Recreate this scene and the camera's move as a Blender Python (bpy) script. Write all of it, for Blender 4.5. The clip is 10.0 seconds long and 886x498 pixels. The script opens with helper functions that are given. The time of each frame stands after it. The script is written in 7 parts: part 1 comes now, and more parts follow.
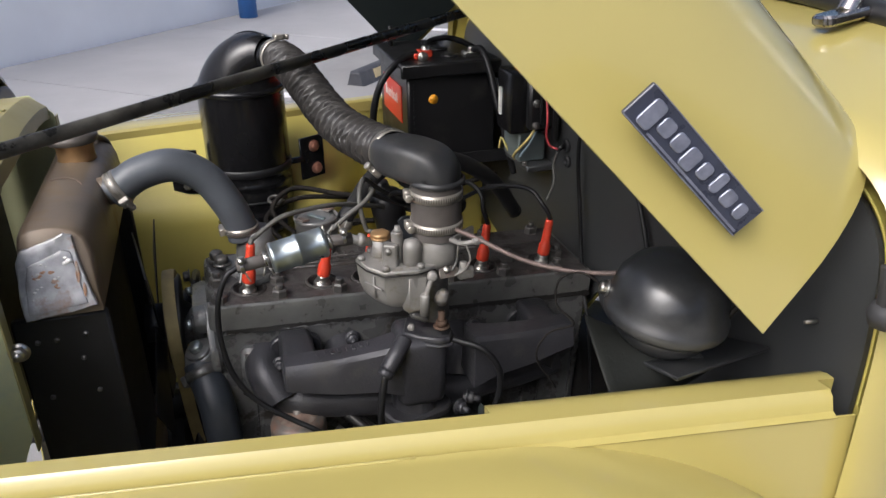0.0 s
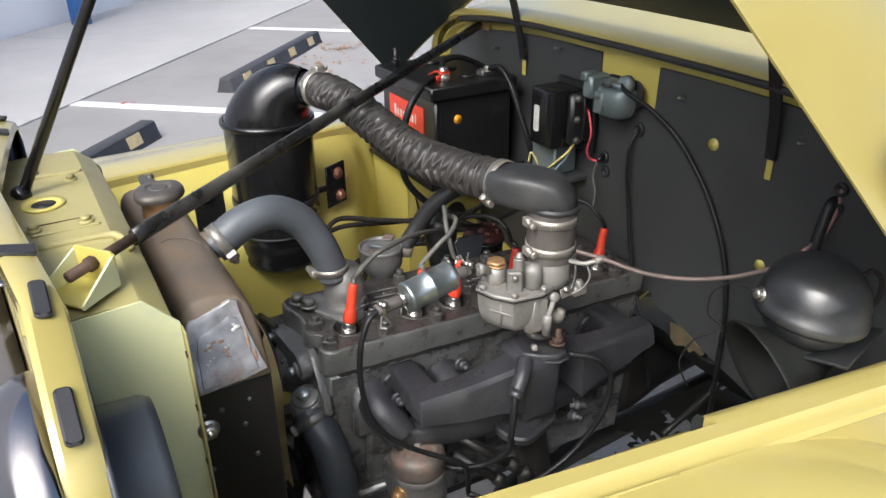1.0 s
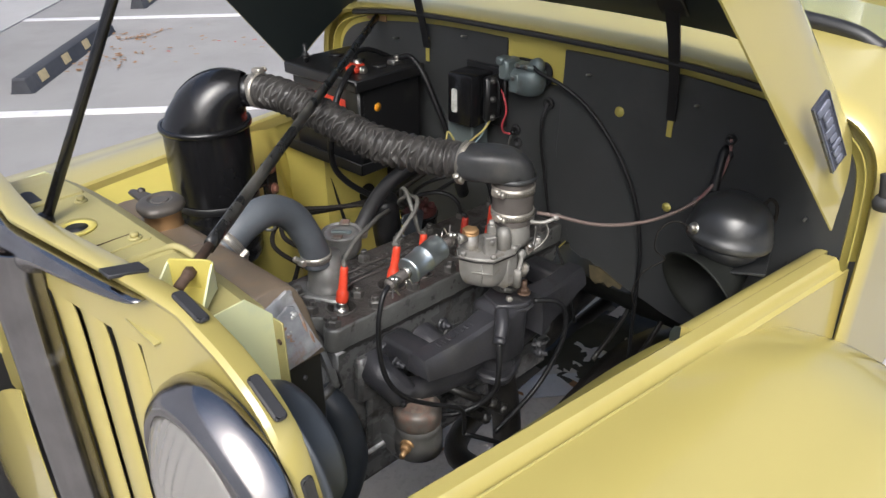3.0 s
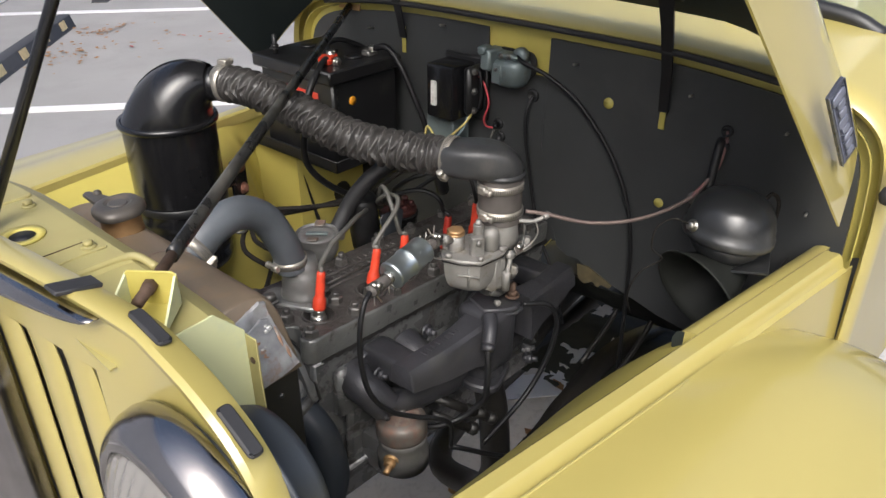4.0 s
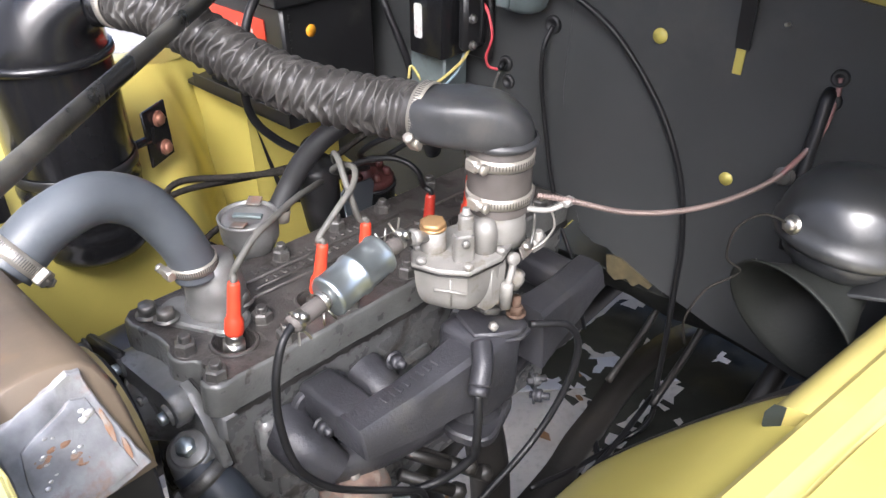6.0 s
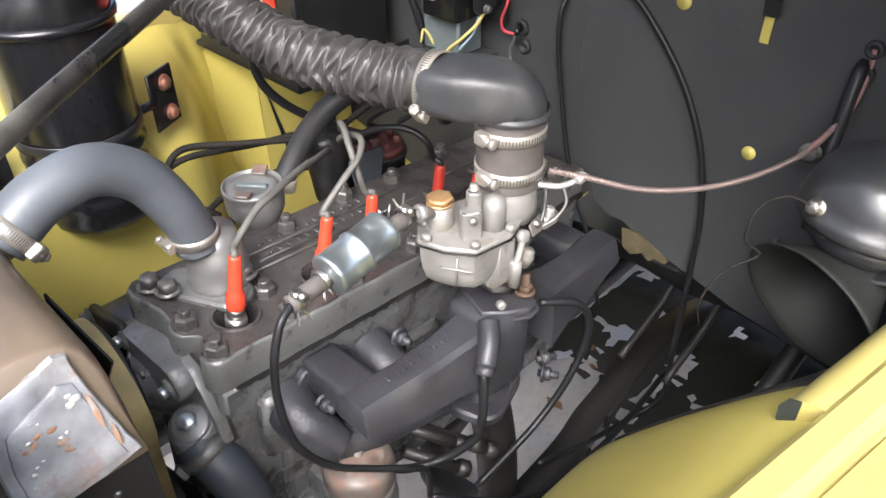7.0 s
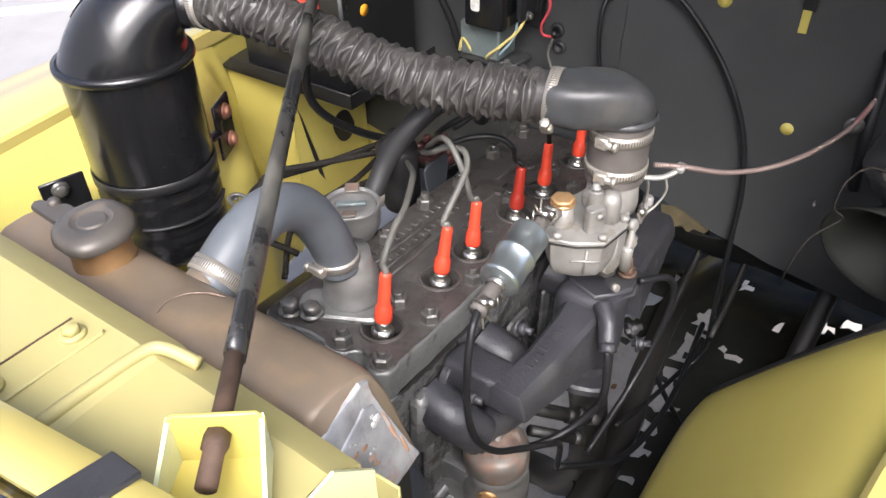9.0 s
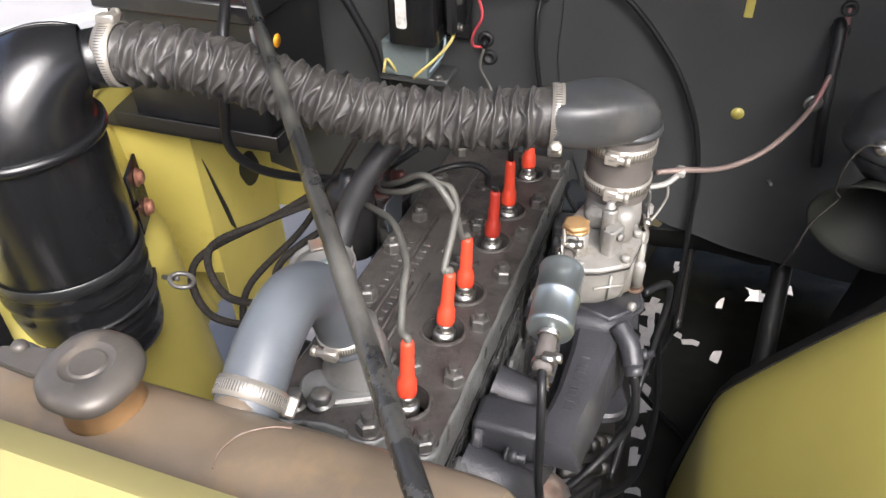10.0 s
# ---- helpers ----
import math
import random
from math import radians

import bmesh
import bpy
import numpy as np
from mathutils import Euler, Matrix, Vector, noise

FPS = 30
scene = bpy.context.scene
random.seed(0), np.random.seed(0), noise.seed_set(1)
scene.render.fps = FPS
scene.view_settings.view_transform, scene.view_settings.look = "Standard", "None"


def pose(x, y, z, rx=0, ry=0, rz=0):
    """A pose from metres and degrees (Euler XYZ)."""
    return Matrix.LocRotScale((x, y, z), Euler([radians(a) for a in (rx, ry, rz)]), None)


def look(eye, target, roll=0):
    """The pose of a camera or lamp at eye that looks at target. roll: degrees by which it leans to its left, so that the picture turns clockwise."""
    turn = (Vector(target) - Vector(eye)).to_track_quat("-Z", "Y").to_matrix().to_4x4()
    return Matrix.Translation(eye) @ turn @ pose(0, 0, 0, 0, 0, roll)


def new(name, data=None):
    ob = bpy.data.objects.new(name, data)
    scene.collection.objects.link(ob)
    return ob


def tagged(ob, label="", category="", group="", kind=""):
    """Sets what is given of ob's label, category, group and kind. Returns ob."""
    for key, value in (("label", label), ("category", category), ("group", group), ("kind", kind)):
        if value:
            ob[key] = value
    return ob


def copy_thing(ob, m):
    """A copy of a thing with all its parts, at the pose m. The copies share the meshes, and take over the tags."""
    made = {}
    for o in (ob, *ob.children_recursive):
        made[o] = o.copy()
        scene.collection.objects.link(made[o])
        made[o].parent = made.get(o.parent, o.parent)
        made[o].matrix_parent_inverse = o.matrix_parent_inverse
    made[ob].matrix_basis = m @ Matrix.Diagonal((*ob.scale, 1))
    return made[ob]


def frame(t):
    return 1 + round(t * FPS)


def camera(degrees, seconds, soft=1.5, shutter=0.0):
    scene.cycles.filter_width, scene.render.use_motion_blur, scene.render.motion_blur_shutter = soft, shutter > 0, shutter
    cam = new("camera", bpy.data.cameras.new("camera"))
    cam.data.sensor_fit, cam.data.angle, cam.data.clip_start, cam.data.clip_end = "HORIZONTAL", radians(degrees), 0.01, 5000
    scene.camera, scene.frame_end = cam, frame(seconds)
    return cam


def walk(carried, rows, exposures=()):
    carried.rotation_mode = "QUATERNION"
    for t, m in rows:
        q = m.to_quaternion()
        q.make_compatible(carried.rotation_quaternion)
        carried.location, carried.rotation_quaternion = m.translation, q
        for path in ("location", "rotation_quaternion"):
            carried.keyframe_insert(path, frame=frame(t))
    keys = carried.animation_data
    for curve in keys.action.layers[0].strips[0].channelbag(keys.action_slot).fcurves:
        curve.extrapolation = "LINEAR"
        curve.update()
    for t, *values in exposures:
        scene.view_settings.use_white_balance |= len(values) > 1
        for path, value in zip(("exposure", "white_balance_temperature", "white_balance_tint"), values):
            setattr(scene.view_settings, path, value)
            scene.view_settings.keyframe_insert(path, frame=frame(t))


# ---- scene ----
cam = camera(60.9, 10.0)
PATH = [
    (0, (-0.007, -0.946, 1.315), (0.521, 0.777, 0.447), -0.6),
    (0.5, (-0.171, -0.882, 1.324), (0.545, 0.763, 0.442), -0.8),
    (1, (-0.321, -0.816, 1.372), (0.576, 0.733, 0.481), -0.6),
    (1.5, (-0.375, -0.785, 1.384), (0.664, 0.661, 0.475), -0.6),
    (2, (-0.461, -0.752, 1.408), (0.689, 0.596, 0.48), -0.6),
    (2.5, (-0.555, -0.758, 1.429), (0.674, 0.507, 0.487), -0.5),
    (2.7, (-0.578, -0.763, 1.434), (0.670, 0.479, 0.486), -0.5),
    (3.8, (-0.578, -0.735, 1.428), (0.736, 0.424, 0.463), -0.1),
    (4, (-0.541, -0.705, 1.409), (0.776, 0.448, 0.442), -0.1),
    (4.5, (-0.42, -0.639, 1.366), (0.889, 0.506, 0.379), -0.0),
    (5, (-0.342, -0.584, 1.334), (0.945, 0.559, 0.314), 0.0),
    (5.5, (-0.292, -0.549, 1.307), (0.962, 0.591, 0.246), 0.0),
    (5.7, (-0.280, -0.539, 1.300), (0.961, 0.602, 0.224), -0.1),
    (6.8, (-0.249, -0.512, 1.291), (0.920, 0.615, 0.124), -0.1),
    (7, (-0.241, -0.516, 1.295), (0.904, 0.616, 0.108), -0.3),
    (7.5, (-0.242, -0.517, 1.3), (0.893, 0.606, 0.096), -0.6),
    (8, (-0.268, -0.51, 1.316), (0.884, 0.583, 0.1), -0.8),
    (8.5, (-0.344, -0.456, 1.332), (0.857, 0.576, 0.11), -1.2),
    (9, (-0.414, -0.374, 1.355), (0.87, 0.544, 0.127), -1.3),
    (9.5, (-0.428, -0.294, 1.35), (0.952, 0.465, 0.118), -1.5),
    (10, (-0.402, -0.187, 1.341), (1.075, 0.361, 0.109), -1.6),
]
EXPOSURES = [(0.0, -0.10, 5800, 9), (1.0, 0.38, 5800, 6), (2.0, 0.30, 5800, 6), (2.5, 0.13, 5800, 6), (4.0, 0.04, 5950, 7), (4.5, 0.36, 5850, 8), (5.0, 0.74, 5250, 10), (5.5, 1.08, 5450, 11), (7.0, 1.30, 5800, 9), (8.5, 1.24, 5800, 10), (9.2, 0.96, 5850, 10), (10.0, 1.08, 5900, 9)]
walk(cam, [(t, look(eye, target, roll)) for t, eye, target, roll in PATH], EXPOSURES)

# ---- world and sun: open shade under a bright, hazy sky ----
SUN_EL, SUN_ROT = 46, 234
world = bpy.data.worlds.new("world")
scene.world = world
world.use_nodes = True
wn, wl = world.node_tree.nodes, world.node_tree.links
sky = wn.new("ShaderNodeTexSky")
sky.sky_type, sky.sun_disc = "NISHITA", False
sky.sun_elevation, sky.sun_rotation = radians(SUN_EL), radians(SUN_ROT)
sky.air_density, sky.dust_density, sky.ozone_density = 0.7, 8.0, 0.2
wl.new(sky.outputs[0], wn["Background"].inputs[0])
wn["Background"].inputs[1].default_value = 0.21
sun = new("sun", bpy.data.lights.new("sun", "SUN"))
sun.data.energy, sun.data.angle, sun.data.color = 1.55, radians(40), (1.0, 0.985, 0.965)
sun.matrix_world = look((math.sin(radians(SUN_ROT)) * math.cos(radians(SUN_EL)) * 9, math.cos(radians(SUN_ROT)) * math.cos(radians(SUN_EL)) * 9,
                         math.sin(radians(SUN_EL)) * 9), (0, 0, 0))


# ---- materials ----
def mat(name, col, rough=0.5, metal=0.0, var=0.12, scale=9.0, bump=0.08, fine=260.0, coat=0.0, dirt=None, dirt_at=(0.52, 0.7), dirt_scale=14.0, spec=0.5,
        random_each=0.0, deep=0.002, coat_ior=1.5):
    """A painted, cast, rubber or metal surface: base colour, mottling at two sizes, fine relief, stains of their own colour."""
    m = bpy.data.materials.new(name)
    m.use_nodes = True
    n, l = m.node_tree.nodes, m.node_tree.links
    b = n["Principled BSDF"]
    b.inputs["Metallic"].default_value = metal
    b.inputs["Specular IOR Level"].default_value = spec
    b.inputs["Coat Weight"].default_value = coat
    b.inputs["Coat Roughness"].default_value = 0.05
    b.inputs["Coat IOR"].default_value = coat_ior
    co = n.new("ShaderNodeTexCoord")
    n1, n2 = n.new("ShaderNodeTexNoise"), n.new("ShaderNodeTexNoise")
    n1.inputs["Scale"].default_value, n1.inputs["Detail"].default_value = scale, 6
    n2.inputs["Scale"].default_value, n2.inputs["Detail"].default_value = fine, 7
    n2.inputs["Roughness"].default_value = 0.62
    for t in (n1, n2):
        l.new(co.outputs["Object"], t.inputs["Vector"])
    hsv = n.new("ShaderNodeHueSaturation")
    hsv.inputs["Color"].default_value = (*col, 1)
    mr = n.new("ShaderNodeMapRange")
    mr.inputs["From Min"].default_value, mr.inputs["From Max"].default_value = 0.3, 0.7
    mr.inputs["To Min"].default_value, mr.inputs["To Max"].default_value = 1 - var, 1 + var
    l.new(n1.outputs["Fac"], mr.inputs["Value"])
    if random_each:
        oi, ad = n.new("ShaderNodeObjectInfo"), n.new("ShaderNodeMath")
        ad.operation = "MULTIPLY_ADD"
        ad.inputs[1].default_value = random_each
        l.new(oi.outputs["Random"], ad.inputs[0])
        l.new(mr.outputs[0], ad.inputs[2])
        l.new(ad.outputs[0], hsv.inputs["Value"])
    else:
        l.new(mr.outputs[0], hsv.inputs["Value"])
    out = hsv.outputs["Color"]
    rr = n.new("ShaderNodeMapRange")
    rr.inputs["To Min"].default_value, rr.inputs["To Max"].default_value = max(0.02, rough - 0.1), min(1.0, rough + 0.1)
    l.new(n1.outputs["Fac"], rr.inputs["Value"])
    rough_out = rr.outputs[0]
    if dirt:
        n3 = n.new("ShaderNodeTexNoise")
        n3.inputs["Scale"].default_value, n3.inputs["Detail"].default_value = dirt_scale, 9
        n3.inputs["Roughness"].default_value = 0.65
        l.new(co.outputs["Object"], n3.inputs["Vector"])
        ramp = n.new("ShaderNodeMapRange")
        ramp.inputs["From Min"].default_value, ramp.inputs["From Max"].default_value = dirt_at
        l.new(n3.outputs["Fac"], ramp.inputs["Value"])
        mix = n.new("ShaderNodeMix")
        mix.data_type = "RGBA"
        l.new(ramp.outputs[0], mix.inputs["Factor"])
        l.new(out, mix.inputs["A"])
        mix.inputs["B"].default_value = (*dirt, 1)
        out = mix.outputs["Result"]
        mx = n.new("ShaderNodeMix")
        l.new(ramp.outputs[0], mx.inputs["Factor"])
        l.new(rough_out, mx.inputs["A"])
        mx.inputs["B"].default_value = min(1.0, rough + 0.3)
        rough_out = mx.outputs["Result"]
        if metal:
            mt = n.new("ShaderNodeMath")
            mt.operation = "MULTIPLY_ADD"
            mt.inputs[1].default_value, mt.inputs[2].default_value = -metal, metal
            l.new(ramp.outputs[0], mt.inputs[0])
            l.new(mt.outputs[0], b.inputs["Metallic"])
    l.new(out, b.inputs["Base Color"])
    l.new(rough_out, b.inputs["Roughness"])
    if bump:
        bp = n.new("ShaderNodeBump")
        bp.inputs["Strength"].default_value, bp.inputs["Distance"].default_value = bump, deep
        l.new(n2.outputs["Fac"], bp.inputs["Height"])
        l.new(bp.outputs[0], b.inputs["Normal"])
    return m


M = {
    "yellow": mat("yellow_enamel", (0.445, 0.376, 0.117), 0.32, var=0.05, scale=3, bump=0.02, fine=60, coat=1.0, coat_ior=1.6, dirt=(0.42, 0.35, 0.10), dirt_at=(0.64, 0.9), dirt_scale=4),
    "yellow_in": mat("yellow_inner_panel", (0.50, 0.43, 0.105), 0.40, var=0.09, scale=6, bump=0.05, fine=150, coat=0.2, dirt=(0.30, 0.23, 0.06), dirt_at=(0.62, 0.85), dirt_scale=5),
    "board": mat("firewall_board", (0.046, 0.048, 0.049), 0.40, var=0.15, scale=7, bump=0.10, fine=700, dirt=(0.085, 0.084, 0.078), dirt_at=(0.55, 0.85), dirt_scale=4, spec=0.5),
    "black": mat("gloss_black_paint", (0.010, 0.010, 0.011), 0.24, var=0.1, scale=12, bump=0.03, fine=90, coat=0.15, dirt=(0.035, 0.033, 0.03), dirt_at=(0.66, 0.9), dirt_scale=9),
    "black_satin": mat("satin_black_paint", (0.016, 0.016, 0.017), 0.38, var=0.15, scale=14, bump=0.06, dirt=(0.05, 0.047, 0.042), dirt_at=(0.6, 0.85)),
    "under": mat("underhood_black", (0.022, 0.028, 0.029), 0.34, var=0.12, scale=5, bump=0.05, dirt=(0.04, 0.04, 0.038), dirt_at=(0.6, 0.85), dirt_scale=6),
    "engine": mat("engine_grey_paint", (0.125, 0.126, 0.125), 0.27, metal=0.25, var=0.25, scale=24, bump=0.38, fine=170, deep=0.0018, coat=0.25, dirt=(0.030, 0.026, 0.022), dirt_at=(0.56, 0.64), dirt_scale=30),
    "engine_top": mat("head_sooty_grey", (0.072, 0.066, 0.062), 0.38, metal=0.2, var=0.4, scale=60, bump=0.55, fine=320, deep=0.0018, dirt=(0.032, 0.027, 0.024), dirt_at=(0.50, 0.62), dirt_scale=30),
    "iron": mat("manifold_cast_iron", (0.038, 0.038, 0.043), 0.36, metal=0.15, var=0.25, scale=20, bump=0.5, fine=300, deep=0.0014, dirt=(0.048, 0.047, 0.046), dirt_at=(0.55, 0.68), dirt_scale=22),
    "alloy": mat("dull_die_cast", (0.265, 0.255, 0.238), 0.50, metal=0.35, var=0.2, scale=30, bump=0.2, fine=500, deep=0.001, dirt=(0.17, 0.145, 0.11), dirt_at=(0.54, 0.68), dirt_scale=40),
    "housing": mat("thermostat_silver_grey", (0.24, 0.237, 0.23), 0.38, metal=0.55, var=0.15, scale=30, bump=0.15, fine=400, dirt=(0.11, 0.10, 0.085), dirt_at=(0.55, 0.8), dirt_scale=25),
    "zinc": mat("zinc_plate", (0.46, 0.51, 0.52), 0.30, metal=0.9, var=0.08, scale=40, bump=0.03, dirt=(0.45, 0.48, 0.44), dirt_at=(0.6, 0.85), dirt_scale=60),
    "steel": mat("bright_steel", (0.50, 0.48, 0.44), 0.30, metal=0.95, var=0.15, scale=60, bump=0.05, dirt=(0.25, 0.2, 0.15), dirt_at=(0.6, 0.85), dirt_scale=90),
    "nut": mat("dull_steel_bolt", (0.15, 0.147, 0.140), 0.38, metal=0.6, var=0.25, scale=70, bump=0.15, dirt=(0.07, 0.055, 0.04), dirt_at=(0.5, 0.75), dirt_scale=80),
    "rust": mat("rusty_brown_bolt", (0.085, 0.052, 0.034), 0.75, metal=0.2, var=0.3, scale=70, bump=0.3),
    "copper": mat("coppery_bolt_head", (0.32, 0.15, 0.10), 0.5, metal=0.4, var=0.25, scale=60, bump=0.2),
    "brass": mat("brass", (0.44, 0.275, 0.13), 0.45, metal=0.6, var=0.12, scale=60, bump=0.05),
    "clamp": mat("clamp_band_steel", (0.43, 0.40, 0.35), 0.36, metal=0.6, var=0.1, scale=60, bump=0.04, dirt=(0.35, 0.31, 0.26), dirt_at=(0.6, 0.85), dirt_scale=90),
    "pale": mat("pale_green_overspray", (0.65, 0.67, 0.39), 0.42, var=0.08, scale=5, bump=0.03, dirt=(0.42, 0.50, 0.42), dirt_at=(0.52, 0.78), dirt_scale=7),
    "rod": mat("worn_black_rod_paint", (0.020, 0.020, 0.020), 0.24, var=0.2, scale=20, bump=0.08, dirt=(0.12, 0.115, 0.10), dirt_at=(0.46, 0.66), dirt_scale=11),
    "sediment": mat("rusty_sediment_dome", (0.165, 0.148, 0.132), 0.45, metal=0.4, var=0.25, scale=40, bump=0.15, dirt=(0.20, 0.10, 0.06), dirt_at=(0.5, 0.7), dirt_scale=35),
    "chrome": mat("worn_chrome", (0.37, 0.352, 0.345), 0.16, metal=1.0, var=0.12, scale=20, bump=0.06, fine=40, dirt=(0.36, 0.33, 0.29), dirt_at=(0.62, 1.0), dirt_scale=30),
    "rubber": mat("black_rubber", (0.017, 0.017, 0.018), 0.55, var=0.15, scale=25, bump=0.1, dirt=(0.045, 0.043, 0.04), dirt_at=(0.55, 0.85), dirt_scale=30),
    "bellow": mat("dusty_bellows_rubber", (0.045, 0.042, 0.040), 0.36, var=0.3, scale=60, bump=0.3, fine=240, dirt=(0.10, 0.095, 0.088), dirt_at=(0.52, 0.80), dirt_scale=55),
    "elbow": mat("moulded_rubber_elbow", (0.038, 0.039, 0.041), 0.38, var=0.2, scale=30, bump=0.08, dirt=(0.085, 0.080, 0.072), dirt_at=(0.50, 0.75), dirt_scale=20),
    "sleeve": mat("ribbed_rubber_sleeve", (0.095, 0.084, 0.077), 0.6, var=0.2, scale=40, bump=0.15),
    "hose": mat("blue_grey_coolant_hose", (0.098, 0.108, 0.121), 0.42, var=0.16, scale=18, bump=0.12, fine=600, dirt=(0.15, 0.165, 0.18), dirt_at=(0.55, 0.85), dirt_scale=16),
    "hose_low": mat("dark_coolant_hose", (0.035, 0.041, 0.050), 0.45, var=0.15, scale=18, bump=0.1, fine=600, dirt=(0.05, 0.052, 0.055), dirt_at=(0.58, 0.85)),
    "tank": mat("brown_radiator_tank", (0.185, 0.143, 0.100), 0.40, metal=0.15, var=0.22, scale=14, bump=0.10, fine=160, dirt=(0.26, 0.18, 0.095), dirt_at=(0.52, 0.72), dirt_scale=11),
    "solder_bright": mat("bright_solder", (0.52, 0.51, 0.49), 0.35, metal=0.6, var=0.3, scale=90, bump=0.3),
    "solder_rust": mat("rust_on_solder", (0.30, 0.17, 0.10), 0.7, var=0.35, scale=70, bump=0.4, dirt=(0.30, 0.27, 0.24), dirt_at=(0.48, 0.62), dirt_scale=90),
    "head_paint": mat("head_glossy_grey_paint", (0.128, 0.129, 0.123), 0.30, metal=0.2, var=0.22, scale=26, bump=0.6, fine=140, deep=0.0022, coat=0.3, dirt=(0.035, 0.030, 0.025), dirt_at=(0.60, 0.66), dirt_scale=45),
    "stud": mat("sooty_steel_nut", (0.115, 0.110, 0.104), 0.34, metal=0.45, var=0.3, scale=70, bump=0.2, dirt=(0.05, 0.042, 0.035), dirt_at=(0.5, 0.72), dirt_scale=80),
    "pump_paint": mat("pump_grey_paint", (0.165, 0.166, 0.162), 0.33, metal=0.25, var=0.25, scale=30, bump=0.35, fine=200, deep=0.0015, coat=0.25, dirt=(0.045, 0.038, 0.032), dirt_at=(0.55, 0.68), dirt_scale=35),
    "tan": mat("tan_felt", (0.085, 0.068, 0.034), 0.8, var=0.3, scale=60, bump=0.4),
    "rust_pale": mat("pale_pink_rust", (0.20, 0.138, 0.108), 0.6, metal=0.1, var=0.35, scale=80, bump=0.3, dirt=(0.24, 0.21, 0.18), dirt_at=(0.5, 0.65), dirt_scale=70),
    "solder": mat("solder_patch", (0.33, 0.33, 0.335), 0.42, metal=0.45, var=0.45, scale=38, bump=0.35, fine=110, deep=0.0015, dirt=(0.25, 0.17, 0.13), dirt_at=(0.52, 0.66), dirt_scale=30),
    "capgrey": mat("radiator_cap_grey", (0.095, 0.085, 0.074), 0.40, metal=0.3, var=0.2, scale=40, bump=0.1, dirt=(0.15, 0.12, 0.09), dirt_at=(0.55, 0.8), dirt_scale=30),
    # black of the core; also stands for shade in slots and holes
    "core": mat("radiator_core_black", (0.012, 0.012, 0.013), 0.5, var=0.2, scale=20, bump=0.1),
    "red": mat("red_plug_boot", (0.62, 0.055, 0.022), 0.42, var=0.14, scale=50, bump=0.05, dirt=(0.28, 0.03, 0.015), dirt_at=(0.55, 0.85), dirt_scale=60),
    "dist": mat("dark_red_brown_bakelite", (0.060, 0.018, 0.016), 0.4, var=0.2, scale=40, bump=0.1),
    "red_dark": mat("dark_red_plug_boot", (0.28, 0.022, 0.012), 0.42, var=0.14, scale=50, bump=0.05),
    "wire_grey": mat("grey_ignition_lead", (0.095, 0.092, 0.082), 0.5, var=0.2, scale=50, bump=0.05),
    "wire_black": mat("black_cable", (0.012, 0.012, 0.013), 0.38, var=0.15, scale=40, bump=0.05, spec=0.3),
    "cloth": mat("cloth_covered_wire", (0.018, 0.016, 0.014), 0.85, var=0.6, scale=380, bump=0.15, spec=0.12),
    "wire_pink": mat("pink_red_wire", (0.55, 0.07, 0.085), 0.5, var=0.15, scale=120, bump=0.05),
    "wire_yellow": mat("yellow_cloth_wire", (0.55, 0.47, 0.16), 0.7, var=0.25, scale=300, bump=0.2),
    "wire_blue": mat("pale_blue_wire", (0.25, 0.33, 0.38), 0.6, var=0.2, scale=200, bump=0.1),
    "throttle": mat("coiled_brown_sheath", (0.20, 0.15, 0.135), 0.45, metal=0.3, var=0.12, scale=30, bump=0.1),
    "throttle_red": mat("worn_pink_sheath", (0.23, 0.12, 0.11), 0.45, var=0.15, scale=30, bump=0.1),
    "plastic": mat("battery_case_plastic", (0.012, 0.012, 0.013), 0.33, var=0.15, scale=18, bump=0.05, dirt=(0.05, 0.048, 0.042), dirt_at=(0.56, 0.85), dirt_scale=10),
    "label_red": mat("red_label", (0.60, 0.045, 0.022), 0.35, var=0.06, scale=20, bump=0.0),
    "label_white": mat("white_label", (0.62, 0.62, 0.58), 0.5, var=0.15, scale=60, bump=0.0, dirt=(0.3, 0.28, 0.24), dirt_at=(0.5, 0.75), dirt_scale=90),
    "label_orange": mat("orange_sticker", (0.80, 0.36, 0.015), 0.5, var=0.05, scale=30, bump=0.0),
    "belt": mat("worn_fan_belt", (0.40, 0.32, 0.14), 0.6, var=0.2, scale=30, bump=0.15),
    "emblem": mat("emblem_dark_enamel", (0.035, 0.040, 0.062), 0.30, var=0.2, scale=60, bump=0.05),
    "emblem_metal": mat("emblem_worn_metal", (0.25, 0.265, 0.33), 0.42, metal=0.6, var=0.2, scale=120, bump=0.1),
    "pad": mat("rubber_pad", (0.030, 0.030, 0.033), 0.6, var=0.15, scale=50, bump=0.15),
    "bucket": mat("lamp_bucket_black", (0.042, 0.048, 0.056), 0.42, var=0.12, scale=14, bump=0.05),
    "seal": mat("weatherstrip", (0.028, 0.028, 0.029), 0.6, var=0.12, scale=30, bump=0.1),
    "wiper": mat("wiper_motor_blue_grey", (0.165, 0.20, 0.205), 0.42, metal=0.35, var=0.14, scale=30, bump=0.12, dirt=(0.11, 0.105, 0.09), dirt_at=(0.55, 0.8), dirt_scale=40),
    "grease": mat("greasy_frame", (0.014, 0.013, 0.012), 0.5, var=0.3, scale=16, bump=0.25, dirt=(0.04, 0.034, 0.027), dirt_at=(0.55, 0.8)),
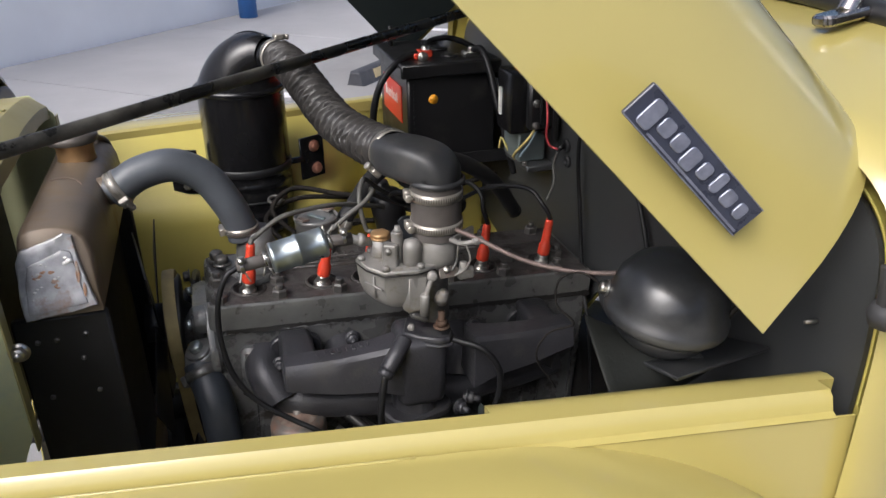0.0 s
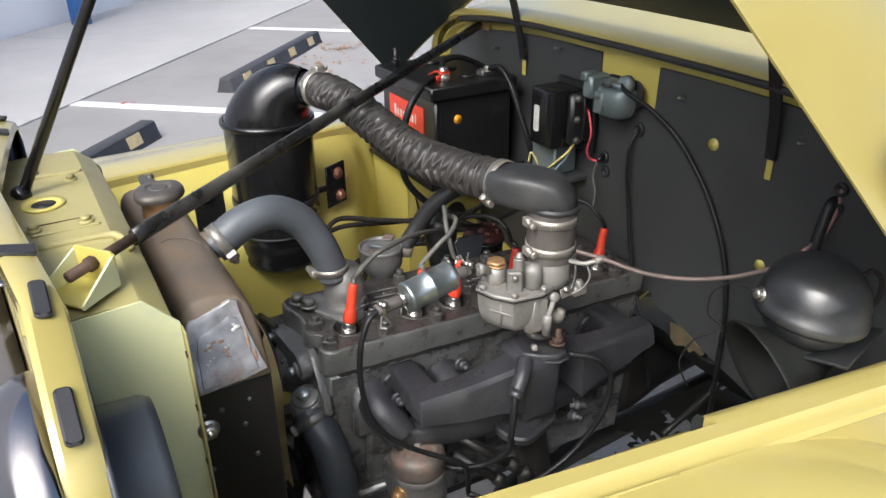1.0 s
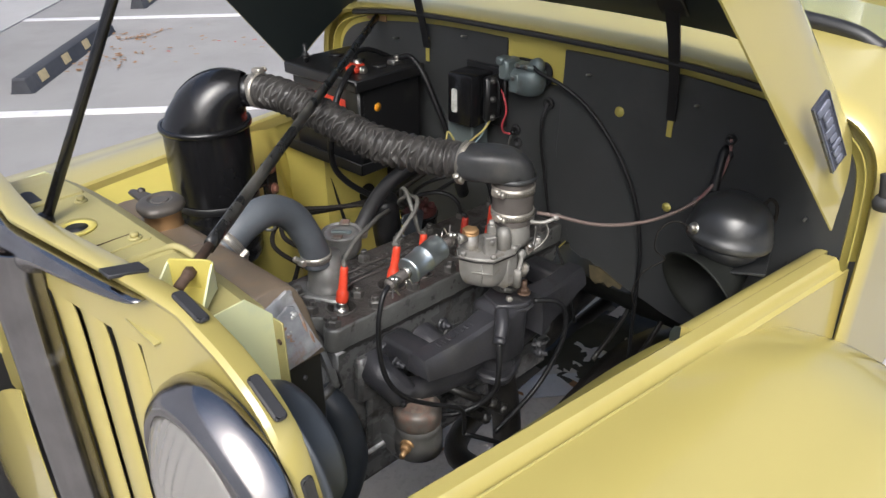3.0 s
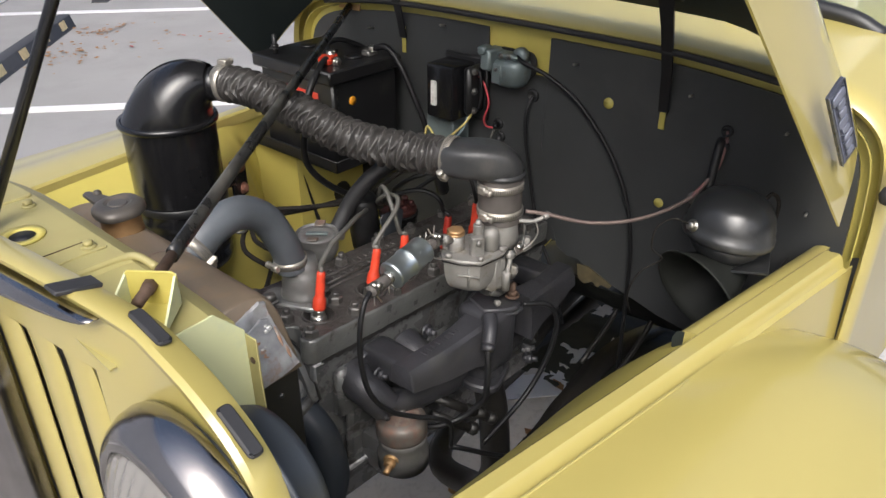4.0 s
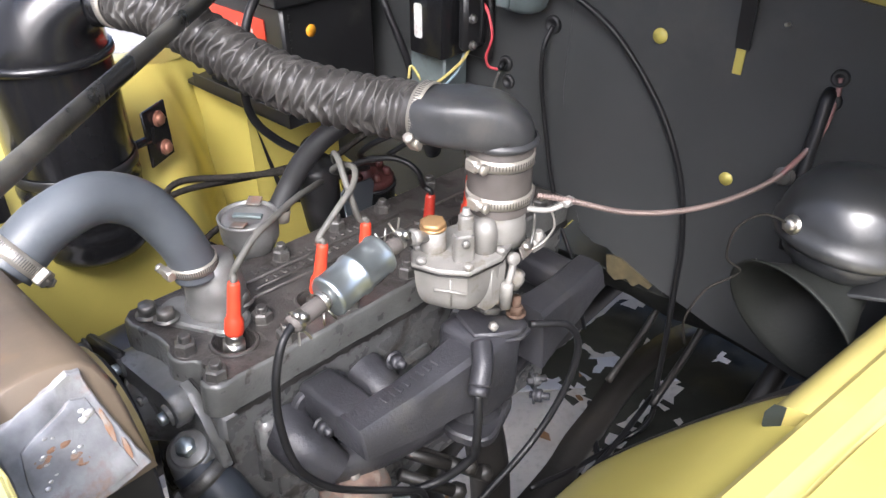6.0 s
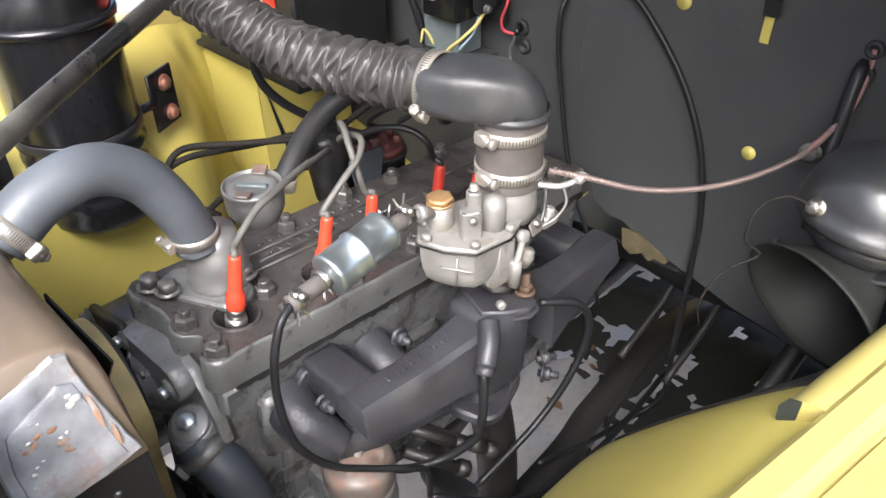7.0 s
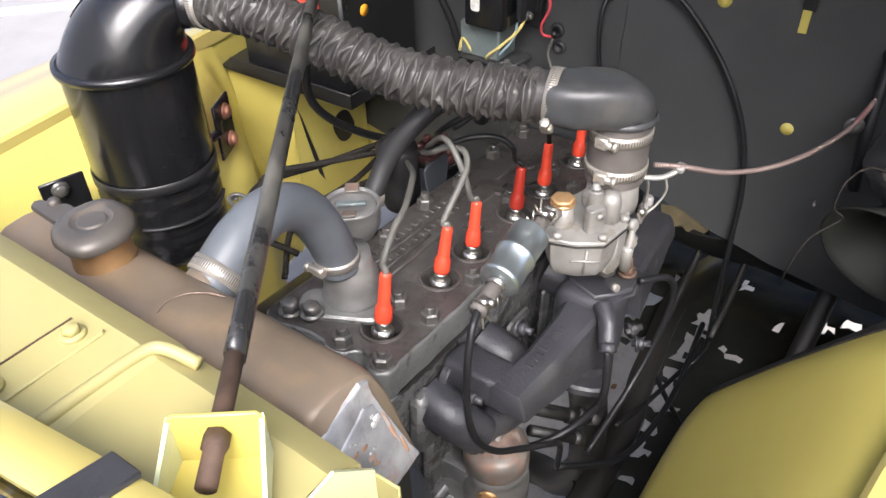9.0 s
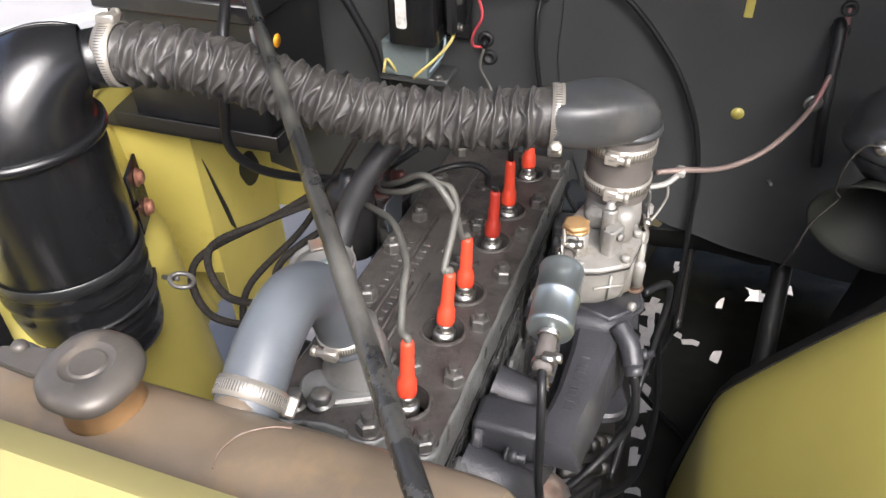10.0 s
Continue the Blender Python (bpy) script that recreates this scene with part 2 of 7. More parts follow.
    "asphalt": mat("asphalt", (0.27, 0.261, 0.256), 0.85, var=0.10, scale=1.3, bump=0.5, fine=140, dirt=(0.235, 0.226, 0.220), dirt_at=(0.5, 0.8), dirt_scale=2.2, deep=0.004),
    "concrete": mat("pale_concrete", (0.42, 0.41, 0.404), 0.85, var=0.08, scale=1.1, bump=0.35, fine=120, dirt=(0.40, 0.39, 0.385), dirt_at=(0.5, 0.8), dirt_scale=1.8, deep=0.003),
    "line": mat("road_marking_white", (0.66, 0.65, 0.66), 0.7, var=0.08, scale=12, bump=0.3, fine=160, dirt=(0.36, 0.35, 0.37), dirt_at=(0.58, 0.8), dirt_scale=18),
    "wall": mat("white_wall_paint", (0.88, 0.88, 0.89), 0.8, var=0.04, scale=1.5, bump=0.15, fine=60),
    "horn": mat("dusty_black_horn", (0.020, 0.021, 0.022), 0.34, var=0.2, scale=10, bump=0.04, coat=0.4, dirt=(0.06, 0.06, 0.058), dirt_at=(0.5, 0.8), dirt_scale=12),
    # near-black that puts shade into the colour: footwell, clutter, horn mouth
    "toe": mat("black_undersealed_toe_board", (0.011, 0.012, 0.010), 0.65, var=0.3, scale=9, bump=0.25, spec=0.3, dirt=(0.022, 0.021, 0.018), dirt_at=(0.55, 0.8)),
    "panel": mat("dusty_yellow_panel", (0.36, 0.32, 0.13), 0.42, var=0.1, scale=7, bump=0.04, dirt=(0.36, 0.31, 0.15), dirt_at=(0.55, 0.85), dirt_scale=6),
    "reflector": mat("lamp_reflector", (0.85, 0.84, 0.82), 0.25, metal=0.9, var=0.05, bump=0.0),
    "pad_concrete": mat("beige_concrete_pad", (0.62, 0.575, 0.52), 0.85, var=0.12, scale=5, bump=0.4, fine=160, deep=0.002, dirt=(0.48, 0.44, 0.39), dirt_at=(0.5, 0.75), dirt_scale=60),
    "far_wall": mat("dark_weathered_render", (0.10, 0.098, 0.09), 0.85, var=0.2, scale=1.2, bump=0.2, fine=40),
    "blue": mat("blue_post_paint", (0.055, 0.17, 0.46), 0.45, var=0.1, scale=8, bump=0.05),
    "stop_rubber": mat("recycled_rubber", (0.045, 0.047, 0.055), 0.75, var=0.2, scale=14, bump=0.3, dirt=(0.11, 0.105, 0.10), dirt_at=(0.55, 0.8), dirt_scale=9),
    "reflect": mat("reflective_patch", (0.62, 0.50, 0.27), 0.5, var=0.1, scale=30, bump=0.05),
    "leaf": mat("dry_leaf", (0.27, 0.14, 0.055), 0.75, var=0.3, scale=40, bump=0.2),
    "leaf_red": mat("red_leaf", (0.34, 0.06, 0.05), 0.7, var=0.25, scale=40, bump=0.2),
    "tyre": mat("tyre_rubber", (0.02, 0.02, 0.021), 0.7, var=0.15, scale=14, bump=0.2),
}


def glass(name, col=(1, 1, 1), rough=0.02, clear=1.0):
    m = bpy.data.materials.new(name)
    m.use_nodes = True
    b = m.node_tree.nodes["Principled BSDF"]
    b.inputs["Base Color"].default_value = (*col, 1)
    b.inputs["Transmission Weight"].default_value = clear
    b.inputs["Roughness"].default_value, b.inputs["IOR"].default_value = rough, 1.45
    return m


M["glass"] = glass("lamp_glass", (0.50, 0.48, 0.45), 0.10, 0.6)
M["screen"] = glass("windscreen_glass", (0.80, 0.86, 0.84), 0.01)


# ---- mesh tools ----
YC = 0.04   # the car's middle line
UP = Vector((0, 0, 1))


def shade(bm, sharp=38):
    for f in bm.faces:
        f.smooth = sharp > 0
    for e in bm.edges:
        if len(e.link_faces) == 2:
            e.smooth = e.calc_face_angle(0) < radians(sharp)
    return bm


def link(name, bm, material, sharp=38):
    shade(bm, sharp)
    me = bpy.data.meshes.new(name)
    bm.to_mesh(me)
    bm.free()
    for m in (material if isinstance(material, (list, tuple)) else (material,)):
        me.materials.append(M[m])
    return new(name, me)


def part(name, bm, material, parent, label="", sharp=38):
    """One mesh object under a thing or a part; its vertices are in the world's metres."""
    ob = link(name, bm, material, sharp)
    ob.parent = parent
    if parent.parent is None:
        ob.matrix_parent_inverse = parent.matrix_basis.inverted()
    return tagged(ob, label)


def again(ob, m, parent):
    """A further piece on the same mesh, placed by m."""
    o = new(ob.name.split(".")[0], ob.data)
    o.parent = parent
    if parent.parent is None:
        o.matrix_parent_inverse = parent.matrix_basis.inverted()
    o.matrix_basis = m
    if ob.get("label"):
        o["label"] = ob["label"]
    return o


def thing(name, at, label, category, group="", kind=""):
    ob = new(name)
    ob.empty_display_size = 0.02
    ob.matrix_basis = pose(*at)
    return tagged(ob, label, category, group, kind)


def B():
    return bmesh.new()


def box(bm, c, s, bevel=0.0, rot=None, seg=1):
    r = bmesh.ops.create_cube(bm, size=1)
    vs = r["verts"]
    bmesh.ops.scale(bm, vec=s, verts=vs)
    if bevel:
        es = list({e for v in vs for e in v.link_edges})
        vs = bmesh.ops.bevel(bm, geom=es, offset=bevel, segments=seg, affect="EDGES", profile=0.5)["verts"]
        vs = list({v for v in vs})
    m = Matrix.Translation(c) @ (rot.to_4x4() if rot is not None else Matrix())
    bmesh.ops.transform(bm, matrix=m, verts=vs)
    return bm


def turn_to(d):
    return Vector(d).to_track_quat("Z", "Y").to_matrix().to_4x4()


def lathe(bm, prof, at=(0, 0, 0), axis=(0, 0, 1), seg=28, cap=True):
    """Turns (radius, height) pairs round an axis through at."""
    m = Matrix.Translation(at) @ turn_to(axis)
    rings = []
    for r, z in prof:
        rings.append([bm.verts.new(m @ Vector((r * math.cos(a), r * math.sin(a), z))) for a in (2 * math.pi * k / seg for k in range(seg))])
    for a, b in zip(rings, rings[1:]):
        for k in range(seg):
            bm.faces.new((a[k], a[(k + 1) % seg], b[(k + 1) % seg], b[k]))
    if cap:
        if prof[0][0] > 1e-4:
            bm.faces.new(rings[0][::-1])
        if prof[-1][0] > 1e-4:
            bm.faces.new(rings[-1])
    return bm


def spline(pts, n=8):
    """A smooth line through the points (Catmull-Rom)."""
    p = [Vector(q) for q in pts]
    p = [2 * p[0] - p[1]] + p + [2 * p[-1] - p[-2]]
    out = []
    for i in range(1, len(p) - 2):
        for k in range(n):
            t = k / n
            a, b, c, d = p[i - 1:i + 3]
            out.append(0.5 * ((2 * b) + (c - a) * t + (2 * a - 5 * b + 4 * c - d) * t * t + (3 * b - a - 3 * c + d) * t ** 3))
    return out + [p[-2]]


def tube(bm, pts, r, seg=10, n=8, smooth=True, caps=True, squash=None):
    """A round bar along the points; r a number or a function of the share of its length."""
    line = spline(pts, n) if smooth and len(pts) > 2 else [Vector(q) for q in pts]
    length = [0.0]
    for a, b in zip(line, line[1:]):
        length.append(length[-1] + (b - a).length)
    t0 = (line[1] - line[0]).normalized()
    side = t0.orthogonal().normalized()
    rings = []
    for i, q in enumerate(line):
        t = (line[min(i + 1, len(line) - 1)] - line[max(i - 1, 0)]).normalized()
        side = (side - side.dot(t) * t).normalized()
        up = t.cross(side)
        rad = r(length[i] / length[-1]) if callable(r) else r
        rings.append([bm.verts.new(q + rad * (math.cos(a) * side + math.sin(a) * up)) for a in (2 * math.pi * k / seg for k in range(seg))])
    for a, b in zip(rings, rings[1:]):
        for k in range(seg):
            bm.faces.new((a[k], a[(k + 1) % seg], b[(k + 1) % seg], b[k]))
    if caps:
        bm.faces.new(rings[0][::-1])
        bm.faces.new(rings[-1])
    return bm


def prism(bm, outline, h, m=Matrix(), bevel=0.0):
    """A plate: a flat outline (x, y) raised by h along z, then placed by m."""
    bot = [bm.verts.new((x, y, 0)) for x, y in outline]
    top = [bm.verts.new((x, y, h)) for x, y in outline]
    k = len(bot)
    fs = [bm.faces.new(bot[::-1]), bm.faces.new(top)]
    for i in range(k):
        fs.append(bm.faces.new((bot[i], bot[(i + 1) % k], top[(i + 1) % k], top[i])))
    vs = bot + top
    if bevel:
        es = list({e for f in fs for e in f.edges})
        got = bmesh.ops.bevel(bm, geom=es, offset=bevel, segments=1, affect="EDGES", profile=0.5)
        vs = list({v for v in got["verts"]} | {v for v in vs if v.is_valid})
    bmesh.ops.transform(bm, matrix=m, verts=vs)
    return bm


def loft(bm, sections, close=False, caps=False):
    rows = [[bm.verts.new(p) for p in s] for s in sections]
    for a, b in zip(rows, rows[1:]):
        k = len(a)
        for i in range(k if close else k - 1):
            bm.faces.new((a[i], a[(i + 1) % k], b[(i + 1) % k], b[i]))
    if caps:
        bm.faces.new(rows[0][::-1])
        bm.faces.new(rows[-1])
    return bm


def sheet(bm, grid, thick):
    """A bent sheet of that thickness from a grid of points."""
    loft(bm, grid)
    bm.normal_update()
    bmesh.ops.recalc_face_normals(bm, faces=bm.faces)
    bmesh.ops.solidify(bm, geom=list(bm.faces), thickness=thick)
    return bm


def hexa(bm, at, r, h, axis=(0, 0, 1), washer=True):
    m = Matrix.Translation(at) @ turn_to(axis)
    if washer:
        lathe(bm, [(r * 1.35, 0), (r * 1.35, h * 0.18)], at, axis, 16)
    k0 = h * 0.15 if washer else 0
    a = [(r * math.cos(k * math.pi / 3), r * math.sin(k * math.pi / 3)) for k in range(6)]
    low, mid, top = [bm.verts.new(m @ Vector((x, y, k0))) for x, y in a], [bm.verts.new(m @ Vector((x, y, h * 0.85))) for x, y in a], \
        [bm.verts.new(m @ Vector((x * 0.8, y * 0.8, h))) for x, y in a]
    for p, q in ((low, mid), (mid, top)):
        for i in range(6):
            bm.faces.new((p[i], p[(i + 1) % 6], q[(i + 1) % 6], q[i]))
    bm.faces.new(top)
    bm.faces.new(low[::-1])
    return bm


def rounded(w, h, r, k=4):
    """A rounded oblong outline about the origin."""
    out = []
    for cx, cy, a0 in ((w / 2 - r, h / 2 - r, 0), (-w / 2 + r, h / 2 - r, 90), (-w / 2 + r, -h / 2 + r, 180), (w / 2 - r, -h / 2 + r, 270)):
        for i in range(k + 1):
            a = radians(a0 + 90 * i / k)
            out.append((cx + r * math.cos(a), cy + r * math.sin(a)))
    return out


def hose_clamp(parent, at, axis, r, screw, width=0.011, name="hose_clamp", metal="clamp"):
    """A worm-drive clamp as a part: slotted band, screw housing and screw. screw: the way from the axis to the housing."""
    ax = Vector(axis).normalized()
    c = part(name, lathe(B(), [(r, -width / 2), (r + 0.0014, -width / 2), (r + 0.0014, width / 2), (r, width / 2)], at, ax, 36, cap=False), metal, parent, "bright worm-drive band clamp")
    out = (Vector(screw) - Vector(screw).dot(ax) * ax).normalized()
    tang = ax.cross(out)
    p = Vector(at) + out * (r + 0.0045)
    rot = Matrix((tang, ax, out)).transposed()
    part("screw_housing", box(B(), p, (0.014, width * 1.1, 0.008), 0.0015, rot), metal, c)
    part("screw", hexa(lathe(B(), [(0.0042, -0.010), (0.0042, 0.006)], p + tang * 0.008, tang, 12), p + tang * 0.012, 0.0052, 0.005, tang, False), metal, c)
    bm = B()
    for k in range(62):
        a = radians(20 + 5.2 * k)
        d = (out * math.cos(a) - tang * math.sin(a))
        q = Vector(at) + d * (r + 0.0014)
        box(bm, q, (0.0009, width * 0.52, 0.0004), 0, Matrix((ax.cross(d), ax, d)).transposed())
    part("slotted_strip", bm, "nut", c)
    return c


E_ = pose(0, 0, 0.82, 0, 3.3, 0)   # the engine leans back; its own axes start at the front spark plug


def into(bm, m=E_):
    bmesh.ops.transform(bm, matrix=m, verts=bm.verts)
    return bm


# ---- the setting: car park, walkway, wall ----
U, V = Vector((0.663, 0.749, 0)), Vector((0.749, -0.663, 0))   # along the walkway; along the bay lines


def quad_slab(a, b, c, d, z0, z1):
    bm = B()
    lo, hi = [bm.verts.new((p[0], p[1], z0)) for p in (a, b, c, d)], [bm.verts.new((p[0], p[1], z1)) for p in (a, b, c, d)]
    bm.faces.new(hi)
    bm.faces.new(lo[::-1])
    for i in range(4):
        bm.faces.new((lo[i], lo[(i + 1) % 4], hi[(i + 1) % 4], hi[i]))
    bmesh.ops.recalc_face_normals(bm, faces=bm.faces)
    return bm


S = 400
ground = tagged(link("ground", quad_slab((-S, -S), (S, -S), (S, S), (-S, S), -0.3, 0), "asphalt"), "worn grey asphalt of a car park", "ground", kind="structure")
EDGE = Vector((-0.23, 4.47, 0))
walkway = thing("pavement", (EDGE.x, EDGE.y, 0), "pale concrete walkway beside the parking bays", "pavement", kind="structure")
for k in range(-9, 11):
    p, q = EDGE + U * (2.4 * k + 0.005), EDGE + U * (2.4 * k + 2.395)
    part("concrete_slab", quad_slab(p, q, q - V * 2.05, p - V * 2.05, -0.2, 0.012), "concrete", walkway)
WALL = EDGE - V * 2.08
p, q = WALL - U * 30, WALL + U * 40
tagged(link("wall_north", quad_slab(p, q, q - V * 0.3, p - V * 0.3, -0.2, 5.2), "wall"), "plain white painted wall", "wall", kind="structure")
tagged(link("parking_pad", quad_slab((0.02, -0.45), (1.5, -0.45), (1.5, 0.62), (0.02, 0.62), -0.05, 0.003), "pad_concrete"), "pale beige concrete under the parked car", "pavement", kind="structure")
LINE0 = Vector((0.02, 4.80, 0))
for k in (-1, 0, 1):
    s = LINE0 + U * (2.82 * k)
    tagged(link("bay_line", quad_slab(s - U * 0.05, s + U * 0.05, s + U * 0.05 + V * 5.2, s - U * 0.05 + V * 5.2, -0.05, 0.007), "line"),
           "worn white painted parking bay line", "road marking", "bay lines", "structure")


def wheel_stop(at):
    t = thing("wheel_stop", (0, 0, 0), "black rubber wheel stop with pale reflective patches on asphalt", "wheel stop", "wheel stops")
    prof = [(-0.078, 0), (-0.070, 0.012), (-0.045, 0.096), (-0.036, 0.102), (0.036, 0.102), (0.045, 0.096), (0.070, 0.012), (0.078, 0)]
    bm = B()
    secs = []
    for x, k in ((-0.915, 0.86), (-0.90, 1.0), (0.90, 1.0), (0.915, 0.86)):
        secs.append([Vector((x, y * k, z * k)) for y, z in prof])
    loft(bm, secs, close=True, caps=True)
    bmesh.ops.recalc_face_normals(bm, faces=bm.faces)
    part("body", bm, "stop_rubber", t)
    for x in (-0.66, -0.22, 0.22, 0.66):
        for sgn in (1, -1):
            sl = Vector((0, sgn * 0.025, -0.084)).normalized()
            nrm = Vector((0, sgn * 0.084, 0.025)).normalized()
            rot = Matrix((Vector((1, 0, 0)), sl, nrm)).transposed()
            part("patch", box(B(), Vector((x, sgn * 0.0565, 0.056)) + nrm * 0.001, (0.13, 0.066, 0.004), 0.001, rot), "reflect", t, "pale yellow reflective patch")
    t.matrix_basis = at
    return t


ang = math.degrees(math.atan2(U.y, U.x))
first = Vector((1.655, 5.15, 0)) - V * 0.06
stop0 = wheel_stop(pose(first.x, first.y, 0, 0, 0, ang))
for k in (-1, 1):
    p = first + U * (2.82 * k)
    copy_thing(stop0, pose(p.x, p.y, 0, 0, 0, ang))

# unseen plain dark walls that close the car park behind, added for reflections
for nm, a, b, z1, mt in (("wall_south", Vector((-16, -8.5, 0)), Vector((14, -8.5, 0)), 2.6, "far_wall"), ("wall_west", Vector((-15, -8.4, 0)), Vector((-15, 9, 0)), 3.4, "far_wall")):
    side_ = Vector((0, -0.3, 0)) if nm == "wall_south" else Vector((-0.3, 0, 0))
    tagged(link(nm, quad_slab(a, b, b + side_, a + side_, -0.2, z1), mt), "unseen plain dark wall closing the car park, added for reflections", "wall", kind="structure")
post = thing("bollard", (0.50, 8.05, 0.012), "blue painted steel post standing by the white wall", "bollard")
part("post", lathe(B(), [(0.10, 0.012), (0.10, 0.95), (0.085, 1.0), (0.0001, 1.02)], (0.50, 8.05, 0), seg=24), "blue", post)

rnd = random.Random(5)
for mname, spots, nn in (("leaf", [(1.75, 4.95, 0.35, 60), (2.3, 5.5, 0.3, 40), (2.6, 4.7, 0.8, 16), (0.9, 0.1, 0.3, 10)], "fallen_leaves"), ("leaf_red", [(0.35, 4.55, 0.2, 4), (2.5, 4.6, 0.5, 5)], "red_leaves")):
    bm = B()
    for cx, cy, sp, cnt in spots:
        for k in range(cnt):
            x, y, a, s = rnd.gauss(cx, sp * 0.6), rnd.gauss(cy, sp * 0.4), rnd.uniform(0, 6.3), rnd.uniform(0.012, 0.03)
            ca, sa = math.cos(a), math.sin(a)
            pts = [(-1, 0, .25), (-.35, .5, .1), (.4, .45, .3), (1, 0, .15), (.4, -.45, .35), (-.35, -.5, .12)]
            vs = [bm.verts.new((x + s * (px * ca - py * sa), y + s * (px * sa + py * ca), 0.006 + s * pz)) for px, py, pz in pts]
            bm.faces.new(vs[:4])
            bm.faces.new((vs[0], vs[3], vs[4], vs[5]))
    tagged(link(nn, bm, mname), "dry fallen leaves scattered on the asphalt", "leaves", kind="stuff")


# ---- the car: body ----
car = thing("car", (0.2, YC, 0), "pale yellow vintage open car with its hood raised", "car")


def Y(s, d):
    return YC + s * d


def rail_d(x):
    return 0.475 + 0.15 * x


RAILZ = 0.907
FW = [(0, 1.125), (0.25, 1.122), (0.40, 1.110), (0.485, 1.096), (0.535, 1.072), (0.562, 1.032), (0.570, 0.96), (0.572, 0.89)]   # firewall outline, half


def smooth_half(pts, n=4):
    return [(p.x, p.y) for p in spline([(a, b, 0) for a, b in pts], n)]


def both(half):
    """A half outline (d, z) from the middle to the side, mirrored into one line from left to right."""
    return [(Y(-1, d), z) for d, z in half[::-1]] + [(Y(1, d), z) for d, z in half[1:]]


fw = smooth_half(FW)


# firewall: yellow panel behind, dark boards on it
def upright(outline, x, thick):
    """A plate in the plane across the car: outline (y, z), from x back by thick."""
    m = Matrix(((0, 0, 1, x), (1, 0, 0, 0), (0, 1, 0, 0), (0, 0, 0, 1)))
    return m, thick


def cross_plate(outline, x, thick, bevel=0.0):
    m, t = upright(outline, x, thick)
    return prism(B(), outline, t, m, bevel)


prof = both(fw)
firewall = part("firewall", cross_plate(prof + [(Y(1, 0.572), 0.60), (0.16, 0.60), (0.02, 0.66), (-0.05, 0.755), (-0.10, 0.748), (-0.20, 0.722), (-0.30, 0.698), (Y(-1, 0.572), 0.676)], 0.520, 0.004), "yellow_in", car, "yellow painted steel firewall panel")
ins = [(YC + (y - YC) * 0.980, 0.9 + (z - 0.9) * 0.955) for y, z in prof]
right_in = [p for p in ins if p[0] < -0.018]
left_in = [p for p in ins if p[0] > 0.112]
part("insulation_board", cross_plate(right_in + [(-0.018, right_in[-1][1]), (-0.018, 1.052), (-0.012, 0.93), (-0.03, 0.84), (-0.045, 0.79), (-0.060, 0.742), (-0.085, 0.730), (-0.105, 0.734), (-0.128, 0.722), (-0.16, 0.716), (-0.19, 0.702), (-0.235, 0.694), (-0.27, 0.681), (-0.33, 0.674), (-0.40, 0.662), (Y(-1, 0.555), 0.655)], 0.512, 0.006, 0.0015),
     "board", firewall, "matt black insulation board")
part("insulation_board", cross_plate([(-0.016, 1.048), (0.112, 1.048), (0.112, left_in[0][1])] + left_in + [(Y(1, 0.555), 0.72), (0.14, 0.615), (0.01, 0.68), (-0.045, 0.752), (-0.080, 0.748), (-0.080, 0.80), (-0.06, 0.84), (-0.05, 0.93)], 0.5155, 0.0035, 0.001),
     "board", firewall, "matt black insulation board")
for y, z in ((-0.271, 1.070), (-0.073, 1.081), (-0.463, 0.939), (-0.414, 1.046), (0.211, 1.102), (-0.30, 0.80), (0.40, 1.07)):
    part("fastener", tube(B(), [(0.513, y, z), (0.495, y - 0.003, z + 0.004)], 0.0022, 6, smooth=False), "steel", firewall, "small bright board clip")
for y, z, r in ((-0.136, 1.030, 0.009), (-0.244, 0.888, 0.008)):
    part("board_hole", lathe(B(), [(r, 0), (r, 0.0012)], (0.5115, y, z), (-1, 0, 0.02), 14), "yellow_in", firewall, "yellow steel showing through a board hole")
for y, z, r in ((0.012, 1.012, 0.012), (0.084, 0.945, 0.011), (0.078, 0.921, 0.010), (-0.332, 1.030, 0.009), (-0.329, 1.005, 0.011)):
    part("grommet", lathe(B(), [(r, 0), (r * 0.95, 0.004), (r * 0.6, 0.006), (r * 0.5, 0.001)], (0.512 if y < -0.02 else 0.5155, y, z), (-1, 0, 0), 18), "rubber", firewall, "black rubber grommet")

# toe board's near-black stands for the shade below the firewall
toe = [[Vector((x, y, z + 0.004 * math.sin(40 * y + 9 * x))) for y in [-0.570 + 0.0355 * j for j in range(17)]] for x, z in ((0.524, 0.690), (0.545, 0.655), (0.60, 0.605), (0.68, 0.550), (0.78, 0.49))]
part("toe_board", sheet(B(), toe, 0.003), "toe", firewall, "toe board sloping back, near-black for the shade under the firewall", 60)

part("torn_edge", cross_plate([(-0.108, 0.724), (-0.130, 0.727), (-0.160, 0.715), (-0.181, 0.706), (-0.177, 0.699), (-0.162, 0.701), (-0.154, 0.692), (-0.143, 0.700), (-0.126, 0.690), (-0.113, 0.697)], 0.5085, 0.003), "tan", firewall, "torn dull tan edge of backing felt")

# cowl: lip round the firewall, top and sides running back to the windscreen
secs = []
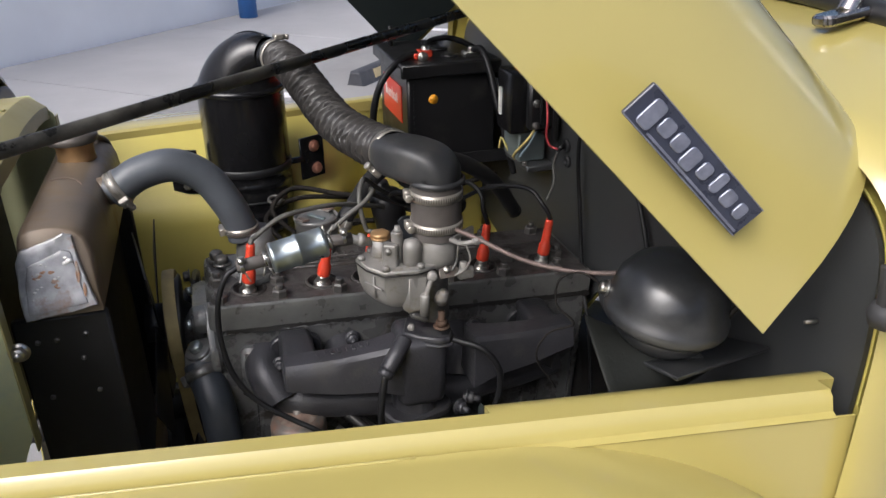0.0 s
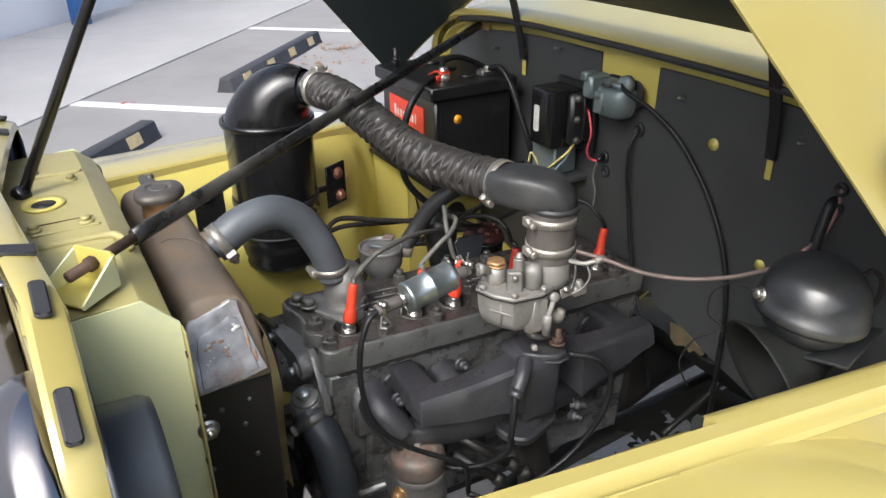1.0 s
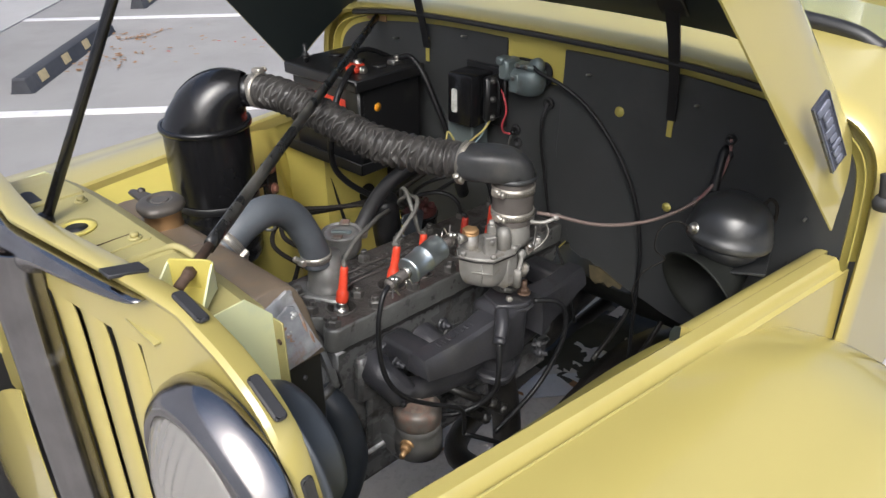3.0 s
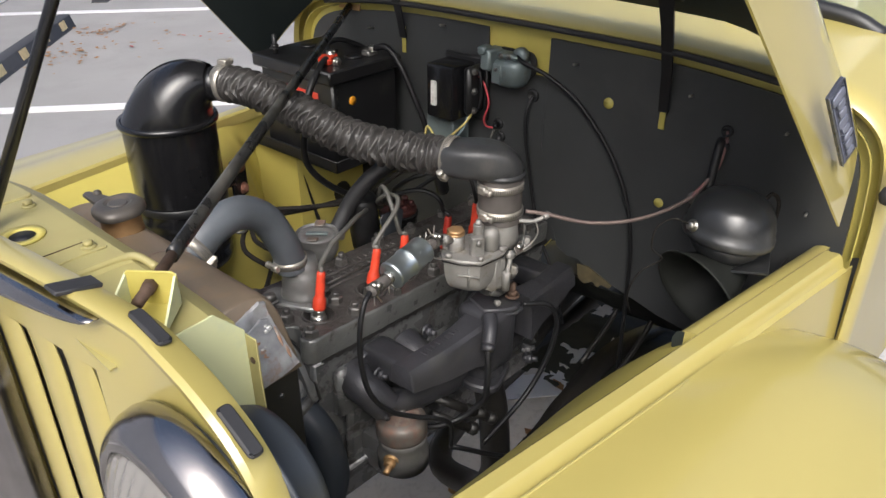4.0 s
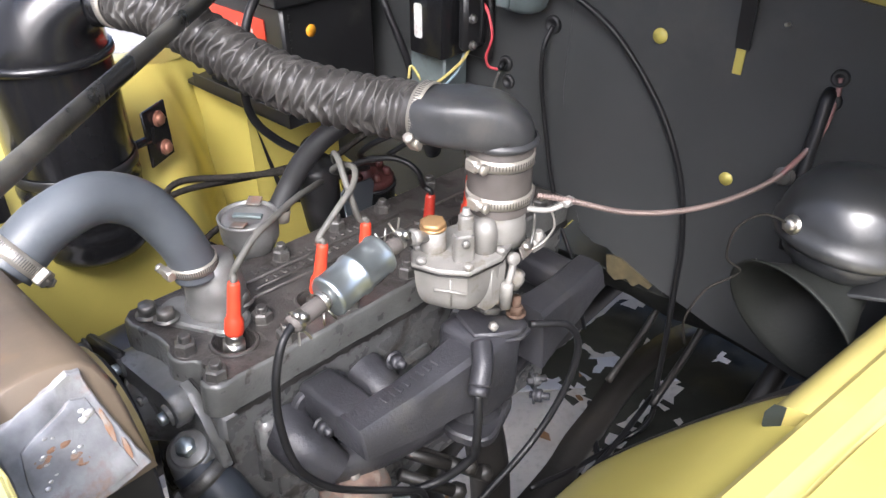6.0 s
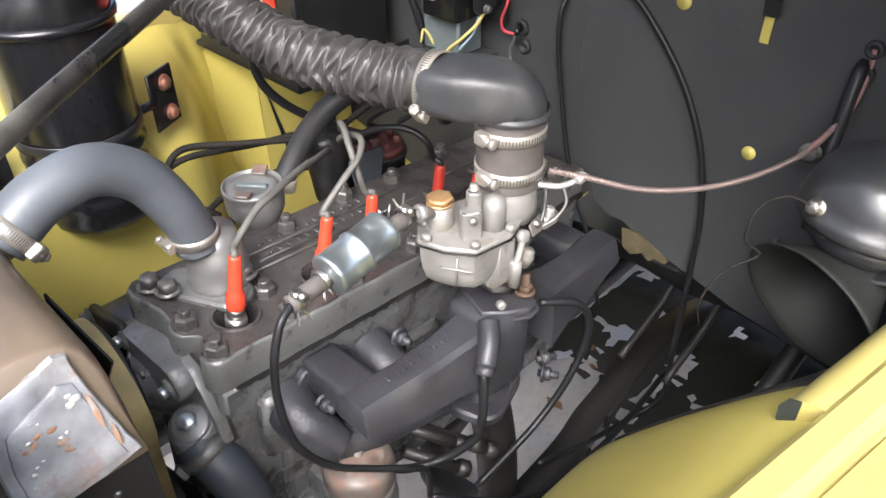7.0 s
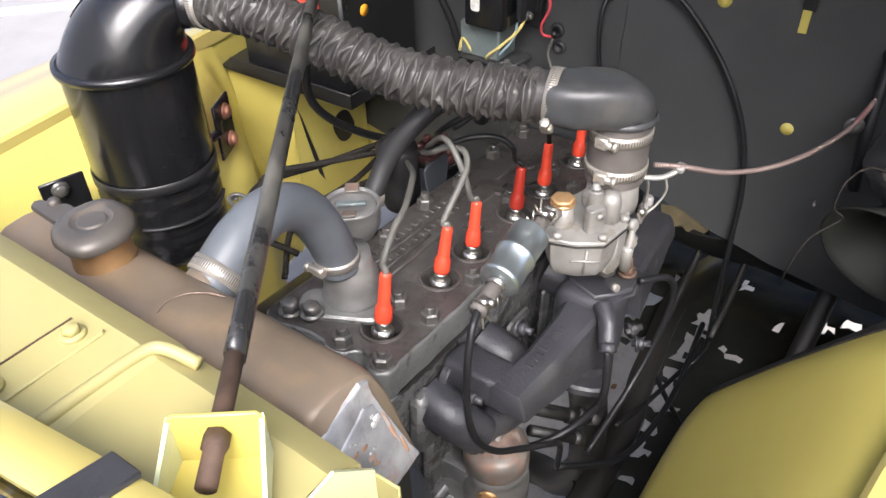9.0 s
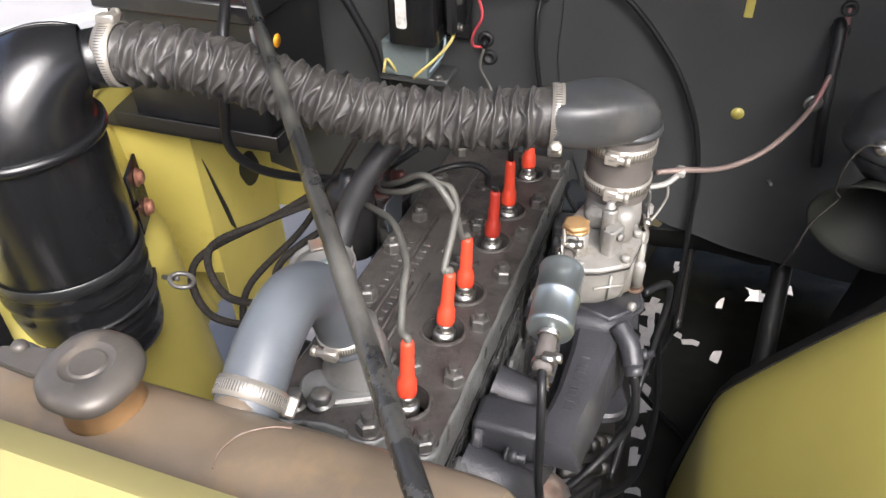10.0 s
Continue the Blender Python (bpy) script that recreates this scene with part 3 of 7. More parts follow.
for x, grow, lift in ((0.500, 0.016, 0.014), (0.494, 0.019, 0.018), (0.500, 0.024, 0.023), (0.53, 0.025, 0.028), (0.60, 0.026, 0.038), (0.70, 0.030, 0.055), (0.90, 0.04, 0.065)):
    secs.append([Vector((x, Y(-1 if y < YC else 1, abs(y - YC) + grow * min(1, abs(y - YC) / 0.3)), z + lift * max(0, min(1, (z - 0.85) / 0.2)))) for y, z in prof])
    secs[-1] = [Vector((x, secs[-1][0].y, 0.56))] + secs[-1] + [Vector((x, secs[-1][-1].y, 0.56))]
cowl = part("cowl", sheet(B(), secs, -0.003), "yellow", car, "", 50)
part("inner_lip", sheet(B(), [[Vector((x, Y(-1 if y < YC else 1, abs(y - YC) + g), z + g)) for y, z in prof] for x, g in ((0.503, 0.004), (0.519, 0.001))], 0.002), "yellow_in", cowl)
part("jamb", sheet(B(), [[Vector((x, Y(-1 if y < YC else 1, abs(y - YC) + g), z + min(g, 0.022) * max(0, min(1, (z - 0.85) / 0.2)))) for y, z in prof] for x, g in ((0.519, 0.001), (0.524, 0.012), (0.532, 0.026))], 0.002), "yellow_in", cowl, "yellow return behind the cowl lip")
sealp = [Vector((0.494, Y(-1 if y < YC else 1, abs(y - YC) + 0.010 * min(1, abs(y - YC) / 0.3)), z + 0.011 * max(0, min(1, (z - 0.9) / 0.15)))) for y, z in prof if abs(y - YC) < 0.47]
part("weatherstrip", tube(B(), sealp, 0.0055, 8, smooth=False), "seal", cowl, "dark rubber weatherstrip")
bl = [(0.472, Y(-1, 0.598), 1.050), (0.471, Y(-1, 0.601), 1.038), (0.471, Y(-1, 0.603), 1.024), (0.472, Y(-1, 0.603), 1.010)]
part("rubber_buffer", lathe(tube(B(), bl, 0.009, 10), [(0.0001, -0.013), (0.012, -0.009), (0.0145, 0), (0.011, 0.009), (0.0001, 0.012)], bl[-1], (0, 0, 1), 16), "pad", cowl, "dark grey rubber hood buffer")

# windscreen, its frame and a chrome bracket; plain body behind
frame_pts = [(0.705, Y(-1, 0.50), 1.150), (0.70, Y(-1, 0.40), 1.178), (0.698, YC, 1.200), (0.70, Y(1, 0.40), 1.178), (0.705, Y(1, 0.50), 1.150)]
wind = part("windscreen_frame", tube(B(), frame_pts, 0.014, 8), "black_satin", car, "dark windscreen base frame")
g = [[Vector(p) + Vector((k * 0.09, 0, k * 0.33)) for p in spline(frame_pts, 4)] for k in (0, 1)]
part("pane", sheet(B(), g, 0.005), "screen", wind, "clear windscreen glass").visible_shadow = False
part("top_frame", tube(B(), [p + Vector((0.09, 0, 0.33)) for p in (Vector(q) for q in frame_pts)], 0.014, 8), "chrome", wind)
bm = prism(B(), rounded(0.075, 0.03, 0.012), 0.012, pose(0.66, -0.265, 1.178, -4, -6, 10), 0.003)
tube(bm, [(0.665, -0.262, 1.185), (0.68, -0.258, 1.21), (0.70, -0.25, 1.235)], lambda k: 0.012 - 0.004 * k, 10)
part("windscreen_bracket", bm, "chrome", car, "chrome windscreen hinge bracket")
for s in (-1, 1):
    bm = sheet(B(), [[Vector((x, Y(s, 0.612 + 0.05 * (x - 0.9)), 0.42)), Vector((x, Y(s, 0.64 + 0.05 * (x - 0.9)), 0.7)), Vector((x, Y(s, 0.615 + 0.05 * (x - 0.9)), 1.02))] for x in (0.905, 1.4, 2.0, 2.5)], 0.004)
    part("body_side", bm, "yellow", car)
part("tail_panel", box(B(), (2.5, YC, 0.67), (0.03, 1.34, 0.70), 0.008), "yellow", car)
part("floor_pan", box(B(), (1.68, YC, 0.42), (1.59, 1.16, 0.02), 0.004), "grease", car)
part("dashboard", box(B(), (0.93, YC, 1.06), (0.05, 1.14, 0.22), 0.02), "yellow_in", car)


# fenders, rails and inner aprons, on both sides
def crown(x):
    z = 0.897
    if x > 0.16:
        z -= 1.15 * (x - 0.16) ** 2 + 0.6 * max(0, x - 0.3) ** 2
    if x < -0.20:
        z -= 1.9 * (x + 0.20) ** 2
    return z


def bulge(x, z, s=1):
    """Distance of the inner apron from the middle line; the left wheel arch slopes in gently, the right one steps in."""
    top = rail_d(x)
    low = min(1, max(0, (0.80 - z) / 0.35))
    if s < 0:
        k = min(1, max(0, (0.893 - z) / 0.228))
        w = 1 / (1 + math.exp((x - 0.318 - 0.167 * (0.70 - z)) * 35))
        inner = 0.308 - 0.087 * max(0, 0.665 - z)
        return top + (inner - top) * (k ** 0.707) * w - 0.05 * low * (1 - w)
    k = min(1, max(0, (0.895 - z) / 0.11))
    w = 1 / (1 + math.exp((x - 0.235) * 42))
    inner = 0.335 - 0.10 * max(0, 0.78 - z)
    return top + (inner - top) * (k ** 0.65) * w - 0.05 * low * (1 - w)


def crease(x, z):
    """Pressed creases that run down and back across the apron."""
    mid = 0.245 + 0.30 * (0.87 - z)
    fade = max(0, min(1, (0.885 - z) / 0.03))
    return fade * (0.006 * math.exp(-((x - mid) / 0.007) ** 2) + 0.006 * math.exp(-((x - mid - 0.040) / 0.008) ** 2) - 0.003 * math.exp(-((x - mid - 0.02) / 0.010) ** 2))


for s in (-1, 1):
    grid = []
    for i in range(41):
        x = -0.62 + 1.30 * i / 40
        zc, d0 = crown(x), rail_d(x) + 0.030
        row = []
        for j in range(15):
            k = j / 14
            d = d0 + (0.84 - d0) * (1 - (1 - k) ** 1.15)
            z = zc + 0.012 * math.sin(min(1, k * 2.2) * math.pi) - 0.03 * k - 0.22 * max(0, k - 0.55) ** 2 * 4 - 0.5 * max(0, k - 0.9) * 4
            row.append(Vector((x, Y(s, d), z)))
        grid.append(row)
    part("fender", sheet(B(), grid, 0.002), "yellow", car, "glossy pale yellow front fender", 60)
    xs = [-0.34 + 0.82 * i / 16 for i in range(17)]
    up = 0.0 if s < 0 else 0.015
    rg = [[Vector((x, Y(s, rail_d(x) - 0.004), RAILZ - 0.022 + up)), Vector((x, Y(s, rail_d(x) - 0.003), RAILZ - 0.003 + up)), Vector((x, Y(s, rail_d(x)), RAILZ + up)), Vector((x, Y(s, rail_d(x) + 0.016), RAILZ + 0.001 + up)),
           Vector((x, Y(s, rail_d(x) + 0.020), RAILZ - 0.003 + up)), Vector((x, Y(s, rail_d(x) + 0.024), RAILZ - 0.016 + up * 0.5)), Vector((x, Y(s, rail_d(x) + 0.031), RAILZ - 0.019 + up * 0.5))] for x in xs]
    rail = part("hood_ledge", sheet(B(), rg, -0.002), "yellow", car, "yellow hood ledge along the engine bay", 30)
    part("welt", tube(B(), [(x, Y(s, rail_d(x) + 0.0315), crown(x) + 0.0005) for x in [-0.34 + 0.45 * i / 24 for i in range(25)]], 0.0011, 6, smooth=False), "yellow", car, "painted welt between ledge and fender")
    # side panel below the ledge, up to the cowl seam
    pg = []
    for i in range(16):
        x = 0.05 + 0.449 * i / 15
        pg.append([Vector((x, Y(s, rail_d(x) + 0.030 + 0.012 * k), RAILZ - 0.018 - k * (0.06 + 0.30 * i / 15))) for k in (0, 0.1, 0.35, 0.7, 1.0)])
    part("side_panel", sheet(B(), pg, 0.002), "yellow", car, "", 50)
    # inner apron with the wheel-arch bulge
    ag = []
    for i in range(136):
        x = -0.335 + 0.835 * i / 135
        ag.append([Vector((x, Y(s, bulge(x, z, s) - (crease(x, z) if s > 0 else 0)), z + (up if z > 0.89 else 0))) for z in [0.895 - 0.43 * (j / 23) ** 1.15 for j in range(24)]])
    cut = 95 if s < 0 else 136
    part("inner_apron", sheet(B(), ag[:cut], 0.002), "yellow_in", car, "yellow inner fender apron", 60)
    # apron's rear in black: its deep shade is put into the colour
    if s < 0:
        part("splash_shield", sheet(B(), [[p + Vector((0, 0.0013 * i, 0)) for p in row[2:]] for i, row in enumerate(ag[cut - 1:])], 0.002), "grease", car, "rear of the inner apron, black for its deep shade", 60)
    if s < 0:
        tg = [[Vector((x, Y(s, rail_d(x) + d), z)) for d, z in ((-0.0045, 0.9045), (-0.013, 0.9045), (-0.022, 0.9015), (-0.029, 0.8950), (-0.0325, 0.886), (-0.030, 0.875), (-0.022, 0.868), (-0.0045, 0.872))] for x in (0.184, 0.25, 0.35, 0.44, 0.502)]
        bm = loft(B(), tg, close=True, caps=True)
        bmesh.ops.recalc_face_normals(bm, faces=bm.faces)
        tub = part("ledge_channel", bm, "yellow", rail, "", 30)
        # dark cap paints the shade inside the channel's cut end
        part("open_end", prism(B(), [(Y(s, rail_d(0.184) + 0.5 * (d - 0.017) - 0.009), 0.888 + (z - 0.888) * 0.86) for d, z in ((-0.0045, 0.9045), (-0.022, 0.9015), (-0.031, 0.890), (-0.030, 0.875), (-0.020, 0.869), (-0.0045, 0.872))], 0.001, Matrix(((0, 0, -1, 0.1838), (1, 0, 0, 0), (0, 1, 0, 0), (0, 0, 0, 1)))), "under", rail, "dark cap standing for the shade in the channel's end")
# plain wheels behind the fenders
for s in (-1, 1):
    for x in (-0.12, 2.35):
        w = part("wheel", lathe(B(), [(0.20, -0.07), (0.33, -0.085), (0.362, -0.06), (0.366, 0), (0.362, 0.06), (0.33, 0.085), (0.20, 0.07)], (x, Y(s, 0.63), 0.366), (0, 1, 0), 40), "tyre", car, "black tyre")
        part("rim", lathe(B(), [(0.0001, -0.05), (0.12, -0.045), (0.195, -0.065), (0.2, 0.065), (0.12, 0.05), (0.0001, 0.06)], (x, Y(s, 0.63), 0.366), (0, 1, 0), 28), "yellow", w)

# hood, raised
HINGE, OPEN = Vector((0.535, 0, 1.11)), 46.5
HROT = Matrix.Translation(HINGE) @ Matrix.Rotation(radians(OPEN), 4, "Y") @ Matrix.Translation(-HINGE)
HR = smooth_half([(0, 1.150), (0.20, 1.148), (0.38, 1.137), (0.475, 1.115), (0.530, 1.075), (0.558, 1.01), (0.572, 0.92)], 5)
HF = smooth_half([(0, 1.105), (0.12, 1.103), (0.22, 1.099), (0.29, 1.088), (0.375, 1.060), (0.425, 1.0), (0.442, 0.92)], 5)


def hood_at(x, off=0.0):
    t = (0.525 - x) / 0.87
    row = []
    half = [((1 - t) * a[0] + t * b[0], (1 - t) * a[1] + t * b[1]) for a, b in zip(HR, HF)]
    swell = 0.012 * math.sin(max(0, min(1, t)) * math.pi)
    out = []
    for i, (d, z) in enumerate(half):
        a, b = half[max(0, i - 1)], half[min(len(half) - 1, i + 1)]
        nx, nz = (b[1] - a[1]), -(b[0] - a[0])
        ln = math.hypot(nx, nz) or 1
        out.append((max(0, d + off * nx / ln) if i else 0, z + swell * (1 if z > 1.0 else 0.3) + off * nz / ln))
    for y, z in both(out):
        cut = 0.065 * max(0.0, 1 - t) ** 4 * max(0.0, min(1.0, (0.53 - abs(y - YC)) / 0.17))   # the rear edge stands off the cowl in the middle
        row.append(HROT @ Vector((x - cut, y, z)))
    return row


hx = [0.520 - 0.865 * i / 22 for i in range(23)]
hood = part("hood", sheet(B(), [hood_at(x) for x in hx], 0.0025), "yellow", car, "raised pale yellow hood panel", 60)
part("hood_underside", sheet(B(), [hood_at(x, 0.0075)[2:] for x in [0.512 - 0.854 * i / 22 for i in range(23)]], 0.002), "under", hood, "black painted underside of the hood", 60)
# ribs across the underside
for x0, w in ((0.30, 0.06), (0.0, 0.06), (-0.29, 0.05)):
    secs = [[p + (HROT.to_3x3() @ Vector((0, 0, 0))) for p in hood_at(x0 + dx, o)][6:-6] for dx, o in ((-w / 2, 0.0105), (-w / 2 + 0.008, 0.026), (w / 2 - 0.008, 0.026), (w / 2, 0.0105))]
    part("rib", sheet(B(), secs, 0.0015), "under", hood)
# emblem on the hood's side: a dark plate with plain raised shapes in worn metal
E1, E2 = Vector((0.2600, -0.5110, 1.1895)), Vector((0.3575, -0.5200, 1.0895))
ex = (E2 - E1).normalized()
en = Vector((-0.16, -1.0, -0.06))
en = (en - en.dot(ex) * ex).normalized()
ey = en.cross(ex)
EM = Matrix.Translation((E1 + E2) / 2 + en * 0.004) @ Matrix((ex, ey, en)).transposed().to_4x4()
plate = part("emblem_plate", into(prism(B(), rounded(0.140, 0.0285, 0.002), 0.004, Matrix(), 0.0008), EM), "emblem", hood, "small dark metal emblem plate")
part("emblem_bar", into(box(B(), (0.010, -0.0108, 0.0045), (0.112, 0.0018, 0.0018)), EM), "emblem_metal", plate, "thin worn metal bar")
part("emblem_rim", into(box(box(B(), (0, 0.0136, 0.0045), (0.138, 0.0008, 0.0012)), (0, -0.0136, 0.0045), (0.138, 0.0008, 0.0012)), EM), "emblem_metal", plate)
for k, (w, h, dy) in enumerate(((0.013, 0.0215, -0.0005), (0.0125, 0.0125, 0.001), (0.0125, 0.0125, 0.001), (0.013, 0.0165, -0.001), (0.011, 0.0125, 0.001), (0.009, 0.0165, 0.003), (0.0125, 0.0125, 0.001), (0.010, 0.0125, 0.001))):
    bm = prism(B(), rounded(w, h, 0.0035), 0.0022, pose(-0.0545 + 0.0156 * k, dy, 0.004, 0, 0, 0), 0.0006)
    part("emblem_relief", into(bm, EM), "emblem_metal", plate, "worn raised metal shape")
# hinge straps from the hood to slots in the firewall
for y in (-0.232, 0.312):
    zb = 1.022 if y < 0 else 1.05
    secs = [[Vector((x + t_, y + w_, z)) for t_, w_ in ((-0.002, -w), (0.002, -w), (0.002, w), (-0.002, w))] for x, z, w in ((0.5065, zb + 0.016, 0.0075), (0.500, 1.10, 0.0080), (0.482, 1.165, 0.0095), (0.462, 1.218, 0.0120))]
    bm = loft(B(), secs, close=True, caps=True)
    bmesh.ops.recalc_face_normals(bm, faces=bm.faces)
    st = part("hinge_strap", bm, "black_satin", car, "black steel hood hinge strap")
    part("hinge_foot", box(B(), (0.458, y, 1.222), (0.040, 0.046, 0.006), 0.002, Matrix.Rotation(radians(46), 3, "Y")), "black_satin", st)
    part("slot", box(B(), (0.5105, y + 0.002, zb + 0.012), (0.0015, 0.010, 0.05), 0.0004), "yellow_in", st, "yellow slot edge in the board")

# grille shell with slots, rim flange, pads, trim; its face bows forward towards the middle
GX = -0.350
rimh = smooth_half([(0, 1.097), (0.12, 1.097), (0.20, 1.096), (0.258, 1.092), (0.30, 1.083), (0.345, 1.069), (0.390, 1.042), (0.418, 1.000), (0.434, 0.94), (0.440, 0.86), (0.440, 0.70)], 4)
rim = both(rimh)


def bow(d):
    return -0.031 * max(0.0, 1 - abs(d) / 0.277) ** 0.9


grille = part("grille_shell", sheet(B(), [[Vector((x + bow(y - YC), YC + (y - YC) * k, z - dz)) for y, z in rim] for x, k, dz in ((GX + 0.006, 0.976, 0.014), (GX - 0.001, 0.990, 0.006), (GX - 0.001, 0.997, 0.002), (GX + 0.004, 1, 0), (GX + 0.022, 0.992, 0.005), (GX + 0.027, 0.988, 0.008), (GX + 0.029, 0.982, 0.016))], 0.002),
              "yellow", car, "yellow grille shell rim", 40)
cols = [(-0.440, -0.2010), (-0.1875, -0.1435), (-0.1300, -0.0860), (-0.0725, -0.0285), (-0.016, 0.016), (0.0285, 0.0725), (0.0860, 0.1300), (0.1435, 0.1875), (0.2010, 0.440)]


def rim_z(d):
    d = abs(d)
    for (a, za), (b, zb) in zip(rimh, rimh[1:]):
        if a <= d <= b and b > a:
            return za + (zb - za) * (d - a) / (b - a)
    return rimh[-2][1]


for a, b in cols:
    secs = []
    wide = b - a > 0.1
    for z in (0.62, 0.74, 0.86, 0.93, 0.965, 0.985, 1.000, 1.010, 1.018, 1.024):
        row = []
        for j in range(11):
            d = a + (b - a) * j / 10
            full = math.sqrt(max(0, 1 - max(0, (z - 0.965) / 0.062) ** 2))
            row.append(Vector((GX + 0.004 + bow(d) + (0 if wide else 0.006 * (1 - math.sin(math.pi * j / 10) ** 0.6) * full), YC + d, min(z, rim_z(d) - 0.012))))
        secs.append(row)
    part("grille_bar", sheet(B(), secs, 0.0015), "yellow", grille)
steps = [-0.40 + 0.8 * j / 60 for j in range(61)]
secs = [[Vector((GX + 0.004 + bow(d), YC + d, min(1.09, rim_z(d) - 0.006) if k else min(1.0205, rim_z(d) - 0.012))) for d in steps] for k in (0, 1)]
part("top_band", sheet(B(), secs, 0.002), "yellow", grille)
# added near-black sheet: the shade behind the slots put into its colour
part("air_way", sheet(B(), [[Vector((GX + 0.026 + bow(d), YC + d, z)) for d in [-0.215 + 0.43 * j / 24 for j in range(25)]] for z in (1.030, 0.80, 0.60)], 0.002), "core", grille, "near-black sheet standing for the shade behind the slots")
for sd in (-1, 1):
    for d, z, ang_ in ((0.277, 1.0852, 13), (0.379, 1.0455, 31), (0.424, 0.968, 74)):
        bm = prism(B(), rounded(0.044, 0.0125, 0.004), 0.005, Matrix.Translation((GX + 0.0125, Y(sd, d), z + 0.001)) @ Matrix.Rotation(radians(-sd * ang_), 4, "X") @ Matrix.Rotation(radians(8), 4, "Y") @ pose(0, 0, 0, 0, 0, 90), 0.0015)
        part("rubber_pad", bm, "pad", grille, "black rubber hood rest pad")
for y in (-0.150, 0.23):
    part("tape_strip", box(B(), (GX + 0.010 + bow(y - YC), y, 1.0955), (0.038, 0.020, 0.004), 0.001, Matrix.Rotation(radians(12), 3, "Y")), "pad", grille, "dark strip across the shell's rim")
# chrome: a moulding along the top that flows into a keeled bar down the middle
secs = []
for j in range(49):
    d = -0.236 + 0.472 * j / 48
    k = max(0.0, 1 - abs(d) / 0.236) ** 0.45
    widen = 0.040 * math.exp(-(abs(d) / 0.045) ** 2)
    x0 = GX - 0.004 + bow(d)
    hi, lo = 1.0875 + 0.002 * k, 1.0865 - 0.026 * k - widen
    secs.append([Vector((x0 + 0.004, YC + d, hi))] + [Vector((x0 - (0.004 + 0.015 * k) * math.sin(math.pi * i / 8) ** 0.7, YC + d, hi + (lo - hi) * i / 8)) for i in range(1, 8)] + [Vector((x0 + 0.004, YC + d, lo))])
part("chrome_trim", loft(B(), secs, close=True, caps=True), "chrome", grille, "worn chrome bar across the grille top", 50)
secs = []
for z, w in ((1.072, 0.046), (1.055, 0.041), (1.035, 0.037), (1.01, 0.0345), (0.95, 0.033), (0.85, 0.0325), (0.75, 0.032), (0.60, 0.031)):
    secs.append([Vector((GX - 0.026, YC - w, z))] + [Vector((GX - 0.034 - 0.028 * math.sin(math.pi * i / 16) ** 0.7 - 0.007 * math.exp(-((i - 8) / 1.6) ** 2), YC + w * math.cos(math.pi * (1 - i / 16)), z)) for i in range(17)] + [Vector((GX - 0.026, YC + w, z))])
part("chrome_trim", sheet(B(), secs, 0.002), "chrome", grille, "worn chrome bar down the grille", 50)

# sloping apron beside the grille's foot, bolted to the fender
for s in (-1, 1):
    rows = []
    for k in range(9):
        d = 0.285 + 0.36 * k / 8
        top = 0.705 - 0.26 * (k / 8) ** 1.25
        rows.append([Vector((-0.380 - 0.010 * math.sin(math.pi * k / 8) + 0.012 * (1 - j / 6) ** 3, Y(s, d - 0.085 * (j / 6) * (1 - k / 8)), top + (0.36 - top) * j / 6)) for j in range(7)])
    apron = part("front_apron", sheet(B(), rows, 0.002), "yellow", car, "yellow sloping apron beside the grille's foot", 50)
    part("bolt", hexa(B(), (-0.392, Y(s, 0.505), 0.470), 0.009, 0.008, (-1, 0, 0.1)), "nut", apron)

# headlamps
for s in (-1, 1):
    c = Vector((GX, Y(s, 0.337), 0.940))
    lamp = part("headlamp", lathe(B(), [(0.096, 0.004), (0.094, -0.012), (0.086, -0.018), (0.068, -0.022), (0.066, -0.062), (0.062, -0.070), (0.0001, -0.072)], c, (-1, 0, 0), 40), "bucket", car, "round headlamp with a dark grey bucket")
    part("bucket_flange", lathe(B(), [(0.092, -0.030), (0.098, -0.030), (0.098, -0.026), (0.092, -0.025)], c, (-1, 0, 0), 40), "bucket", lamp)
    part("chrome_ring", lathe(B(), [(0.098, 0.0), (0.107, 0.003), (0.1085, 0.010), (0.107, 0.020), (0.102, 0.030), (0.095, 0.038), (0.088, 0.0415), (0.085, 0.0415), (0.083, 0.037)], c, (-1, 0, 0), 56, cap=False), "chrome", lamp, "worn chrome lamp ring")
    part("reflector", lathe(B(), [(0.085, 0.034), (0.070, 0.012), (0.03, -0.010), (0.0001, -0.014)], c, (-1, 0, 0), 40, cap=False), "reflector", lamp)
    rings = []
    for k in range(13):
        r_ = 0.0845 * (1 - k / 12.5)
        rings.append([c + Vector((-(0.037 + 0.028 * (1 - (r_ / 0.0845) ** 2) + (0.0020 * abs(math.sin(230 * r_ * math.sin(a) + 6 * r_ * math.cos(a))) if 0 < k < 12 else 0)), r_ * math.sin(a), r_ * math.cos(a))) for a in [2 * math.pi * j / 160 for j in range(160)]])
    bm = loft(B(), rings, close=True, caps=True)
    part("lens", bm, "glass", lamp, "fluted glass headlamp lens")

# panel between grille and radiator: folded ends, a pressed step, bolts and holes
TZ = 1.055
ends = [(-0.196, 1.043), (-0.150, 1.0475), (-0.100, 1.0505), (-0.070, 1.0508), (-0.060, TZ), (0.010, TZ + 0.0005), (0.115, TZ + 0.0025), (0.180, TZ), (0.230, 1.0505), (0.276, 1.043)]
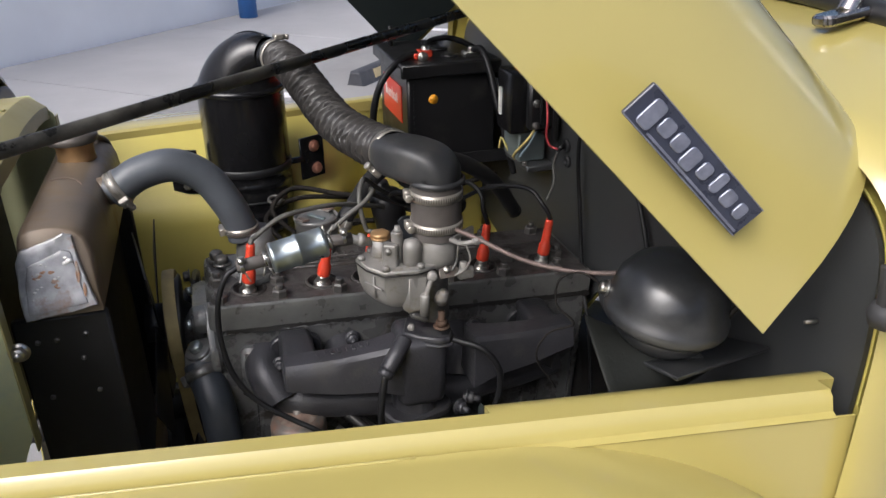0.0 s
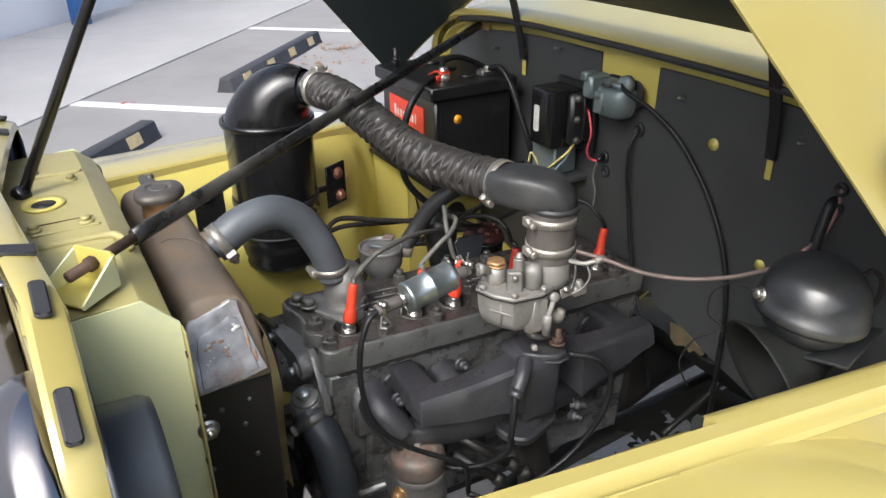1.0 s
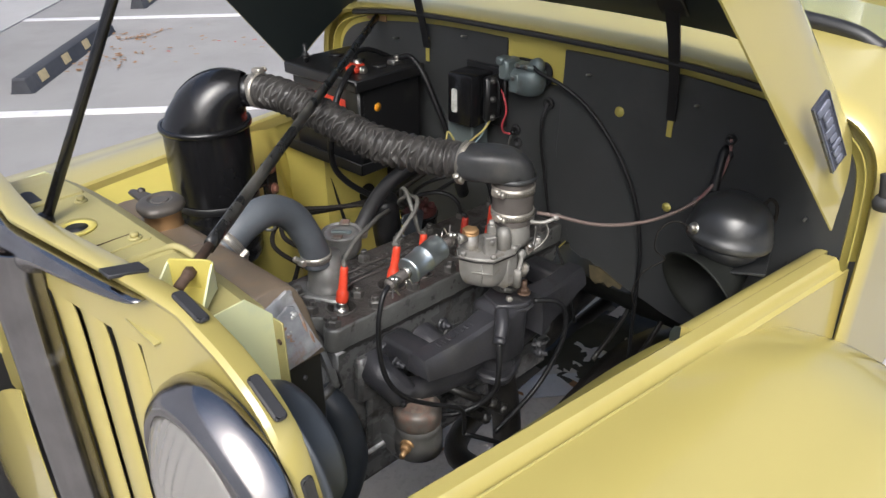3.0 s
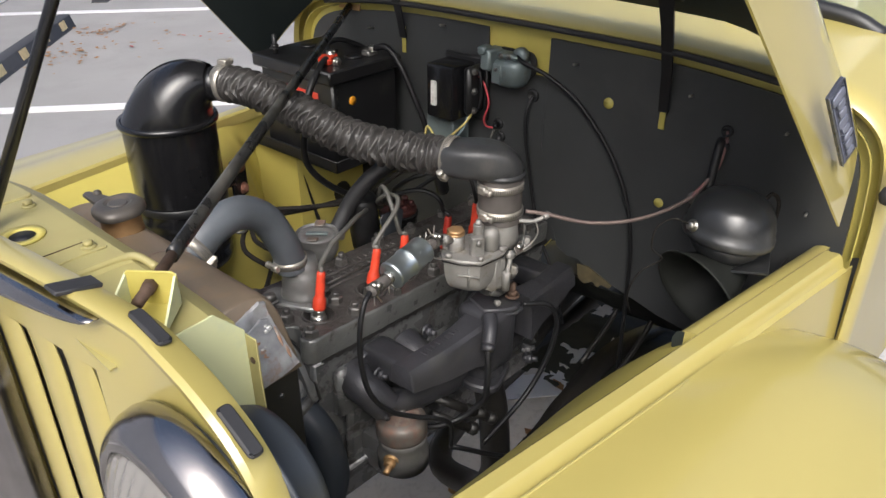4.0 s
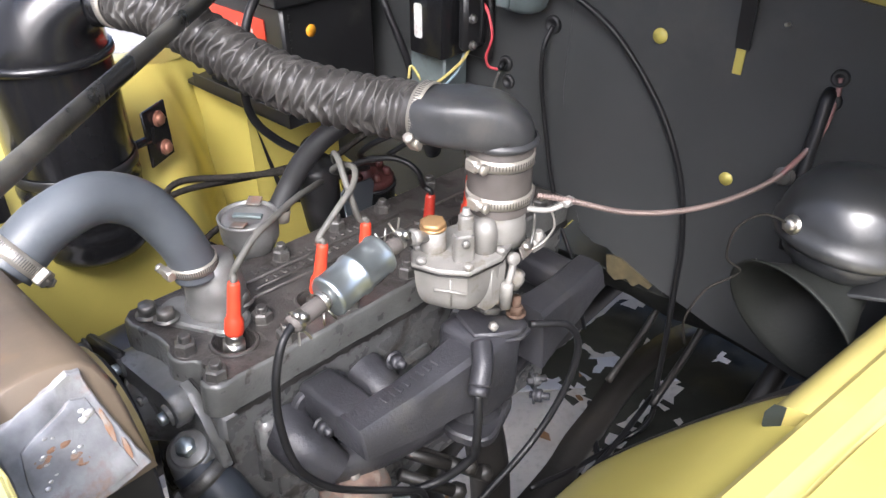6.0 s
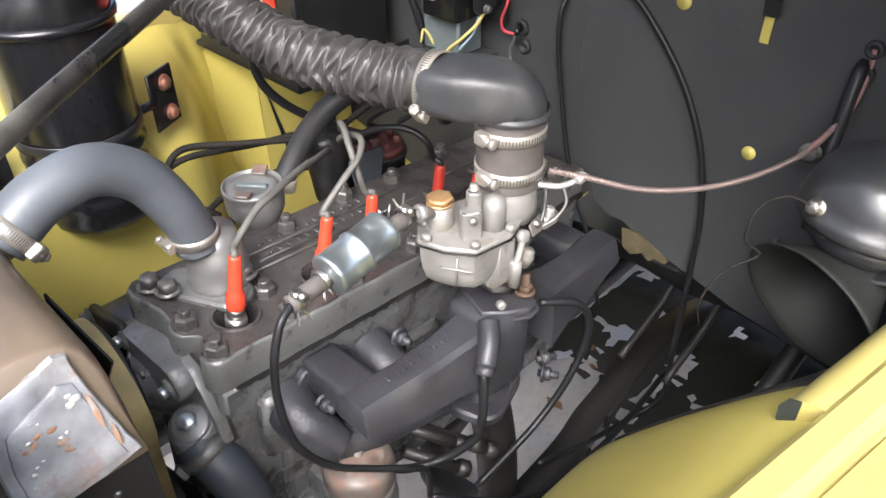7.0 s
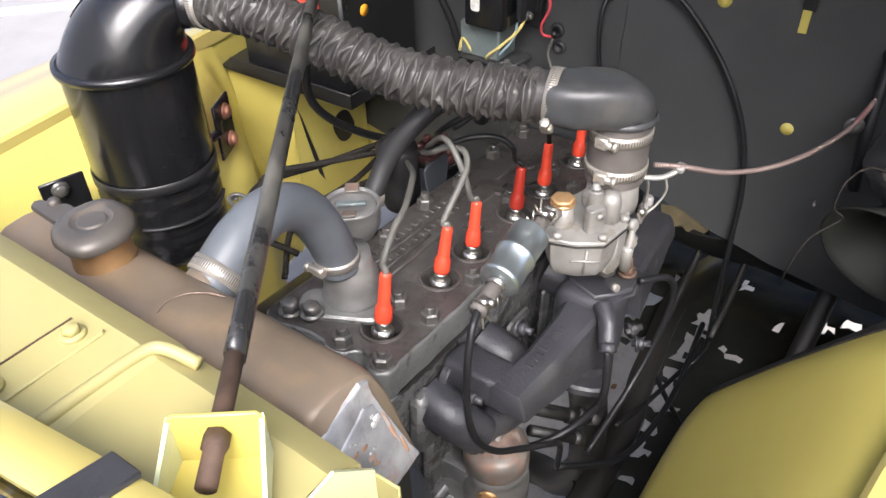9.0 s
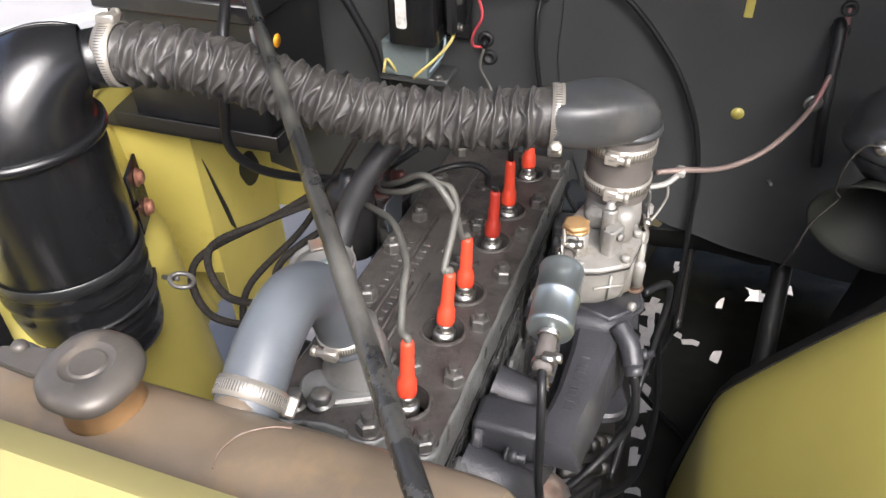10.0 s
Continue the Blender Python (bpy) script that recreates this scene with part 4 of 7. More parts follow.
pan = part("radiator_panel", sheet(B(), [[Vector((x, y, z - dz)) for y, z in ends] for x, dz in ((GX - 0.008, 0.004), (-0.335, 0.001), (-0.30, 0), (-0.285, 0), (-0.266, 0.0005), (-0.262, 0.0025), (-0.244, 0.0165), (-0.2425, 0.022), (-0.242, 0.034))], 0.002), "panel", car, "dusty yellow radiator support panel", 18)
for y0, ln_ in ((-0.031, 0.066), (0.1055, 0.062)):
    part("pressed_rib", prism(B(), rounded(ln_, 0.005, 0.0024), 0.0022, pose(-0.3035, y0, TZ - 0.0004), 0.001), "panel", pan)
part("pressed_rib", prism(B(), rounded(0.066, 0.010, 0.0045), 0.0034, pose(-0.300, 0.1445, TZ + 0.0002), 0.0014), "panel", pan)
part("panel_seam", box(B(), (-0.305, -0.006, TZ + 0.0006), (0.060, 0.0011, 0.0008)), "rust", pan, "fine dark seam line")
for p in ((-0.283, -0.019), (-0.332, -0.017), (-0.283, 0.115), (-0.333, 0.108)):
    bm = lathe(B(), [(0.0078, TZ - 0.0005), (0.0074, TZ + 0.0022), (0.0056, TZ + 0.0027)], (p[0], p[1], 0.0018 if p[1] > 0.05 else 0), seg=18)
    part("bolt", hexa(bm, (p[0], p[1], TZ + (0.0038 if p[1] > 0.05 else 0.002)), 0.0052, 0.005, (0, 0, 1), False), "panel", pan, "yellow painted panel bolt")
bm = lathe(B(), [(0.022, 0), (0.022, 0.0025), (0.013, 0.0015), (0.013, 0.0005)], (-0.317, 0.050, TZ + 0.0008), seg=24)
part("drain_hole", bm, "yellow_in", pan)
# black plates on the uncut panel paint the dark of its holes
part("drain_dark", lathe(B(), [(0.0125, 0), (0.0125, 0.0006)], (-0.317, 0.050, TZ + 0.0012), seg=20), "core", pan, "dark disc standing for a round hole")
part("slot_hole", prism(B(), rounded(0.014, 0.05, 0.006), 0.0006, pose(-0.320, 0.165, TZ + 0.0018, 2)), "core", pan, "dark patch standing for a slot in the panel")
for y0, sg in ((-0.197, -1), (0.277, 1)):
    out = [(GX + 0.006, 1.033), (-0.330, 1.0405), (-0.264, 1.0445), (-0.2365, 1.0150), (-0.2355, 0.80), (-0.262, 0.74), (GX + 0.006, 0.74)]
    m = Matrix(((1, 0, 0, 0), (0, 0, -1, y0), (0, 1, 0, 0), (0, 0, 0, 1)))
    b_ = part("side_baffle", prism(B(), out, 0.002, m), "pale", car, "pale greenish-yellow side baffle plate")
    part("baffle_flange", box(B(), (-0.2358, y0 + sg * 0.0085, 0.893), (0.002, 0.019, 0.235), 0.0005), "panel", b_, "yellow folded flange")
    for z in (0.985, 0.925, 0.86):
        part("rivet_hole", lathe(B(), [(0.0035, 0), (0.0035, 0.001)], (-0.2370, y0 + sg * 0.010, z), (-1, 0, 0), 10), "rust", b_)
    part("bolt", hexa(tube(B(), [(-0.23, y0 + sg * 0.004, 0.893), (-0.23, y0 + sg * 0.018, 0.893)], 0.004, 8, smooth=False), (-0.23, y0 + sg * 0.006, 0.893), 0.008, 0.009, (0, sg, 0)), "steel", b_, "bright bolt")

# brace rod from its folded bracket to the firewall
rod_a, rod_b = Vector((-0.262, -0.131, 1.0715)), Vector((0.512, 0.462, 1.107))
dirn = (rod_b - rod_a).normalized()
BP = rod_a - dirn * 0.034
side_ = Vector((-dirn.y, dirn.x, 0)).normalized()
BM = Matrix.Translation((BP.x, BP.y, 1.0485)) @ Matrix((side_, Vector((0, 0, 1)), Vector((-dirn.x, -dirn.y, 0)).normalized())).transposed().to_4x4()   # across, up, forward
br = part("brace_bracket", into(prism(B(), [(-0.022, 0), (0.022, 0), (0.0235, 0.030), (0.020, 0.0345), (-0.020, 0.0345), (-0.0235, 0.030)], 0.0025, Matrix(), 0.0006), BM), "yellow_in", car, "folded yellow bracket for the brace rod")
for sg in (-1, 1):
    grid = [[Vector((sg * (0.0228 + u * 0.10), h * (1 - 19.0 * u) + 0.002, u)) for h in (0, 0.016, 0.030)] for u in (0, 0.012, 0.024, 0.036, 0.046)]
    part("bracket_cheek", into(sheet(B(), grid, 0.0022), BM), "pale", br, "pale primed cheek")
part("bracket_floor", into(box(B(), (0, 0.0015, 0.022), (0.046, 0.002, 0.044), 0.0005), BM), "yellow_in", br)
bead = [(-0.332, -0.060, TZ - 0.0015), (-0.300, -0.0605, TZ - 0.0015), (-0.268, -0.0625, TZ - 0.0015), (-0.259, -0.070, TZ - 0.0025), (-0.253, -0.089, TZ - 0.009)]
part("pressed_bead", tube(B(), bead, 0.0042, 10, 6), "panel", pan, "raised pressed bead")
brace = thing("brace_rod", tuple(rod_a), "black painted steel brace rod from grille to firewall", "brace rod")
bm = tube(B(), [rod_a + dirn * 0.012, rod_a * 0.97 + rod_b * 0.03, rod_b], 0.0088, 16, smooth=False)
flat = Vector((-dirn.y, dirn.x, 0)).normalized()
for v in bm.verts:
    v.co -= flat * ((v.co - rod_a).dot(flat) * 0.33)
part("rod", bm, "rod", brace)
part("threaded_end", tube(B(), [rod_a - dirn * 0.066, rod_a + dirn * 0.016], 0.0052, 12, smooth=False), "rust", brace, "bare rusty threaded end")
part("nut", hexa(B(), rod_a - dirn * 0.0372, 0.0068, 0.009, -dirn, False), "rust", brace, "rusty brown nut")
part("nut", hexa(B(), rod_a - dirn * 0.033, 0.0068, 0.006, dirn, False), "rust", brace, "rusty brown nut")
part("firewall_plate", box(B(), (0.509, 0.462, 1.106), (0.004, 0.06, 0.014), 0.001), "brass", brace, "yellow painted end plate")
prop = thing("hood_prop", (-0.341, 0.080, 1.05), "thin black hood prop rod rising to the hood", "prop rod")
part("rod", tube(B(), [(-0.338, 0.088, 1.052), (-0.004, 0.056, 1.668)], 0.0062, 12, smooth=False), "black", prop)
part("foot", lathe(B(), [(0.011, 0), (0.011, 0.006), (0.007, 0.012)], (-0.337, 0.088, 1.056), (0.489, 0, 0.872), 14), "black", prop)


# ---- radiator ----
def flare(z):
    """The tank's left end leans out towards its foot."""
    return -0.028 * max(0.0, min(1.0, (0.980 - z) / 0.066))


rad = thing("radiator", (-0.20, 0.035, 0.5), "radiator with a dull brown top tank and black core", "radiator")
out = []
for x, z in ((-0.228, 0.905), (-0.228, 0.974), (-0.2262, 0.984), (-0.221, 0.991), (-0.213, 0.9945), (-0.195, 0.9962), (-0.178, 0.9945), (-0.1665, 0.9895), (-0.158, 0.980), (-0.1530, 0.966), (-0.1512, 0.950), (-0.151, 0.905)):
    out.append((x, z))
secs = []
for y, k in ((-0.1330, 0.84), (-0.1320, 0.90), (-0.1280, 0.955), (-0.121, 0.985), (-0.108, 1.0), (0.205, 1.0), (0.210, 0.99), (0.2135, 0.955), (0.215, 0.90)):
    secs.append([Vector((-0.189 + (x + 0.189) * (k if z > 0.93 else 1), y + (flare(z) if y < -0.10 else 0), 0.905 + (z - 0.905) * (0.90 + 0.10 * k if k < 1 else 1))) for x, z in out])
tank = part("top_tank", loft(B(), secs, close=True, caps=True), "tank", rad, "brown weathered metal top tank", 50)
def end_plate(name, pts, y, h, label="", material="solder"):
    """A thin plate with an uneven outline (x, z) on the tank's left end; its rim is thinned to nothing."""
    rp = random.Random(8)
    cx, cz = sum(p[0] for p in pts) / len(pts), sum(p[1] for p in pts) / len(pts)
    line = []
    for (ax_, az), (bx, bz) in zip(pts, pts[1:] + pts[:1]):
        for j in range(5):
            line.append((ax_ + (bx - ax_) * j / 5 + rp.uniform(-1, 1) * 0.0004, az + (bz - az) * j / 5 + rp.uniform(-1, 1) * 0.0004))
    rings = [[Vector((cx + (x - cx) * k, y + flare(cz + (z - cz) * k) - d * h + (rp.uniform(-1, 1) * 0.0001 if k < 0.9 else 0), cz + (z - cz) * k)) for x, z in line] for k, d in ((1.0, -0.6), (0.985, 0.6), (0.95, 1.0), (0.75, 1.0), (0.5, 1.1), (0.25, 1.0), (0.02, 1.0))]
    bm = loft(B(), rings, close=True, caps=True)
    bmesh.ops.recalc_face_normals(bm, faces=bm.faces)
    return part(name, bm, material, tank, label, 30)


end_plate("solder_patch", [(-0.2290, 0.925), (-0.2285, 0.962), (-0.223, 0.975), (-0.207, 0.980), (-0.190, 0.984), (-0.178, 0.989), (-0.170, 0.986), (-0.168, 0.966), (-0.163, 0.945), (-0.159, 0.928), (-0.1545, 0.914), (-0.180, 0.909), (-0.2270, 0.905)], -0.1355, 0.0022, "grey soldered end with rust spots")
end_plate("end_plate", [(-0.222, 0.912), (-0.2215, 0.940), (-0.217, 0.960), (-0.198, 0.967), (-0.182, 0.973), (-0.174, 0.970), (-0.169, 0.945), (-0.164, 0.918)], -0.1385, 0.0010)
rs = random.Random(3)


def blob(x, z, rx, rz, ry, mm, name, label=""):
    """A small uneven lump of solder or rust on the tank's end."""
    bm = B()
    bmesh.ops.create_icosphere(bm, subdivisions=2, radius=1, matrix=Matrix.Translation((x, -0.1392 + flare(z), z)) @ Matrix.Rotation(radians(-30), 4, "X") @ Matrix.Diagonal((rx, ry, rz, 1)))
    for v in bm.verts:
        v.co += Vector((rs.uniform(-1, 1), rs.uniform(-1, 1), rs.uniform(-1, 1))) * 0.12 * min(rx, rz)
    part(name, bm, mm, tank, label)


for x, z, r in ((-0.176, 0.962, 0.0050), (-0.180, 0.960, 0.0042), (-0.179, 0.965, 0.003), (-0.192, 0.946, 0.0025), (-0.188, 0.947, 0.0025), (-0.208, 0.952, 0.0030), (-0.208, 0.948, 0.0026), (-0.213, 0.935, 0.003), (-0.210, 0.938, 0.0025), (-0.206, 0.940, 0.002), (-0.216, 0.928, 0.002), (-0.199, 0.959, 0.002), (-0.203, 0.961, 0.0022)):
    blob(x, z, r * 0.8, r * 0.6, r * 0.3, "solder_bright", "solder_blob")
for x, z, rx, rz in ((-0.209, 0.950, 0.0075, 0.005), (-0.203, 0.954, 0.004, 0.003), (-0.193, 0.944, 0.006, 0.0035), (-0.190, 0.939, 0.0055, 0.004), (-0.195, 0.953, 0.005, 0.003)):
    blob(x, z, rx * 0.8, rz * 0.8, 0.0005, "solder_rust", "rust_spot", "orange rust stain")
for x, z, rx, rz in ((-0.1695, 0.950, 0.0022, 0.012), (-0.1650, 0.932, 0.0018, 0.008)):
    blob(x, z, rx, rz, 0.0007, "solder_rust", "rust_run", "ochre rust run along the solder's edge")
bm = B()
tube(bm, [(-0.210, 0.022, 0.9956), (-0.200, 0.024, 0.9968), (-0.186, 0.019, 0.9972), (-0.176, 0.006, 0.9966), (-0.172, -0.006, 0.9960)], 0.0006, 6)
part("seam", bm, "rust_pale", tank, "curved pale seam line")
core = part("core", box(B(), (-0.200, 0.036, 0.70), (0.055, 0.345, 0.405), 0.003), "core", rad, "black finned radiator core")
for s, y in ((-1, -0.146), (1, 0.219)):
    sp = part("side_channel", box(B(), (-0.198, y, 0.715), (0.098, 0.012, 0.37), 0.003), "black_satin", rad, "black side channel")
    for x, z in ((-0.225, 0.872), (-0.206, 0.872), (-0.176, 0.875), (-0.184, 0.845), (-0.225, 0.80), (-0.176, 0.80)):
        part("rivet", lathe(B(), [(0.003, 0), (0.003, 0.0015), (0.0001, 0.0022)], (x, y + s * 0.006, z), (0, s, 0), 10), "nut", sp)
part("bottom_tank", box(B(), (-0.198, 0.036, 0.475), (0.07, 0.35, 0.06), 0.01), "tank", rad)
for x in (-0.20,):
    part("mount_post", box(B(), (x, 0.036, 0.425), (0.05, 0.4, 0.06), 0.004), "grease", rad)
neck = part("filler_neck", lathe(B(), [(0.0245, 0.993), (0.0235, 0.997), (0.0230, 1.012), (0.0255, 1.0145), (0.0255, 1.0175)], (-0.190, 0.110, 0), seg=32), "brass", rad, "brassy filler neck")
capm = B()
CAPC = (-0.190, 0.110)
rows = []
for r_, z in ((0.0001, 1.0300), (0.010, 1.0300), (0.0115, 1.0288), (0.0135, 1.0288), (0.016, 1.0305), (0.022, 1.0300), (0.0272, 1.0282), (0.0300, 1.0250), (0.0305, 1.0205), (0.0290, 1.0175), (0.0001, 1.0165)):
    ring = []
    for j in range(72):
        a = 2 * math.pi * j / 72
        lobe = max(0.0, math.cos(2 * (a - radians(40)))) ** 2.2 * 0.0035
        grow_ = 1 + (lobe / 0.03 if r_ > 0.02 else 0)
        ring.append(capm.verts.new((CAPC[0] + r_ * grow_ * math.cos(a), CAPC[1] + r_ * grow_ * math.sin(a), z)))
    rows.append(ring)
for ra, rb in zip(rows, rows[1:]):
    for j in range(72):
        capm.faces.new((ra[j], rb[j], rb[(j + 1) % 72], ra[(j + 1) % 72]))
prism(capm, [(-0.206, 0.130), (-0.2045, 0.142), (-0.2035, 0.172), (-0.198, 0.177), (-0.192, 0.174), (-0.188, 0.147), (-0.180, 0.130)], 0.005, pose(0, 0, 1.0215), 0.0018)
lathe(capm, [(0.005, 1.014), (0.005, 1.028), (0.0035, 1.030), (0.0001, 1.0305)], (-0.190, 0.160, 0), seg=14)
part("radiator_cap", capm, "capgrey", neck, "dull grey-brown pressed radiator cap with lobes")
part("overflow_pipe", tube(B(), [(-0.185, 0.130, 1.004), (-0.180, 0.150, 1.003), (-0.172, 0.185, 1.0), (-0.16, 0.216, 0.96), (-0.16, 0.226, 0.80)], 0.0045, 8), "nut", rad)
part("outlet", tube(B(), [(-0.170, 0.045, 0.966), (-0.138, 0.046, 0.968)], 0.0185, 20, smooth=False), "tank", rad)

# ---- coolant hoses ----
uh = thing("radiator_hose", (-0.07, 0.05, 0.97), "blue-grey rubber upper radiator hose, curved and dusty", "hose")
hp_ = [(-0.150, 0.045, 0.963), (-0.138, 0.046, 0.970), (-0.108, 0.048, 0.986), (-0.068, 0.051, 0.990), (-0.032, 0.054, 0.968), (-0.008, 0.056, 0.928), (0.005, 0.058, 0.893), (0.008, 0.058, 0.873)]
part("hose", tube(B(), hp_, 0.0218, 28, 10), "hose", uh)
hose_clamp(uh, (-0.139, 0.046, 0.9695), (0.88, 0.03, 0.46), 0.0222, (0.2, -1, -0.7), 0.013)
hose_clamp(uh, (0.0065, 0.058, 0.887), (0.06, 0, -1), 0.0222, (-0.9, 0.0, 0), 0.010)
lh = thing("lower_hose", (-0.09, -0.06, 0.6), "thick dark rubber lower radiator hose", "hose")
part("hose", tube(B(), [(-0.0725, -0.0175, 0.727), (-0.0690, -0.0290, 0.714), (-0.0615, -0.050, 0.692), (-0.0570, -0.064, 0.660), (-0.058, -0.072, 0.60), (-0.09, -0.06, 0.52), (-0.16, -0.03, 0.478)], 0.0238, 28, 8), "hose_low", lh)
hose_clamp(lh, (-0.0695, -0.0275, 0.7158), (0.25, -0.64, -0.72), 0.0242, (-1, 0.2, -0.3), 0.014, metal="nut")

# ---- engine ----
eng = thing("engine", (0.2, 0.03, 0.55), "old dark grey six-cylinder engine in the open bay", "engine")
PX = [0.0, 0.102, 0.167, 0.268, 0.341, 0.440]
X0, X1, Y0, Y1 = -0.030, 0.505, -0.043, 0.122
HB = -0.0365   # foot of the head
FRONT = [(-0.030, 0.122), (-0.044, 0.1205), (-0.052, 0.112), (-0.0535, 0.095), (-0.049, 0.080), (-0.045, 0.060), (-0.046, 0.040), (-0.0515, 0.032), (-0.0530, 0.021), (-0.0495, 0.011), (-0.040, 0.004), (-0.036, -0.003), (-0.038, -0.012), (-0.0465, -0.0175), (-0.0520, -0.026), (-0.0510, -0.0355), (-0.044, -0.0425), (-0.035, -0.0445), (-0.026, -0.0430)]


def head_deck():
    """The head's deck plate with round wells for the plugs: top face, well walls, chamfered rim."""
    bm = B()
    wr, half = 0.0205, 0.026
    xs = [X0]
    for x in PX:
        xs += [x + 0.004 - half, x + 0.004 + half]
    xs.append(X1 - 0.006)
    ya, yb, y0, y1 = -0.024, 0.030, Y0 + 0.003, Y1 - 0.003

    def q(a, b, c, d):
        bm.faces.new([bm.verts.new(p) for p in (a, b, c, d)])
    for a, b in zip(xs, xs[1:]):
        for p, r_ in ((y0, ya), (yb, y1)):
            q((a, p, 0), (b, p, 0), (b, r_, 0), (a, r_, 0))
    for k in range(0, len(xs) - 1, 2):
        q((xs[k], ya, 0), (xs[k + 1], ya, 0), (xs[k + 1], yb, 0), (xs[k], yb, 0))
    for x in PX:
        cx, cy, n = x + 0.004, 0.003, 32
        sq, ci, lo = [], [], []
        for k in range(n):
            a = 2 * math.pi * k / n
            c, s_ = math.cos(a), math.sin(a)
            w = 1 / max(abs(c), abs(s_))
            sq.append(bm.verts.new((cx + half * c * w, cy + (yb - ya) / 2 * s_ * w, 0)))
            ci.append(bm.verts.new((cx + wr * c, cy + wr * s_, -0.0012)))
            lo.append(bm.verts.new((cx + wr * 0.86 * c, cy + wr * 0.86 * s_, -0.020)))
        for k in range(n):
            j = (k + 1) % n
            bm.faces.new((sq[k], sq[j], ci[j], ci[k]))
            bm.faces.new((ci[k], ci[j], lo[j], lo[k]))
    bm.faces.new([bm.verts.new((x + 0.003, max(y0, min(y1, y)), 0)) for x, y in FRONT[1:-1] if x < X0 - 0.003] + [bm.verts.new((X0, y0, 0)), bm.verts.new((X0, y1, 0))])
    bmesh.ops.remove_doubles(bm, verts=bm.verts, dist=0.0001)
    for f in list(bm.faces):
        f.normal_update()
        if f.normal.z < -0.05:
            f.normal_flip()
    return bm


head = part("cylinder_head", into(head_deck()), "engine_top", eng, "sooty grey cylinder head with plug wells", 0)
line = FRONT + [(0.02 * k, Y0 - 0.0012 * (k % 3 == 1)) for k in range(0, 25)] + [(X1, Y0), (X1, Y1)] + [(0.02 * k, Y1) for k in range(24, -1, -1)]
cy = (Y0 + Y1) / 2


def inset(x, y, d):
    return (x + d if x < X0 else x - d if x > X1 - 0.01 else x, y + d if y < cy - 0.06 else y - d if y > cy + 0.06 else y)


bm = loft(B(), [[Vector((*inset(x, y, d), z)) for x, y in line] for d, z in ((0.0032, -0.0002), (0.0012, -0.0010), (0.0, -0.0038), (-0.0004, -0.018), (0.0, HB))], close=True)
bmesh.ops.recalc_face_normals(bm, faces=bm.faces)
part("head_side", into(bm), "head_paint", head, "glossy grey painted flank of the head, chipped", 50)
# cast ridges and marks on the deck
bm = B()
for y, a, b in ((0.050, 0.055, 0.19), (0.062, 0.07, 0.17), (0.079, 0.04, 0.30), (0.050, 0.23, 0.33), (0.066, 0.33, 0.48)):
    box(bm, ((a + b) / 2, y, 0.001), (b - a, 0.005, 0.005), 0.0015)
for k in range(26):
    box(bm, (0.09 + 0.0125 * (k % 13), 0.0705 + 0.020 * (k // 13), 0.0008), (0.006 if k % 3 else 0.004, 0.008, 0.003), 0.001)
for x, y in ((0.225, 0.012), (0.215, 0.035), (0.305, 0.048), (0.39, 0.05), (0.05, 0.055), (-0.03, -0.01)):
    lathe(bm, [(0.009, 0), (0.008, 0.004), (0.0001, 0.005)], (x, y, 0), seg=14)
for x in PX:
    lathe(bm, [(0.0245, 0), (0.0235, 0.002), (0.0212, 0.0022), (0.0208, 0)], (x + 0.004, 0.003, 0), seg=32, cap=False)
part("cast_relief", into(bm), "engine_top", head)
BOLTS = [(-0.0365, -0.0295), (0.043, -0.029), (0.124, -0.029), (0.208, -0.029), (0.291, -0.030), (0.367, -0.030), (0.450, -0.034), (-0.037, 0.021), (0.044, 0.013), (0.047, 0.082), (0.130, 0.096),
         (0.219, 0.105), (0.292, 0.100), (0.385, 0.106), (0.468, 0.104), (0.208, 0.022), (0.293, 0.024), (0.390, 0.014), (0.470, 0.012)]
bm = lathe(B(), [(0.0128, -0.002), (0.0124, 0.0012), (0.0118, 0.0016)], seg=20)
hexa(bm, (0, 0, 0.0014), 0.0122, 0.0125, (0, 0, 1), False)
lathe(bm, [(0.0066, 0.0135), (0.0066, 0.0200), (0.0056, 0.0215), (0.0001, 0.0216)], seg=14)
bmesh.ops.recalc_face_normals(bm, faces=bm.faces)
stud = None
for k, (x, y) in enumerate(BOLTS):
    mm = E_ @ pose(x, y, -0.001, 0, 0, 17 * k) @ Matrix.Diagonal((0.86, 0.86, 0.85 + 0.05 * (k % 4), 1))
    if stud is None:
        stud = part("head_nut", bm, "stud", head, "", 18)
        stud.matrix_basis = mm
    else:
        again(stud, mm, head)
part("gasket_edge", into(box(B(), ((X0 + X1) / 2, (Y0 + Y1) / 2, HB - 0.0015), (X1 - X0 + 0.003, Y1 - Y0 + 0.003, 0.003))), "grease", eng, "oily head gasket edge")
rg = random.Random(14)
bm = B()
lo_, hi_ = [], []
for k in range(90):
    x = X0 + (X1 - X0) * k / 89
    lo_.append(bm.verts.new((x, Y0 - 0.0032 - rg.random() * 0.0012, HB - 0.0025 - rg.random() ** 2 * 0.005)))
    hi_.append(bm.verts.new((x, Y0 - 0.0026 - rg.random() * 0.001, HB - 0.0005 + rg.random() ** 2 * 0.004)))
for k in range(89):
    bm.faces.new((lo_[k], lo_[k + 1], hi_[k + 1], hi_[k]))
part("gasket_fringe", into(bm), "grease", eng, "ragged oily gasket fringe")
block = part("engine_block", into(box(B(), ((X1 - 0.046) / 2, 0.038, -0.177), (X1 + 0.046, 0.158, 0.276), 0.006)), "engine", eng, "dark painted engine block")
